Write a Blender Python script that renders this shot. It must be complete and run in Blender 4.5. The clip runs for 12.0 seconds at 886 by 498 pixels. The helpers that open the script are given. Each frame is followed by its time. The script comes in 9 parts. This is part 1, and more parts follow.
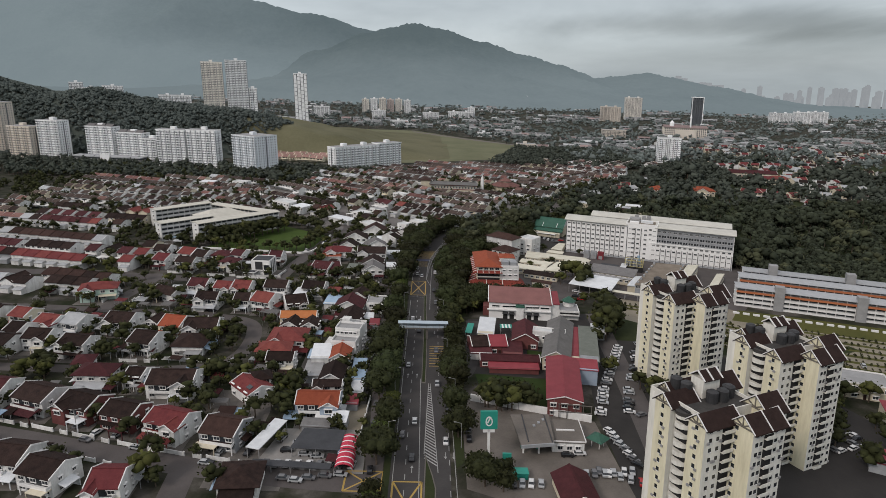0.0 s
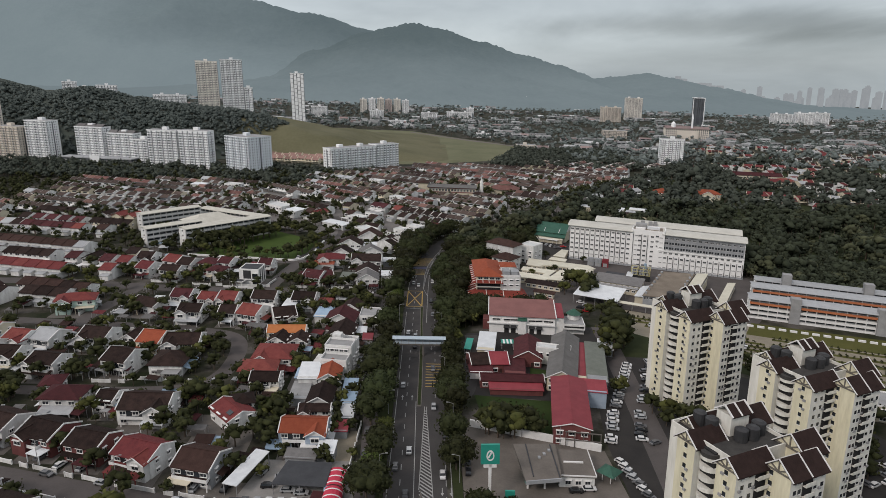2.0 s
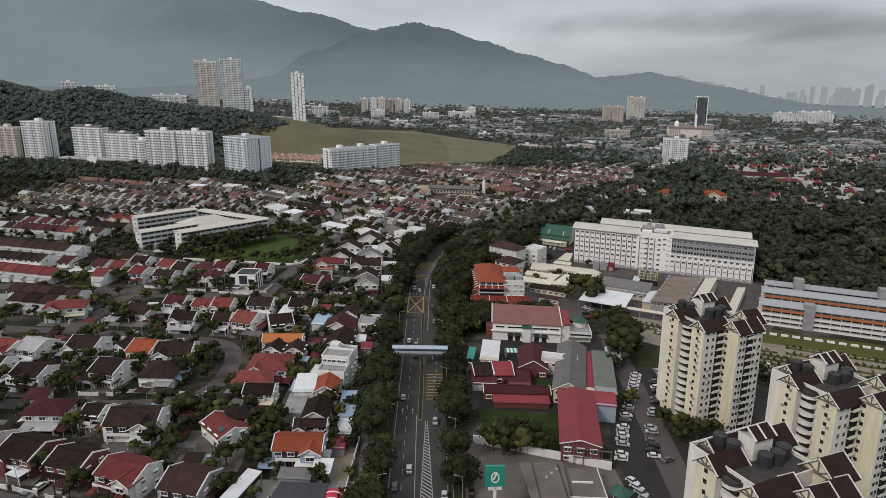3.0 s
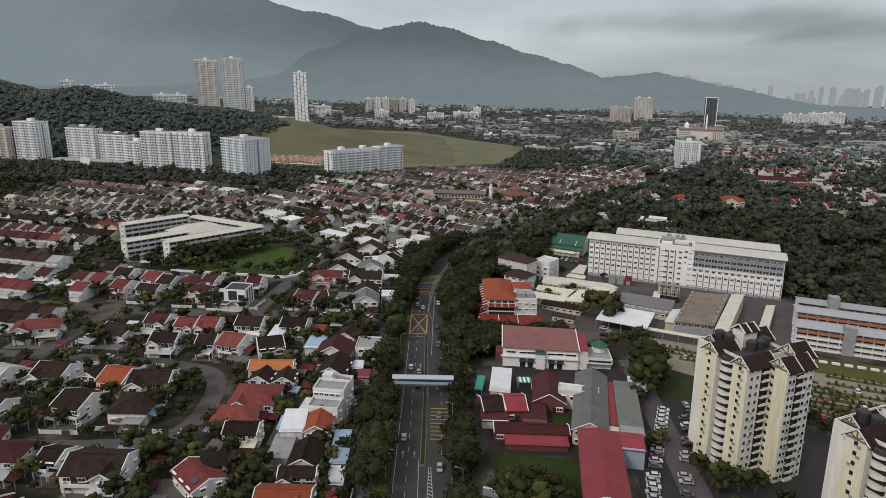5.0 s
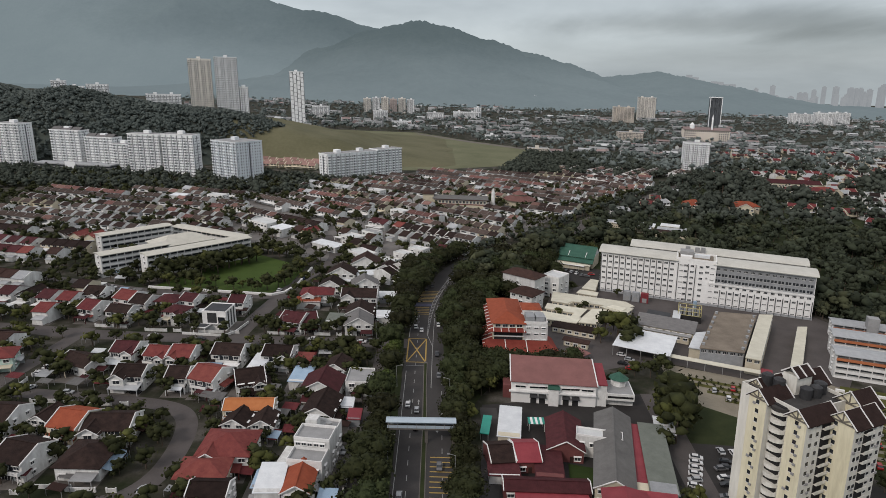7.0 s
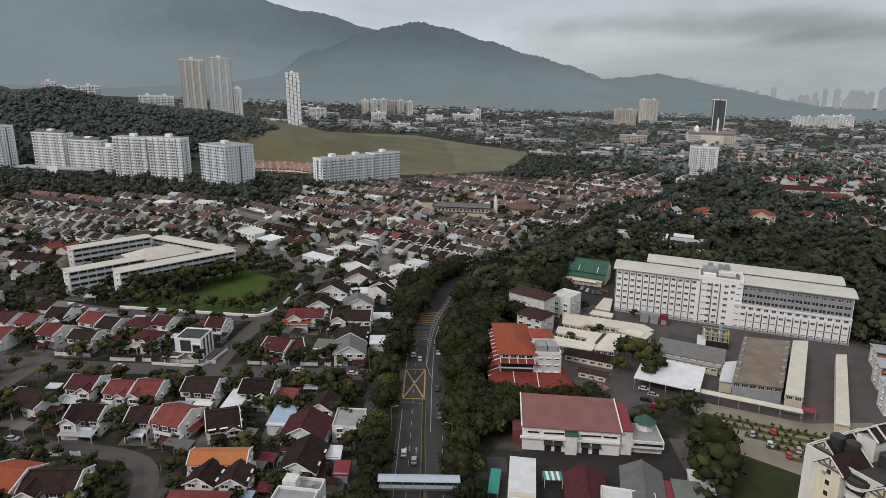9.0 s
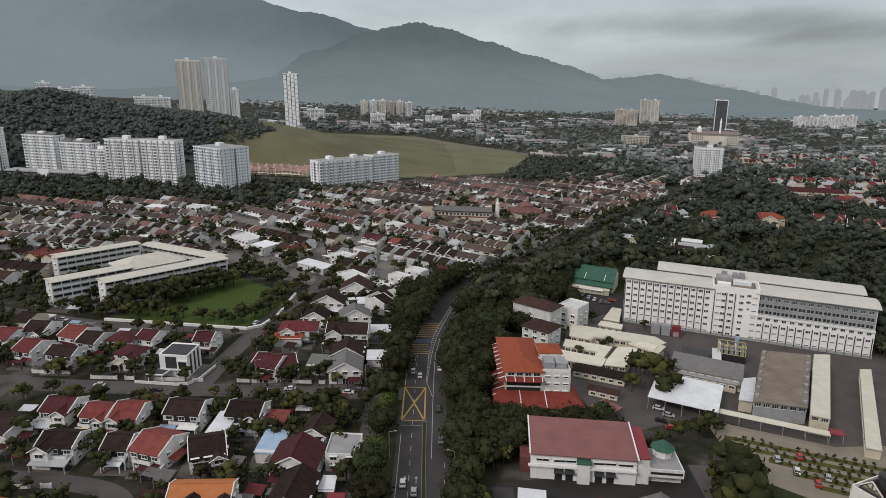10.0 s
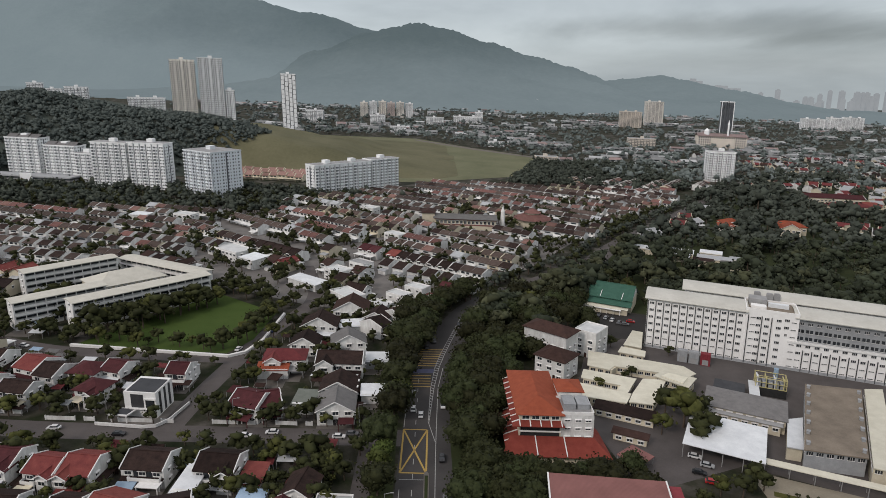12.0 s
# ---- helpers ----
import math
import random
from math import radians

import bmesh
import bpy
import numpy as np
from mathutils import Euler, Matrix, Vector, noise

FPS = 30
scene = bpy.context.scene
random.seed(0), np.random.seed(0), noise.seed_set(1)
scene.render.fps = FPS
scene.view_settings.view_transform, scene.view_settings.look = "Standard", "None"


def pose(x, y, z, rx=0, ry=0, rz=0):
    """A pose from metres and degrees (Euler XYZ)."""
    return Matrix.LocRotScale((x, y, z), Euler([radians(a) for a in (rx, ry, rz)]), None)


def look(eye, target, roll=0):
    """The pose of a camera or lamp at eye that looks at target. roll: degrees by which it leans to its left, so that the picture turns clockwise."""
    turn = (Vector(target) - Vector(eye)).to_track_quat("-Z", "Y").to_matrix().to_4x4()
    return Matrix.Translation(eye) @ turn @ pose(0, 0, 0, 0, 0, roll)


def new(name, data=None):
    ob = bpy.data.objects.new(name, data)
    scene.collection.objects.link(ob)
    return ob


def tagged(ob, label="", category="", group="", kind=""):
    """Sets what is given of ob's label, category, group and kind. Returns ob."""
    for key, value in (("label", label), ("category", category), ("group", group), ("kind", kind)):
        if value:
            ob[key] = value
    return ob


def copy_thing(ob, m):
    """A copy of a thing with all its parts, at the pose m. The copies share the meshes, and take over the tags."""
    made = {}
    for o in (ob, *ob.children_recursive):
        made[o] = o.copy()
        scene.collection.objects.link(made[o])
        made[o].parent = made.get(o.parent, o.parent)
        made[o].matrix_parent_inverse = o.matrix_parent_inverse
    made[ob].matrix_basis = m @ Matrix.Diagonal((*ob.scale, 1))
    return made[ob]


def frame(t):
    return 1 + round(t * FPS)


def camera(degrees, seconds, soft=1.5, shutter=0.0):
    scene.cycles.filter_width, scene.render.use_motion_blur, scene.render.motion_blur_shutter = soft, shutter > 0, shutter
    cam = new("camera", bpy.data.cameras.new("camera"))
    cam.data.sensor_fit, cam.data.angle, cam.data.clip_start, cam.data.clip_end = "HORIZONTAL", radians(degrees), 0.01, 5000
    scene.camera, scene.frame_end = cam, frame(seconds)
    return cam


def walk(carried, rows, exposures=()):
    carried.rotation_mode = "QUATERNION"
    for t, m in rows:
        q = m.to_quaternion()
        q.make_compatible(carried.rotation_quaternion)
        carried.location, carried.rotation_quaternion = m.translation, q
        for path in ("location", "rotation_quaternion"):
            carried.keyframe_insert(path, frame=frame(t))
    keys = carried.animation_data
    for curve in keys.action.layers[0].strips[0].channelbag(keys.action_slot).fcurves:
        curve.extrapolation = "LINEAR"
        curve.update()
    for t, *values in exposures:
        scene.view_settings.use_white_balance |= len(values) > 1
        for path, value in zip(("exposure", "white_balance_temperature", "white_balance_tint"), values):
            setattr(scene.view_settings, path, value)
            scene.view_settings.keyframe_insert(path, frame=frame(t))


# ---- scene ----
cam = camera(67.6, 12.0, soft=0.85)
PATH = [
    (0, (3.939, 9.269, 115.993), (3.964, 11.204, 115.488), -0.11),
    (0.5, (4.084, 13.989, 115.886), (4.110, 15.924, 115.381), -0.01),
    (1, (4.233, 18.935, 115.847), (4.261, 20.870, 115.342), -0.01),
    (1.5, (4.483, 23.827, 115.789), (4.510, 25.762, 115.283), -0.01),
    (2, (4.710, 28.566, 115.671), (4.739, 30.501, 115.166), -0.01),
    (2.5, (4.939, 33.308, 115.568), (4.968, 35.243, 115.064), -0.01),
    (2.7, (4.971, 35.632, 115.562), (4.998, 37.567, 115.057), -0.11),
    (4.5, (4.764, 59.869, 115.557), (4.775, 61.803, 115.049), -0.02),
    (5, (4.631, 67.376, 115.635), (4.642, 69.310, 115.128), -0.02),
    (5.5, (4.535, 75.044, 115.799), (4.546, 76.979, 115.290), -0.02),
    (6, (4.414, 82.900, 115.950), (4.426, 84.834, 115.440), 0.08),
    (6.5, (4.313, 90.857, 115.993), (4.326, 92.791, 115.484), -0.02),
    (7, (4.363, 98.873, 115.879), (4.375, 100.807, 115.370), -0.02),
    (9, (3.667, 130.902, 115.225), (3.683, 132.837, 114.721), 0.09),
    (9.5, (3.434, 139.093, 115.097), (3.451, 141.028, 114.594), -0.01),
    (10, (3.209, 147.070, 114.837), (3.226, 149.005, 114.335), -0.01),
    (10.5, (3.070, 155.000, 114.546), (3.086, 156.936, 114.045), -0.01),
    (11, (2.893, 163.021, 114.341), (2.909, 164.958, 113.842), -0.01),
    (11.5, (2.443, 171.090, 114.238), (2.459, 173.026, 113.739), 0.09),
    (12, (2.104, 178.942, 114.166), (2.120, 180.878, 113.667), 0.09),
]
walk(cam, [(t, look(eye, target, roll)) for t, eye, target, roll in PATH])

# ---- light ----
SUN_EL, SUN_AZ = radians(38), radians(-138)  # azimuth from +y towards +x


def make_world():
    w = bpy.data.worlds.new("overcast_sky")
    scene.world = w
    w.use_nodes = True
    nt = w.node_tree
    nt.nodes.clear()
    N = nt.nodes.new
    L = nt.links.new
    out = N("ShaderNodeOutputWorld")
    sky = N("ShaderNodeTexSky")
    sky.sky_type, sky.sun_disc = "NISHITA", False
    sky.sun_elevation, sky.sun_rotation = SUN_EL, SUN_AZ
    bg1 = N("ShaderNodeBackground")
    bg1.inputs[1].default_value = 0.1
    L(sky.outputs[0], bg1.inputs[0])
    tc = N("ShaderNodeTexCoord")
    mp = N("ShaderNodeMapping")
    mp.inputs["Scale"].default_value = (1.5, 1.5, 5.5)
    mp.inputs["Location"].default_value = (3.1, 0.4, 0.65)
    L(tc.outputs["Generated"], mp.inputs[0])
    nz = N("ShaderNodeTexNoise")
    nz.inputs["Scale"].default_value, nz.inputs["Detail"].default_value = 1.5, 7
    nz.inputs["Roughness"].default_value, nz.inputs["Distortion"].default_value = 0.52, 0.35
    L(mp.outputs[0], nz.inputs["Vector"])
    rp = N("ShaderNodeValToRGB")
    rp.color_ramp.elements[0].position, rp.color_ramp.elements[0].color = 0.34, (0.3, 0.331, 0.355, 1)
    rp.color_ramp.elements[1].position, rp.color_ramp.elements[1].color = 0.66, (0.52, 0.56, 0.588, 1)
    e = rp.color_ramp.elements.new(0.5)
    e.color = (0.4, 0.436, 0.463, 1)
    L(nz.outputs[0], rp.inputs[0])
    bg2 = N("ShaderNodeBackground")
    bg2.inputs[1].default_value = 1.31
    # an overcast sky is brighter overhead than at the horizon
    sx = N("ShaderNodeSeparateXYZ")
    L(tc.outputs["Generated"], sx.inputs[0])
    up = N("ShaderNodeValToRGB")
    up.color_ramp.elements[0].position, up.color_ramp.elements[0].color = 0.12, (1, 1, 1, 1)
    up.color_ramp.elements[1].position, up.color_ramp.elements[1].color = 0.9, (1.6, 1.45, 1.42, 1)
    e = up.color_ramp.elements.new(0.0)
    e.color = (0.86, 0.88, 0.88, 1)
    e = up.color_ramp.elements.new(0.065)
    e.color = (0.97, 0.98, 0.98, 1)
    L(sx.outputs["Z"], up.inputs[0])
    ml = N("ShaderNodeVectorMath")
    ml.operation = "MULTIPLY"
    L(rp.outputs[0], ml.inputs[0])
    L(up.outputs[0], ml.inputs[1])
    # a long bank of grey cloud hangs over the coast
    ex, ez = N("ShaderNodeMath"), N("ShaderNodeMath")
    for n, axis, a, b in ((ex, "X", 1 / 0.27, -0.38 / 0.27), (ez, "Z", 1 / 0.021, -0.068 / 0.021)):
        n.operation = "MULTIPLY_ADD"
        L(sx.outputs[axis], n.inputs[0])
        n.inputs[1].default_value, n.inputs[2].default_value = a, b
    cv, ln = N("ShaderNodeCombineXYZ"), N("ShaderNodeVectorMath")
    L(ex.outputs[0], cv.inputs[0])
    L(ez.outputs[0], cv.inputs[1])
    ln.operation = "LENGTH"
    L(cv.outputs[0], ln.inputs[0])
    wob, cl = N("ShaderNodeMath"), N("ShaderNodeMapRange")
    wob.operation = "MULTIPLY_ADD"
    L(nz.outputs[0], wob.inputs[0])
    wob.inputs[1].default_value = 2.6
    L(ln.outputs["Value"], wob.inputs[2])
    cl.interpolation_type = "SMOOTHSTEP"
    cl.inputs["From Min"].default_value, cl.inputs["From Max"].default_value = 1.5, 2.5
    cl.inputs["To Min"].default_value, cl.inputs["To Max"].default_value = 0.6, 1.0
    L(wob.outputs[0], cl.inputs["Value"])
    # the cover is thinner in the west than over the coast
    thin, both = N("ShaderNodeMapRange"), N("ShaderNodeMath")
    thin.inputs["From Min"].default_value, thin.inputs["From Max"].default_value = -0.35, 0.55
    thin.inputs["To Min"].default_value, thin.inputs["To Max"].default_value = 1.16, 0.92
    L(sx.outputs["X"], thin.inputs["Value"])
    both.operation = "MULTIPLY"
    L(cl.outputs[0], both.inputs[0])
    L(thin.outputs[0], both.inputs[1])
    shade = N("ShaderNodeVectorMath")
    shade.operation = "SCALE"
    L(ml.outputs[0], shade.inputs[0])
    L(both.outputs[0], shade.inputs["Scale"])
    L(shade.outputs[0], bg2.inputs[0])
    mx = N("ShaderNodeMixShader")
    mx.inputs[0].default_value = 0.9
    L(bg1.outputs[0], mx.inputs[1])
    L(bg2.outputs[0], mx.inputs[2])
    L(mx.outputs[0], out.inputs[0])


make_world()
sun_data = bpy.data.lights.new("sun", "SUN")
sun_data.energy, sun_data.angle, sun_data.color = 1.5, radians(12), (1.0, 0.895, 0.83)
sun_ob = new("sun", sun_data)
sdir = Vector((math.sin(SUN_AZ) * math.cos(SUN_EL), math.cos(SUN_AZ) * math.cos(SUN_EL), math.sin(SUN_EL)))
sun_ob.matrix_world = look(sdir * 300, (0, 0, 0))

# ---- materials ----
MATS = {}


def mat(name, c1, c2, scale=0.6, rough=0.85, bump=0.0, rand=0.0, metal=0.0, spec=0.3, fine=9.0, bands=0.0, island=0.0, hue=0.0, streak=1.0):
    """Two-scale mottled surface between the colours c1 and c2; rand varies it from object to object, island from piece to piece."""
    m = bpy.data.materials.new(name)
    m.use_nodes = True
    nt = m.node_tree
    N, L = nt.nodes.new, nt.links.new
    b = nt.nodes["Principled BSDF"]
    tc, oi = N("ShaderNodeTexCoord"), N("ShaderNodeObjectInfo")
    off = N("ShaderNodeVectorMath")
    off.operation = "MULTIPLY_ADD"
    L(oi.outputs["Random"], off.inputs[0])
    off.inputs[1].default_value = (57, 31, 13)
    if streak != 1.0:  # rain streaks run down
        st = N("ShaderNodeMapping")
        st.inputs["Scale"].default_value = (1, 1, streak)
        L(tc.outputs["Object"], st.inputs[0])
        L(st.outputs[0], off.inputs[2])
    else:
        L(tc.outputs["Object"], off.inputs[2])
    n1, n2 = N("ShaderNodeTexNoise"), N("ShaderNodeTexNoise")
    n1.inputs["Scale"].default_value, n1.inputs["Detail"].default_value = scale, 5
    n2.inputs["Scale"].default_value, n2.inputs["Detail"].default_value = scale * fine, 3
    n1.inputs["Roughness"].default_value = 0.62
    L(off.outputs[0], n1.inputs["Vector"])
    L(off.outputs[0], n2.inputs["Vector"])
    add = N("ShaderNodeMath")
    add.operation = "MULTIPLY_ADD"
    L(n2.outputs[0], add.inputs[0])
    add.inputs[1].default_value = 0.45
    sc = N("ShaderNodeMath")
    sc.operation = "MULTIPLY_ADD"
    L(n1.outputs[0], sc.inputs[0])
    sc.inputs[1].default_value, sc.inputs[2].default_value = 1.5, -0.48
    L(sc.outputs[0], add.inputs[2])
    mx = N("ShaderNodeMix")
    mx.data_type = "RGBA"
    mx.inputs[6].default_value, mx.inputs[7].default_value = (*c1, 1), (*c2, 1)
    L(add.outputs[0], mx.inputs[0])
    col = mx.outputs[2]
    if rand or island or hue:
        hs = N("ShaderNodeHueSaturation")
        v = N("ShaderNodeMath")
        v.operation = "MULTIPLY_ADD"
        if island:
            ge = N("ShaderNodeNewGeometry")
            L(ge.outputs["Random Per Island"], v.inputs[0])
        else:
            L(oi.outputs["Random"], v.inputs[0])
        k = island or rand
        v.inputs[1].default_value, v.inputs[2].default_value = 2 * k, 1 - k
        L(v.outputs[0], hs.inputs["Value"])
        if hue:
            h = N("ShaderNodeMath")
            h.operation = "MULTIPLY_ADD"
            L(oi.outputs["Random"], h.inputs[0])
            h.inputs[1].default_value, h.inputs[2].default_value = 2 * hue, 0.5 - hue
            L(h.outputs[0], hs.inputs["Hue"])
        L(col, hs.inputs["Color"])
        col = hs.outputs[0]
    L(col, b.inputs["Base Color"])
    b.inputs["Roughness"].default_value, b.inputs["Metallic"].default_value = rough, metal
    b.inputs["Specular IOR Level"].default_value = spec
    height = None
    if bands:
        wv = N("ShaderNodeTexWave")
        wv.wave_type, wv.bands_direction = "BANDS", "X"
        wv.inputs["Scale"].default_value, wv.inputs["Distortion"].default_value = bands, 0.2
        L(tc.outputs["Object"], wv.inputs["Vector"])
        height = wv.outputs["Fac"]
    elif bump:
        height = n2.outputs[0]
    if height is not None:
        bp = N("ShaderNodeBump")
        bp.inputs["Strength"].default_value, bp.inputs["Distance"].default_value = bump or 0.3, 0.08
        L(height, bp.inputs["Height"])
        L(bp.outputs[0], b.inputs["Normal"])
    MATS[name] = m
    return m


mat("wall_white", (0.41, 0.4, 0.385), (0.8, 0.81, 0.795), 0.5, 0.85, 0.1, rand=0.14, streak=0.3)
mat("wall_cream", (0.45, 0.40, 0.30), (0.62, 0.57, 0.45), 0.35, 0.85, 0.1, rand=0.12)
mat("wall_red", (0.1, 0.033, 0.032), (0.17, 0.06, 0.056), 0.4, 0.85, 0.1)
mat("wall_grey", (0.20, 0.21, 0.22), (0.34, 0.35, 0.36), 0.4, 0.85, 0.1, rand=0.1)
mat("wall_mint", (0.38, 0.52, 0.47), (0.52, 0.64, 0.58), 0.4, 0.85, 0.1)
mat("wall_blue", (0.24, 0.30, 0.38), (0.34, 0.40, 0.47), 0.4, 0.85, 0.1)
mat("street_pale", (0.1, 0.093, 0.087), (0.19, 0.178, 0.168), 0.1, 0.92, 0.2, fine=25)
mat("roof_dark", (0.009, 0.006, 0.0056), (0.042, 0.026, 0.022), 0.5, 0.9, 0.5, rand=0.3, spec=0.12, bands=1.6)
mat("roof_brown", (0.026, 0.015, 0.013), (0.062, 0.035, 0.029), 0.5, 0.9, 0.5, rand=0.25, spec=0.12, bands=1.6)
mat("roof_maroon", (0.042, 0.013, 0.015), (0.09, 0.027, 0.03), 0.5, 0.85, 0.5, rand=0.2, spec=0.15, bands=1.6)
mat("roof_red", (0.11, 0.024, 0.025), (0.205, 0.056, 0.05), 0.5, 0.85, 0.5, rand=0.25, spec=0.15, bands=1.6, hue=0.008)
mat("roof_orange", (0.19, 0.044, 0.023), (0.29, 0.077, 0.04), 0.5, 0.85, 0.5, rand=0.15, spec=0.15, bands=1.6)
mat("roof_vermilion", (0.15, 0.029, 0.022), (0.235, 0.055, 0.04), 0.5, 0.85, 0.5, spec=0.15, bands=1.6)
mat("roof_brightorange", (0.36, 0.12, 0.04), (0.46, 0.18, 0.07), 0.5, 0.8, 0.4, spec=0.2, bands=1.6)
mat("roof_grey", (0.10, 0.095, 0.095), (0.18, 0.175, 0.17), 0.5, 0.85, 0.4, rand=0.2, bands=1.6)
mat("roof_lightgrey", (0.28, 0.29, 0.30), (0.4, 0.41, 0.42), 0.5, 0.7, 0.4, rand=0.15, bands=1.6)
mat("roof_metal", (0.48, 0.5, 0.52), (0.7, 0.72, 0.73), 0.3, 0.55, 0.25, rand=0.15, spec=0.4, bands=2.2)
mat("roof_bluemetal", (0.2, 0.3, 0.42), (0.34, 0.44, 0.54), 0.3, 0.55, 0.25, rand=0.15, spec=0.4, bands=2.2)
mat("roof_olive", (0.1, 0.112, 0.095), (0.165, 0.178, 0.155), 0.4, 0.8, 0.2)
mat("roof_cream", (0.48, 0.455, 0.365), (0.66, 0.635, 0.53), 0.25, 0.7, 0.2, rand=0.1, bands=1.2)
mat("roof_whiteflat", (0.42, 0.43, 0.43), (0.62, 0.63, 0.62), 0.25, 0.85, 0.1)
mat("roof_greyflat", (0.2, 0.2, 0.2), (0.33, 0.33, 0.33), 0.25, 0.85, 0.1)
mat("roof_darkflat", (0.03, 0.032, 0.036), (0.06, 0.062, 0.068), 0.25, 0.85, 0.1)
mat("roof_green", (0.02, 0.07, 0.05), (0.045, 0.12, 0.085), 0.4, 0.7, 0.4, bands=1.2)
mat("roof_sheetred", (0.165, 0.021, 0.03), (0.25, 0.042, 0.052), 0.25, 0.65, 0.3, rand=0.12, bands=1.2)
mat("roof_pink", (0.155, 0.068, 0.062), (0.235, 0.105, 0.096), 0.18, 0.75, 0.3, bands=1.0)
mat("roof_stained", (0.11, 0.09, 0.07), (0.25, 0.21, 0.165), 0.14, 0.9, 0.3, fine=14)
mat("trim_white", (0.58, 0.575, 0.56), (0.78, 0.775, 0.76), 0.8, 0.8)
# near-black colour for sheets that stand in for shade in openings
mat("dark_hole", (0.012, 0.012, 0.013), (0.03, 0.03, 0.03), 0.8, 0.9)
mat("window_glass", (0.012, 0.015, 0.019), (0.035, 0.04, 0.045), 0.8, 0.18, spec=0.55, rand=0.3)
mat("asphalt", (0.032, 0.030, 0.030), (0.062, 0.058, 0.056), 0.07, 0.92, 0.2, fine=25)
mat("gravel_beige", (0.15, 0.132, 0.1), (0.27, 0.24, 0.185), 0.1, 0.95, 0.2, fine=18)
mat("grass_olive", (0.05, 0.055, 0.016), (0.1, 0.095, 0.03), 0.06, 0.95, 0.4, fine=20, spec=0.1)
# yard asphalt darkened: the trees' shade is put into its colour
mat("yard_dark", (0.016, 0.0148, 0.0145), (0.038, 0.035, 0.033), 0.09, 0.92, 0.2, fine=25)
mat("hospital_roof", (0.4, 0.39, 0.35), (0.56, 0.55, 0.5), 0.12, 0.7, 0.2, bands=1.2)
mat("roof_warmgrey", (0.085, 0.082, 0.078), (0.155, 0.15, 0.145), 0.3, 0.8, 0.3, bands=1.4)
mat("asphalt_worn", (0.055, 0.048, 0.046), (0.105, 0.094, 0.09), 0.09, 0.92, 0.2, fine=25)
mat("concrete", (0.07, 0.063, 0.057), (0.17, 0.155, 0.14), 0.12, 0.9, 0.2, fine=18)
mat("concrete_pale", (0.17, 0.162, 0.152), (0.3, 0.288, 0.272), 0.12, 0.9, 0.2, fine=18)
mat("deck_dark", (0.025, 0.024, 0.023), (0.07, 0.066, 0.062), 0.3, 0.9, 0.1)
mat("sand_yard", (0.085, 0.075, 0.066), (0.175, 0.155, 0.137), 0.1, 0.95, 0.2, fine=18)
mat("grass", (0.018, 0.025, 0.0105), (0.042, 0.05, 0.021), 0.12, 0.95, 0.4, fine=20, spec=0.1)
mat("grass_bright", (0.035, 0.06, 0.013), (0.062, 0.092, 0.024), 0.07, 0.95, 0.4, fine=20, spec=0.1)
# bright grass at half strength, with shade put into the colour
mat("grass_shade", (0.016, 0.029, 0.0085), (0.036, 0.055, 0.016), 0.07, 0.95, 0.4, fine=20, spec=0.1)
mat("grass_dry", (0.076, 0.076, 0.042), (0.16, 0.15, 0.092), 0.014, 0.95, 0.4, fine=20, spec=0.1)
mat("grass_field", (0.088, 0.096, 0.053), (0.176, 0.174, 0.108), 0.014, 0.95, 0.4, fine=20, spec=0.1)
mat("paint_white", (0.22, 0.22, 0.215), (0.38, 0.38, 0.37), 1.5, 0.8)
mat("paint_yellow", (0.3, 0.2, 0.05), (0.42, 0.29, 0.09), 1.5, 0.8)
mat("bark", (0.05, 0.038, 0.028), (0.11, 0.085, 0.065), 1.5, 0.95, 0.4)
mat("leaf", (0.009, 0.0115, 0.0048), (0.039, 0.043, 0.0165), 0.9, 0.8, rand=0.45, spec=0.12, hue=0.03)
mat("leaf_light", (0.032, 0.046, 0.011), (0.078, 0.094, 0.027), 0.6, 0.8, rand=0.25, spec=0.12, hue=0.015)
mat("leaf_mid", (0.0135, 0.016, 0.007), (0.046, 0.05, 0.02), 0.3, 0.85, island=0.4, spec=0.08)
mat("steel_pole", (0.2, 0.2, 0.2), (0.3, 0.3, 0.3), 1.0, 0.5, spec=0.4)
mat("tyre", (0.012, 0.012, 0.012), (0.02, 0.02, 0.02), 2.0, 0.9)
mat("sign_green", (0.02, 0.22, 0.17), (0.03, 0.27, 0.21), 0.8, 0.5)
mat("stripe_red", (0.4, 0.02, 0.05), (0.5, 0.04, 0.075), 0.5, 0.6)
mat("orange_paint", (0.36, 0.12, 0.055), (0.47, 0.17, 0.08), 0.3, 0.8)
mat("tank_black", (0.02, 0.021, 0.023), (0.05, 0.05, 0.052), 0.6, 0.6)
mat("bridge_blue", (0.3, 0.37, 0.43), (0.42, 0.48, 0.53), 0.4, 0.6)
for cname, c in (("white", (0.6, 0.6, 0.6)), ("silver", (0.36, 0.37, 0.38)), ("black", (0.015, 0.015, 0.017)), ("red", (0.35, 0.02, 0.02)), ("blue", (0.03, 0.06, 0.17)), ("grey", (0.12, 0.12, 0.125))):
    mat("car_" + cname, c, tuple(v * 0.9 for v in c), 0.5, 0.25, spec=0.5)
mat("condo_cream", (0.5, 0.462, 0.325), (0.8, 0.755, 0.57), 0.5, 0.85, 0.1, fine=5, streak=0.16)
mat("condo_white", (0.5, 0.49, 0.44), (0.8, 0.785, 0.725), 0.5, 0.85, 0.1, fine=5, streak=0.16)
mat("condo_roof", (0.018, 0.011, 0.010), (0.042, 0.026, 0.023), 0.5, 0.9, 0.4, spec=0.12, bands=1.6)
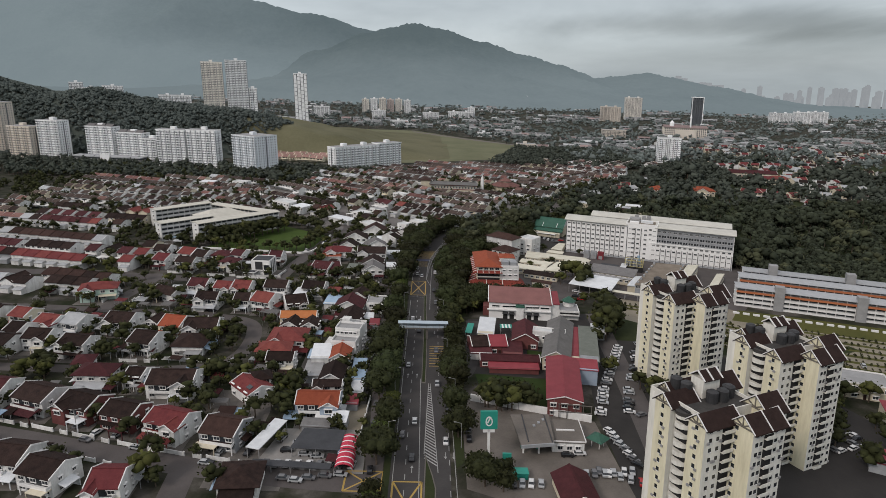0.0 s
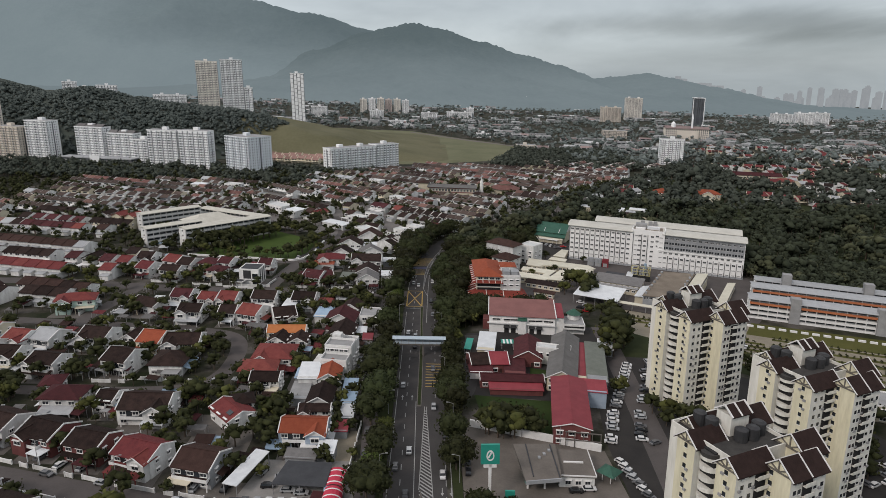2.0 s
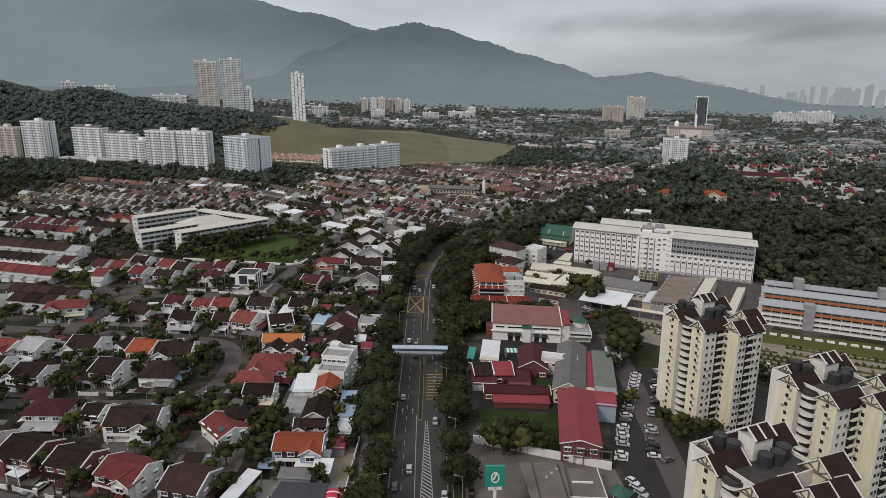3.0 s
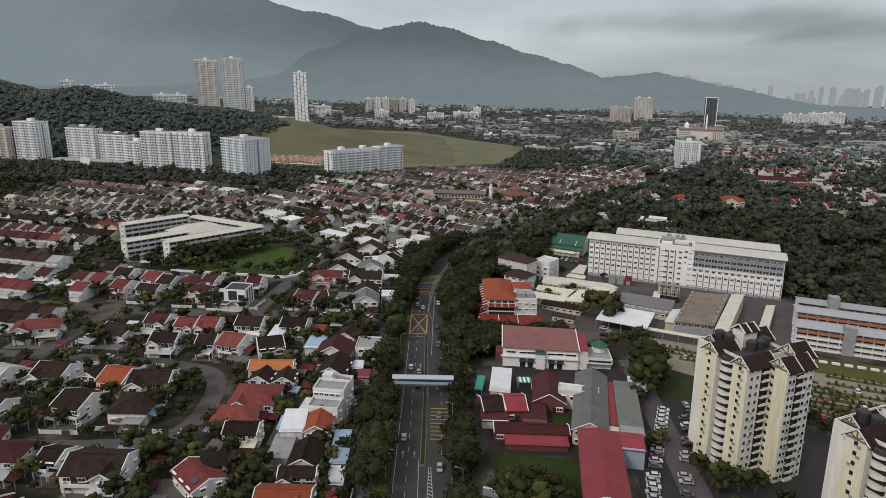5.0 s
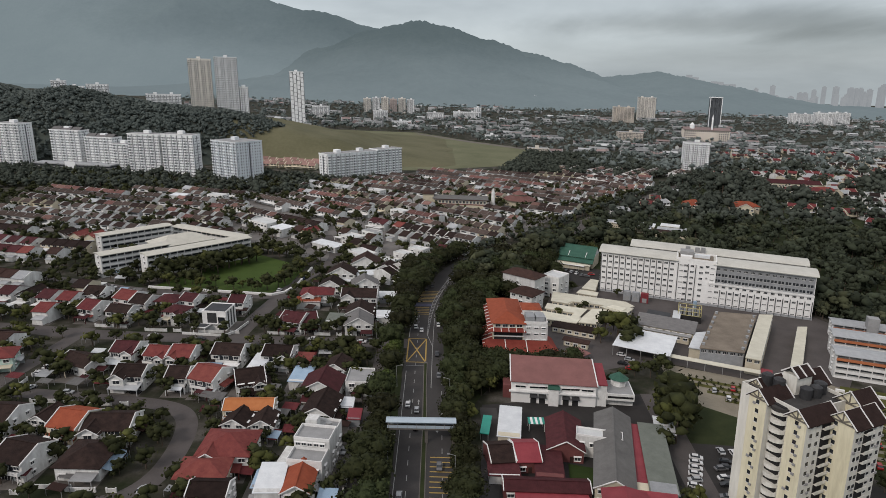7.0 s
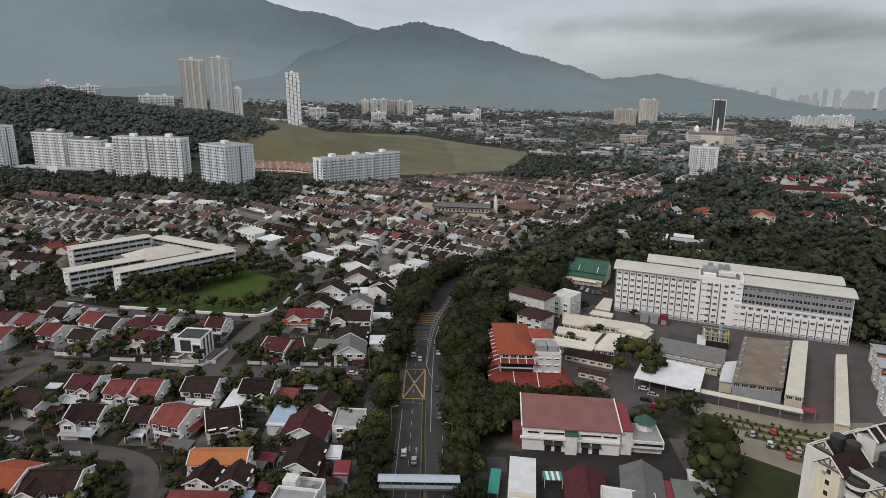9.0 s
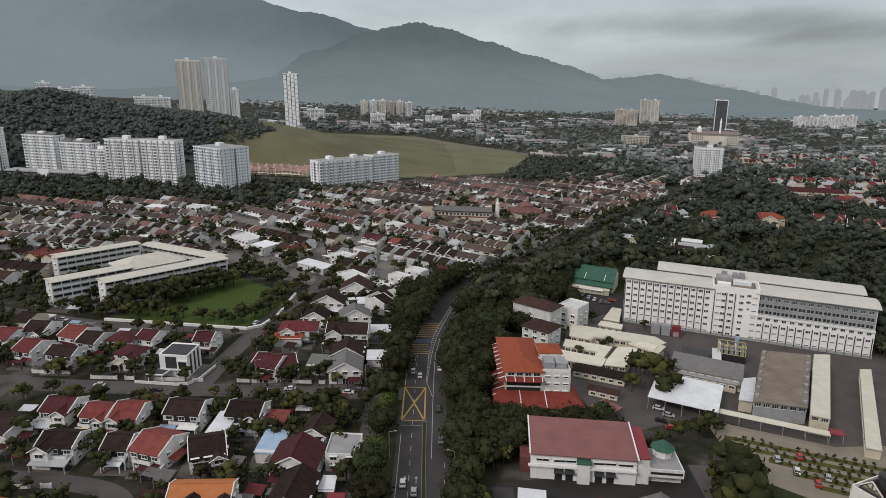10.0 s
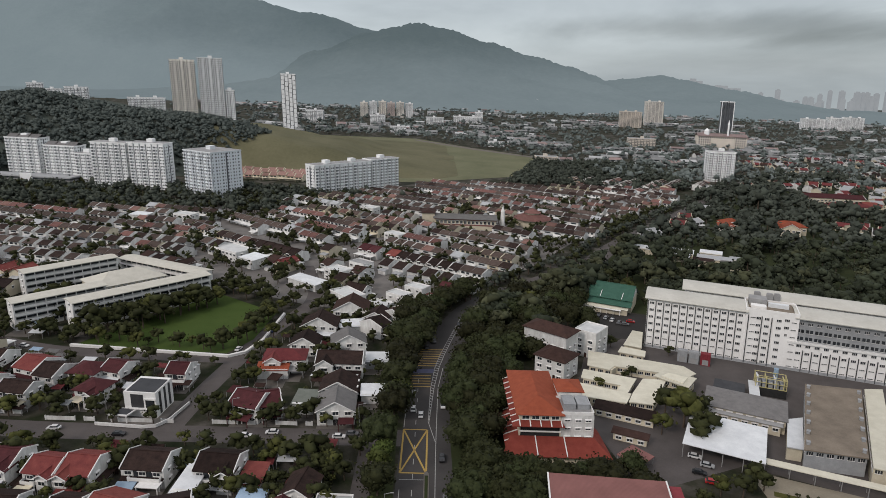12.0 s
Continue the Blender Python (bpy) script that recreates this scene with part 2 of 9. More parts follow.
mat("timber_grey", (0.1, 0.09, 0.075), (0.19, 0.175, 0.15), 0.9, 0.85)
mat("hospital_white", (0.68, 0.675, 0.66), (0.83, 0.825, 0.81), 0.3, 0.85, 0.1, streak=0.3)
mat("fin_dark", (0.03, 0.032, 0.035), (0.06, 0.062, 0.066), 0.6, 0.7)
mat("hump_blue", (0.05, 0.055, 0.1), (0.09, 0.095, 0.15), 0.5, 0.85)
mat("pipe_yellow", (0.34, 0.3, 0.13), (0.5, 0.45, 0.24), 0.8, 0.6)
mat("far_white", (0.76, 0.775, 0.78), (0.87, 0.88, 0.88), 0.05, 0.9, rand=0.06)
mat("far_blue", (0.64, 0.68, 0.71), (0.76, 0.79, 0.81), 0.05, 0.9, rand=0.06)
mat("far_tan", (0.56, 0.51, 0.44), (0.68, 0.62, 0.55), 0.05, 0.9, rand=0.06)
mat("far_pink", (0.5, 0.42, 0.39), (0.6, 0.52, 0.48), 0.05, 0.9, rand=0.06)
mat("far_ivory", (0.72, 0.69, 0.63), (0.8, 0.77, 0.71), 0.05, 0.9, rand=0.06)
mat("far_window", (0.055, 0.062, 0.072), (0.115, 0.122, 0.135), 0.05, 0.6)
mat("far_dark", (0.08, 0.09, 0.10), (0.13, 0.14, 0.15), 0.05, 0.6)
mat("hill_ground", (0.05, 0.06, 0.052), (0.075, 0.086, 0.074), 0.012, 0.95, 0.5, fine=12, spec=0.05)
mat("roof_school", (0.42, 0.405, 0.35), (0.57, 0.55, 0.485), 0.25, 0.7, 0.2, bands=1.2)
mat("leaf_olive", (0.033, 0.038, 0.021), (0.076, 0.08, 0.046), 0.06, 0.85, island=0.3, spec=0.08)
# ridge and far leaves paled and blued: distance haze put into the colour
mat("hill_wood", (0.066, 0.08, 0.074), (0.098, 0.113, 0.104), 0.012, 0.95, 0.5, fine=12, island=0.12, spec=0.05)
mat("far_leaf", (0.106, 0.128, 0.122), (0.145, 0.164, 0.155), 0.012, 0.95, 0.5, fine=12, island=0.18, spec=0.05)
mat("roof_umber", (0.045, 0.033, 0.029), (0.105, 0.078, 0.067), 0.4, 0.9, 0.5, island=0.35, spec=0.12, bands=1.6)
mat("roof_clay", (0.13, 0.07, 0.06), (0.23, 0.135, 0.115), 0.4, 0.9, 0.5, island=0.3, spec=0.12, bands=1.6)
mat("roof_faded", (0.1, 0.05, 0.045), (0.19, 0.098, 0.086), 0.4, 0.9, 0.5, island=0.3, spec=0.12, bands=1.6)
mat("roof_blush", (0.2, 0.118, 0.1), (0.31, 0.195, 0.17), 0.4, 0.9, 0.5, island=0.2, spec=0.12, bands=1.6)
mat("leaf_fresh", (0.03, 0.036, 0.011), (0.082, 0.083, 0.027), 0.3, 0.85, island=0.4, spec=0.08)
# green of the farther woods, with haze put into it
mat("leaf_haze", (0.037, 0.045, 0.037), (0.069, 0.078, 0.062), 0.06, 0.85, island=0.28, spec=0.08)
mat("leaf_deep", (0.019, 0.0245, 0.016), (0.05, 0.058, 0.037), 0.06, 0.85, island=0.4, spec=0.08)
# distance haze is put into these far town colours
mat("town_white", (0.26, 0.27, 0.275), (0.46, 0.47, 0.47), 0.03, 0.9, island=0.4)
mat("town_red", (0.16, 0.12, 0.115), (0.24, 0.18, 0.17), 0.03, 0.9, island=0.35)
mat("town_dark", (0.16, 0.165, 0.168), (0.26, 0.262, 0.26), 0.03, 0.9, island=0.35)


# ---- building blocks ----
class Shape:
    """A mesh under construction."""

    def __init__(self):
        self.v, self.f, self.m = [], [], []

    def poly(self, pts, m=0):
        n = len(self.v)
        self.v += [tuple(p) for p in pts]
        self.f.append(tuple(range(n, n + len(pts))))
        self.m.append(m)
        return self

    def box(self, x0, y0, z0, x1, y1, z1, m=0):
        n = len(self.v)
        self.v += [(x0, y0, z0), (x1, y0, z0), (x1, y1, z0), (x0, y1, z0), (x0, y0, z1), (x1, y0, z1), (x1, y1, z1), (x0, y1, z1)]
        self.f += [tuple(n + i for i in q) for q in ((3, 2, 1, 0), (4, 5, 6, 7), (0, 1, 5, 4), (1, 2, 6, 5), (2, 3, 7, 6), (3, 0, 4, 7))]
        self.m += [m] * 6
        return self

    def prism(self, pts, z0, z1, m=0):
        n, k = len(self.v), len(pts)
        self.v += [(p[0], p[1], z0) for p in pts] + [(p[0], p[1], z1) for p in pts]
        self.f += [tuple(range(n + k - 1, n - 1, -1)), tuple(range(n + k, n + 2 * k))]
        self.f += [(n + i, n + (i + 1) % k, n + k + (i + 1) % k, n + k + i) for i in range(k)]
        self.m += [m] * (k + 2)
        return self

    def slab(self, pts, th, m=0):
        """A plate of the thickness th below the polygon pts."""
        n, k = len(self.v), len(pts)
        self.v += [tuple(p) for p in pts] + [(p[0], p[1], p[2] - th) for p in pts]
        self.f += [tuple(range(n, n + k)), tuple(range(n + 2 * k - 1, n + k - 1, -1))]
        self.f += [(n + i, n + k + i, n + k + (i + 1) % k, n + (i + 1) % k) for i in range(k)]
        self.m += [m] * (k + 2)
        return self

    def tube(self, x, y, z0, z1, r0, r1, n=8, m=0):
        k = len(self.v)
        for z, r in ((z0, r0), (z1, r1)):
            self.v += [(x + r * math.cos(6.2832 * i / n), y + r * math.sin(6.2832 * i / n), z) for i in range(n)]
        self.f += [(k + i, k + (i + 1) % n, k + n + (i + 1) % n, k + n + i) for i in range(n)]
        self.f += [tuple(range(k + n - 1, k - 1, -1)), tuple(range(k + n, k + 2 * n))]
        self.m += [m] * (n + 2)
        return self

    def beam(self, a, b, w, m=0):
        a, b = Vector(a), Vector(b)
        d = (b - a).normalized()
        s = d.cross(Vector((0, 0, 1)) if abs(d.z) < 0.9 else Vector((0, 1, 0))).normalized() * w / 2
        u = d.cross(s).normalized() * w / 2
        n = len(self.v)
        self.v += [tuple(p + q) for p in (a, b) for q in (s + u, -s + u, -s - u, s - u)]
        self.f += [tuple(n + i for i in q) for q in ((0, 1, 2, 3), (7, 6, 5, 4), (0, 4, 5, 1), (1, 5, 6, 2), (2, 6, 7, 3), (3, 7, 4, 0))]
        self.m += [m] * 6
        return self

    def mesh(self, name, mats):
        me = bpy.data.meshes.new(name)
        index, to = {}, []
        for p in self.v:
            to.append(index.setdefault((round(p[0], 3), round(p[1], 3), round(p[2], 3)), len(index)))
        me.from_pydata(list(index), [], [tuple(to[i] for i in f) for f in self.f])
        for q in ([mats] if isinstance(mats, str) else mats):
            me.materials.append(MATS[q])
        if any(self.m):
            me.polygons.foreach_set("material_index", self.m)
        me.update()
        return me


def thing(name, label, category, x=0.0, y=0.0, rot=0.0, z=0.0, group="", kind=""):
    ob = new(name)
    ob.empty_display_size = 0.5
    ob.matrix_basis = pose(x, y, z, 0, 0, rot)
    return tagged(ob, label, category, group, kind)


def part(name, shape, mats, parent, label="", m=None, kind=""):
    me = shape.mesh(name, mats) if isinstance(shape, Shape) else shape
    ob = new(name, me)
    ob.parent = parent
    if m is not None:
        ob.matrix_basis = m
    return tagged(ob, label, kind=kind)


def solid(name, shape, mats, label, category, m=None, kind="", group=""):
    ob = new(name, shape.mesh(name, mats))
    if m is not None:
        ob.matrix_basis = m
    return tagged(ob, label, category, group, kind)


WINDOWS = {}


def window_mesh(w, h, frame_mat="trim_white", glass="window_glass"):
    """A window in a wall that faces -y: a frame round a pane that lies a little back, with a mullion."""
    key = (round(w, 2), round(h, 2), frame_mat, glass)
    if key not in WINDOWS:
        s = Shape()
        t = 0.14
        O = [(-w / 2 - t, -h / 2 - t), (w / 2 + t, -h / 2 - t), (w / 2 + t, h / 2 + t), (-w / 2 - t, h / 2 + t)]
        I = [(-w / 2, -h / 2), (w / 2, -h / 2), (w / 2, h / 2), (-w / 2, h / 2)]
        for i in range(4):
            k = (i + 1) % 4
            s.poly([(O[i][0], -0.1, O[i][1]), (O[k][0], -0.1, O[k][1]), (I[k][0], -0.1, I[k][1]), (I[i][0], -0.1, I[i][1])])
            s.poly([(O[i][0], 0.02, O[i][1]), (O[k][0], 0.02, O[k][1]), (O[k][0], -0.1, O[k][1]), (O[i][0], -0.1, O[i][1])])
            s.poly([(I[i][0], -0.1, I[i][1]), (I[k][0], -0.1, I[k][1]), (I[k][0], -0.02, I[k][1]), (I[i][0], -0.02, I[i][1])])
        s.poly([(a, -0.02, b) for a, b in I], 1)
        if w > 1.15:
            s.box(-0.04, -0.07, -h / 2, 0.04, -0.03, h / 2)
        s.slab([(-w / 2 - 0.3, -0.55, h / 2 + 0.12), (w / 2 + 0.3, -0.55, h / 2 + 0.12), (w / 2 + 0.3, -0.02, h / 2 + 0.3), (-w / 2 - 0.3, -0.02, h / 2 + 0.3)], 0.08)
        s.box(-w / 2 - 0.2, -0.24, -h / 2 - 0.2, w / 2 + 0.2, -0.02, -h / 2 - 0.14)
        WINDOWS[key] = s.mesh("window", [frame_mat, glass])
    return WINDOWS[key]


OCC = []  # x, y, radius of what stands


def occupied(x, y, r):
    return any((x - a) ** 2 + (y - b) ** 2 < (r + c) ** 2 for a, b, c in OCC)


# ---- houses ----
def gable_roof(w, d, e, rise, ov, along_x=True, th=0.22):
    """Two sloping plates over a w x d plan, ridge along x or along y."""
    s = Shape()
    if along_x:
        k = rise / (d / 2)
        for sg in (-1, 1):
            pts = [(-w / 2 - 0.1, 0, e + rise), (-w / 2 - 0.1, sg * (d / 2 + ov), e - k * ov), (w / 2 + 0.1, sg * (d / 2 + ov), e - k * ov), (w / 2 + 0.1, 0, e + rise)]
            s.slab(pts if sg < 0 else pts[::-1], th)
        s.box(-w / 2 - 0.12, -0.22, e + rise - 0.1, w / 2 + 0.12, 0.22, e + rise + 0.1)
    else:
        k = rise / (w / 2)
        for sg in (-1, 1):
            pts = [(0, -d / 2 - ov, e + rise), (sg * (w / 2 + ov), -d / 2 - ov, e - k * ov), (sg * (w / 2 + ov), d / 2 + ov, e - k * ov), (0, d / 2 + ov, e + rise)]
            s.slab(pts[::-1] if sg < 0 else pts, th)
        s.box(-0.22, -d / 2 - ov - 0.02, e + rise - 0.1, 0.22, d / 2 + ov + 0.02, e + rise + 0.1)
    return s


def hip_roof(w, d, e, rise, ov, th=0.2):
    s = Shape()
    a, b, r = w / 2 + ov, d / 2 + ov, max(0.0, (w - d) / 2)
    q = max(0.0, (d - w) / 2)
    A, B = (-r, -q, e + rise), (r, q, e + rise)
    c = [(-a, -b, e), (a, -b, e), (a, b, e), (-a, b, e)]
    if w >= d:
        for f in ([c[0], c[1], B, A], [c[2], c[3], A, B], [c[1], c[2], B], [c[3], c[0], A]):
            s.slab(f, th)
    else:
        for f in ([c[1], c[2], B, A], [c[3], c[0], A, B], [c[0], c[1], A], [c[2], c[3], B]):
            s.slab(f, th)
    return s


def walls(w, d, e, rise, style):
    s = Shape().box(-w / 2, -d / 2, -0.3, w / 2, d / 2, e)
    if style == "G":
        for x0 in (-w / 2, w / 2 - 0.25):
            n = len(s.v)
            s.v += [(x0 + q, p, z) for q in (0, 0.25) for p, z in ((-d / 2, e), (d / 2, e), (0, e + rise))]
            s.f += [(n, n + 2, n + 1), (n + 3, n + 4, n + 5), (n, n + 3, n + 5, n + 2), (n + 1, n + 2, n + 5, n + 4)]
            s.m += [0] * 4
    if style == "F":
        for y0 in (-d / 2, d / 2 - 0.25):
            n = len(s.v)
            s.v += [(p, y0 + q, z) for q in (0, 0.25) for p, z in ((-w / 2, e), (w / 2, e), (0, e + rise))]
            s.f += [(n, n + 1, n + 2), (n + 3, n + 5, n + 4), (n, n + 2, n + 5, n + 3), (n + 1, n + 4, n + 5, n + 2)]
            s.m += [0] * 4
    return s


WALLWORD = {"white": "white", "cream": "cream", "red": "dull red", "grey": "grey", "mint": "mint-green", "blue": "blue-grey"}
ROOFWORD = {"warmgrey": "warm grey", "dark": "blackened tile", "red": "red tile", "maroon": "maroon tile", "brown": "brown tile", "orange": "orange tile", "brightorange": "bright orange tile", "grey": "grey tile", "lightgrey": "light grey tile", "metal": "pale metal", "olive": "olive", "whiteflat": "flat white", "greyflat": "flat grey", "darkflat": "flat dark", "bluemetal": "blue metal", "sheetred": "red metal", "cream": "cream metal", "green": "green metal", "school": "pale metal"}


def put_window(h, w, hh, x, y, z, rot):
    return part("window", window_mesh(w, hh), None, h, m=pose(x, y, z, 0, 0, rot))


def house(x, y, rot, w, d, e, style, roof, wall, porch=True, group="houses of the near streets", pitch=0.26):
    rng = random.Random(int(x * 31 + y * 17))
    storeys = 2 if e > 4.6 else 1
    form = {"G": "gabled", "F": "front-gabled", "H": "hip-roofed", "M": "lean-to", "B": "flat-roofed"}[style]
    name = "house" if style != "M" else "shed"
    lab = f"{WALLWORD[wall]} {'two' if storeys == 2 else 'one'}-storey {form} {name} with a {ROOFWORD[roof]} roof"
    h = thing(name, lab, name, x, y, rot, group=group)
    OCC.append((x, y, max(w, d) * 0.5))
    rise = {"G": 0.2 * d, "F": pitch * w, "H": 0.2 * min(w, d), "M": 0, "B": 0}[style]
    part("wall", walls(w, d, e, rise, style), "wall_" + wall, h)
    rm = "roof_" + roof
    if style == "G":
        part("roof", gable_roof(w - 0.5, d, e + 0.1, rise, 0.7), rm, h)
        for x0 in (-w / 2, w / 2):
            v = Shape()
            k = rise / (d / 2)
            for sg in (-1, 1):
                y1, z1 = sg * (d / 2 + 0.6), e - k * 0.6
                pts = [(x0 - 0.13, 0, e + rise + 0.34), (x0 + 0.13, 0, e + rise + 0.34), (x0 + 0.13, y1, z1 + 0.34), (x0 - 0.13, y1, z1 + 0.34)]
                v.slab(pts, 0.45)
            part("verge", v, "trim_white", h)
    elif style == "F":
        part("roof", gable_roof(w, d, e + 0.1, rise, 0.6, False), rm, h)
        v = Shape()
        for sg in (-1, 1):
            v.beam((0, -d / 2 - 0.62, e + rise + 0.05), (sg * (w / 2 + 0.6), -d / 2 - 0.62, e - 0.45), 0.26)
        part("verge", v, "trim_white", h)
    elif style == "H":
        part("roof", hip_roof(w, d, e, rise + 0.5, 0.8), rm, h)
    elif style == "M":
        s = Shape().slab([(-w / 2 - 0.4, -d / 2 - 0.5, e - 0.1), (w / 2 + 0.4, -d / 2 - 0.5, e - 0.1), (w / 2 + 0.4, d / 2 + 0.3, e + 0.6), (-w / 2 - 0.4, d / 2 + 0.3, e + 0.6)], 0.15)
        part("roof", s, rm, h)
    else:
        s = Shape().box(-w / 2 + 0.2, -d / 2 + 0.2, e - 0.1, w / 2 - 0.2, d / 2 - 0.2, e + 0.06)
        part("roof", s, rm, h)
        s = Shape()
        for q in ((-w / 2, -d / 2, w / 2, -d / 2 + 0.2), (-w / 2, d / 2 - 0.2, w / 2, d / 2), (-w / 2, -d / 2, -w / 2 + 0.2, d / 2), (w / 2 - 0.2, -d / 2, w / 2, d / 2)):
            s.box(q[0], q[1], e, q[2], q[3], e + 0.6)
        part("parapet", s, "trim_white", h)
    rows = [1.6] if storeys == 1 else ([1.5, 4.5] if e < 8 else [1.5, 4.5, 7.4])
    nf = max(2, int(w / 3.6))
    if style != "M":
        for r, z in enumerate(rows):
            for i in range(nf):
                if r == 0 and i % 2:
                    continue
                put_window(h, 1.9, 1.3, (i + 0.5) * w / nf - w / 2, -d / 2 - 0.01, z, 0)
            for i in range(2):
                put_window(h, 1.2, 1.1, w / 2 + 0.01, (i - 0.5) * d * 0.45, z, 90)
        if porch:  # a wide folding grille under a white lintel
            gw = min(4.2, w * 0.42)
            s = Shape().box(-gw / 2, -0.05, -0.2, gw / 2, 0.04, 2.3)
            for i in range(5):
                s.box(-gw / 2 + i * gw / 4 - 0.04, -0.09, -0.2, -gw / 2 + i * gw / 4 + 0.04, -0.05, 2.3, 1)
            s.box(-gw / 2 - 0.15, -0.12, 2.3, gw / 2 + 0.15, 0.02, 2.5, 1)
            part("grille_door", s, ["dark_hole", "trim_white"], h, m=pose(rng.uniform(-0.12, 0.12) * w, -d / 2 - 0.06, 0))
        else:
            part("door", Shape().box(-0.55, -0.05, -0.3, 0.55, 0.05, 2.1), "roof_brown", h, m=pose(w * 0.5 / nf if nf > 2 else 0.4, -d / 2 - 0.04, 0))
    rb = random.Random(int(x * 7 + y * 3))
    if porch and style in "GH" and storeys == 2 and w > 9 and rb.random() < 0.5:  # a gabled bay that stands forward
        bw, bd = w * rb.uniform(0.34, 0.46), rb.uniform(2.0, 3.2)
        bx = rb.choice((-1, 1)) * (w - bw) / 2 * 0.92
        bay = part("bay", Shape().box(-bw / 2, -bd, -0.2, bw / 2, 0.0, e).prism([(-bw / 2, -bd + 0.01), (bw / 2, -bd + 0.01), (bw / 2, 0), (-bw / 2, 0)], e, e + 0.02), "wall_" + wall, h, m=pose(bx, -d / 2, 0))
        br = 0.3 * bw
        s = Shape()
        for sg in (-1, 1):
            pts = [(0, -bd - 0.6, e + br), (sg * (bw / 2 + 0.5), -bd - 0.6, e - 0.3), (sg * (bw / 2 + 0.5), d * 0.3, e - 0.3), (0, d * 0.3, e + br)]
            s.slab(pts[::-1] if sg < 0 else pts, 0.2)
        s.box(-0.2, -bd - 0.62, e + br - 0.1, 0.2, d * 0.3, e + br + 0.1)
        part("bay_roof", s, rm, bay)
        s = Shape().poly([(-bw / 2, -bd, e), (bw / 2, -bd, e), (0, -bd, e + br - 0.15)])
        for sg in (-1, 1):
            s.beam((0, -bd - 0.62, e + br + 0.02), (sg * (bw / 2 + 0.5), -bd - 0.62, e - 0.32), 0.24)
        part("bay_gable", s, "trim_white", bay)
        put_window(bay, min(2.4, bw * 0.55), 1.4, 0, -bd - 0.01, 4.4, 0)
    elif porch and style in "GH" and storeys == 2 and rb.random() < 0.6:  # a tiled skirt roof above the ground floor
        s = Shape().slab([(-w / 2, -d / 2 - 1.5, 2.75), (w / 2, -d / 2 - 1.5, 2.75), (w / 2, -d / 2 - 0.02, 3.35), (-w / 2, -d / 2 - 0.02, 3.35)], 0.15)
        part("skirt_roof", s, rm, h)
    if porch and style == "G" and storeys == 2 and rng.random() < 0.75:  # an upper balcony with a white parapet on posts
        bw, bx = w * rng.uniform(0.4, 0.9), 0.0
        bx = rng.uniform(-1, 1) * (w - bw) / 2
        s = Shape().box(bx - bw / 2, -d / 2 - 1.7, 2.9, bx + bw / 2, -d / 2 - 0.03, 3.08)
        s.box(bx - bw / 2, -d / 2 - 1.7, 3.08, bx + bw / 2, -d / 2 - 1.56, 3.95).box(bx - bw / 2, -d / 2 - 1.56, 3.08, bx - bw / 2 + 0.14, -d / 2 - 0.03, 3.95).box(bx + bw / 2 - 0.14, -d / 2 - 1.56, 3.08, bx + bw / 2, -d / 2 - 0.03, 3.95)
        for sx in (-1, 1):
            s.box(bx + sx * (bw / 2 - 0.25) - 0.16, -d / 2 - 1.68, -0.2, bx + sx * (bw / 2 - 0.25) + 0.16, -d / 2 - 1.4, 2.9)
        s.box(bx - bw * 0.38, -d / 2 - 0.06, 3.08, bx + bw * 0.38, -d / 2 - 0.015, 5.2, 1)
        part("balcony", s, ["trim_white", "window_glass"], h)
    if porch and style in "GHF":
        pw, pd = w * rng.uniform(0.38, 0.6), rng.uniform(3.2, 5)
        px = rng.choice((-1, 1)) * (w - pw) / 2
        y1 = -d / 2 - pd
        if rng.random() < 0.55:  # a flat slab on posts
            s = Shape().box(px - pw / 2, y1, 2.75, px + pw / 2, -d / 2 - 0.05, 2.95)
            for sx in (-1, 1):
                s.box(px + sx * (pw / 2 - 0.2) - 0.12, y1 + 0.1, -0.2, px + sx * (pw / 2 - 0.2) + 0.12, y1 + 0.34, 2.75)
            part("porch", s, rng.choice(("trim_white", "trim_white", "roof_metal", "wall_cream", "roof_maroon", "roof_greyflat")), h)
        else:  # a tiled or sheet lean-to
            pw = w * rng.uniform(0.7, 1.0)
            s = Shape().slab([(-pw / 2, y1, 2.5), (pw / 2, y1, 2.5), (pw / 2, -d / 2 - 0.02, 3.4), (-pw / 2, -d / 2 - 0.02, 3.4)], 0.16)
            for sx in (-1, 1):
                s.box(sx * (pw / 2 - 0.3) - 0.12, y1 + 0.1, -0.2, sx * (pw / 2 - 0.3) + 0.12, y1 + 0.34, 2.5)
            part("porch", s, rng.choice((rm, rm, "roof_metal", "roof_lightgrey", "roof_maroon")), h)
        if rng.random() < 0.5:
            q = w * rng.uniform(-0.3, 0.1)
            s = Shape().box(q, d / 2, -0.2, q + w * 0.4, d / 2 + 3, e * 0.62).slab([(q - 0.3, d / 2, e * 0.62 + 0.8), (q - 0.3, d / 2 + 3.4, e * 0.62 + 0.1), (q + w * 0.4 + 0.3, d / 2 + 3.4, e * 0.62 + 0.1), (q + w * 0.4 + 0.3, d / 2, e * 0.62 + 0.8)][::-1], 0.15, 1)
            part("rear_wing", s, ["wall_" + wall, rng.choice((rm, "roof_lightgrey", "roof_grey", "roof_metal"))], h)
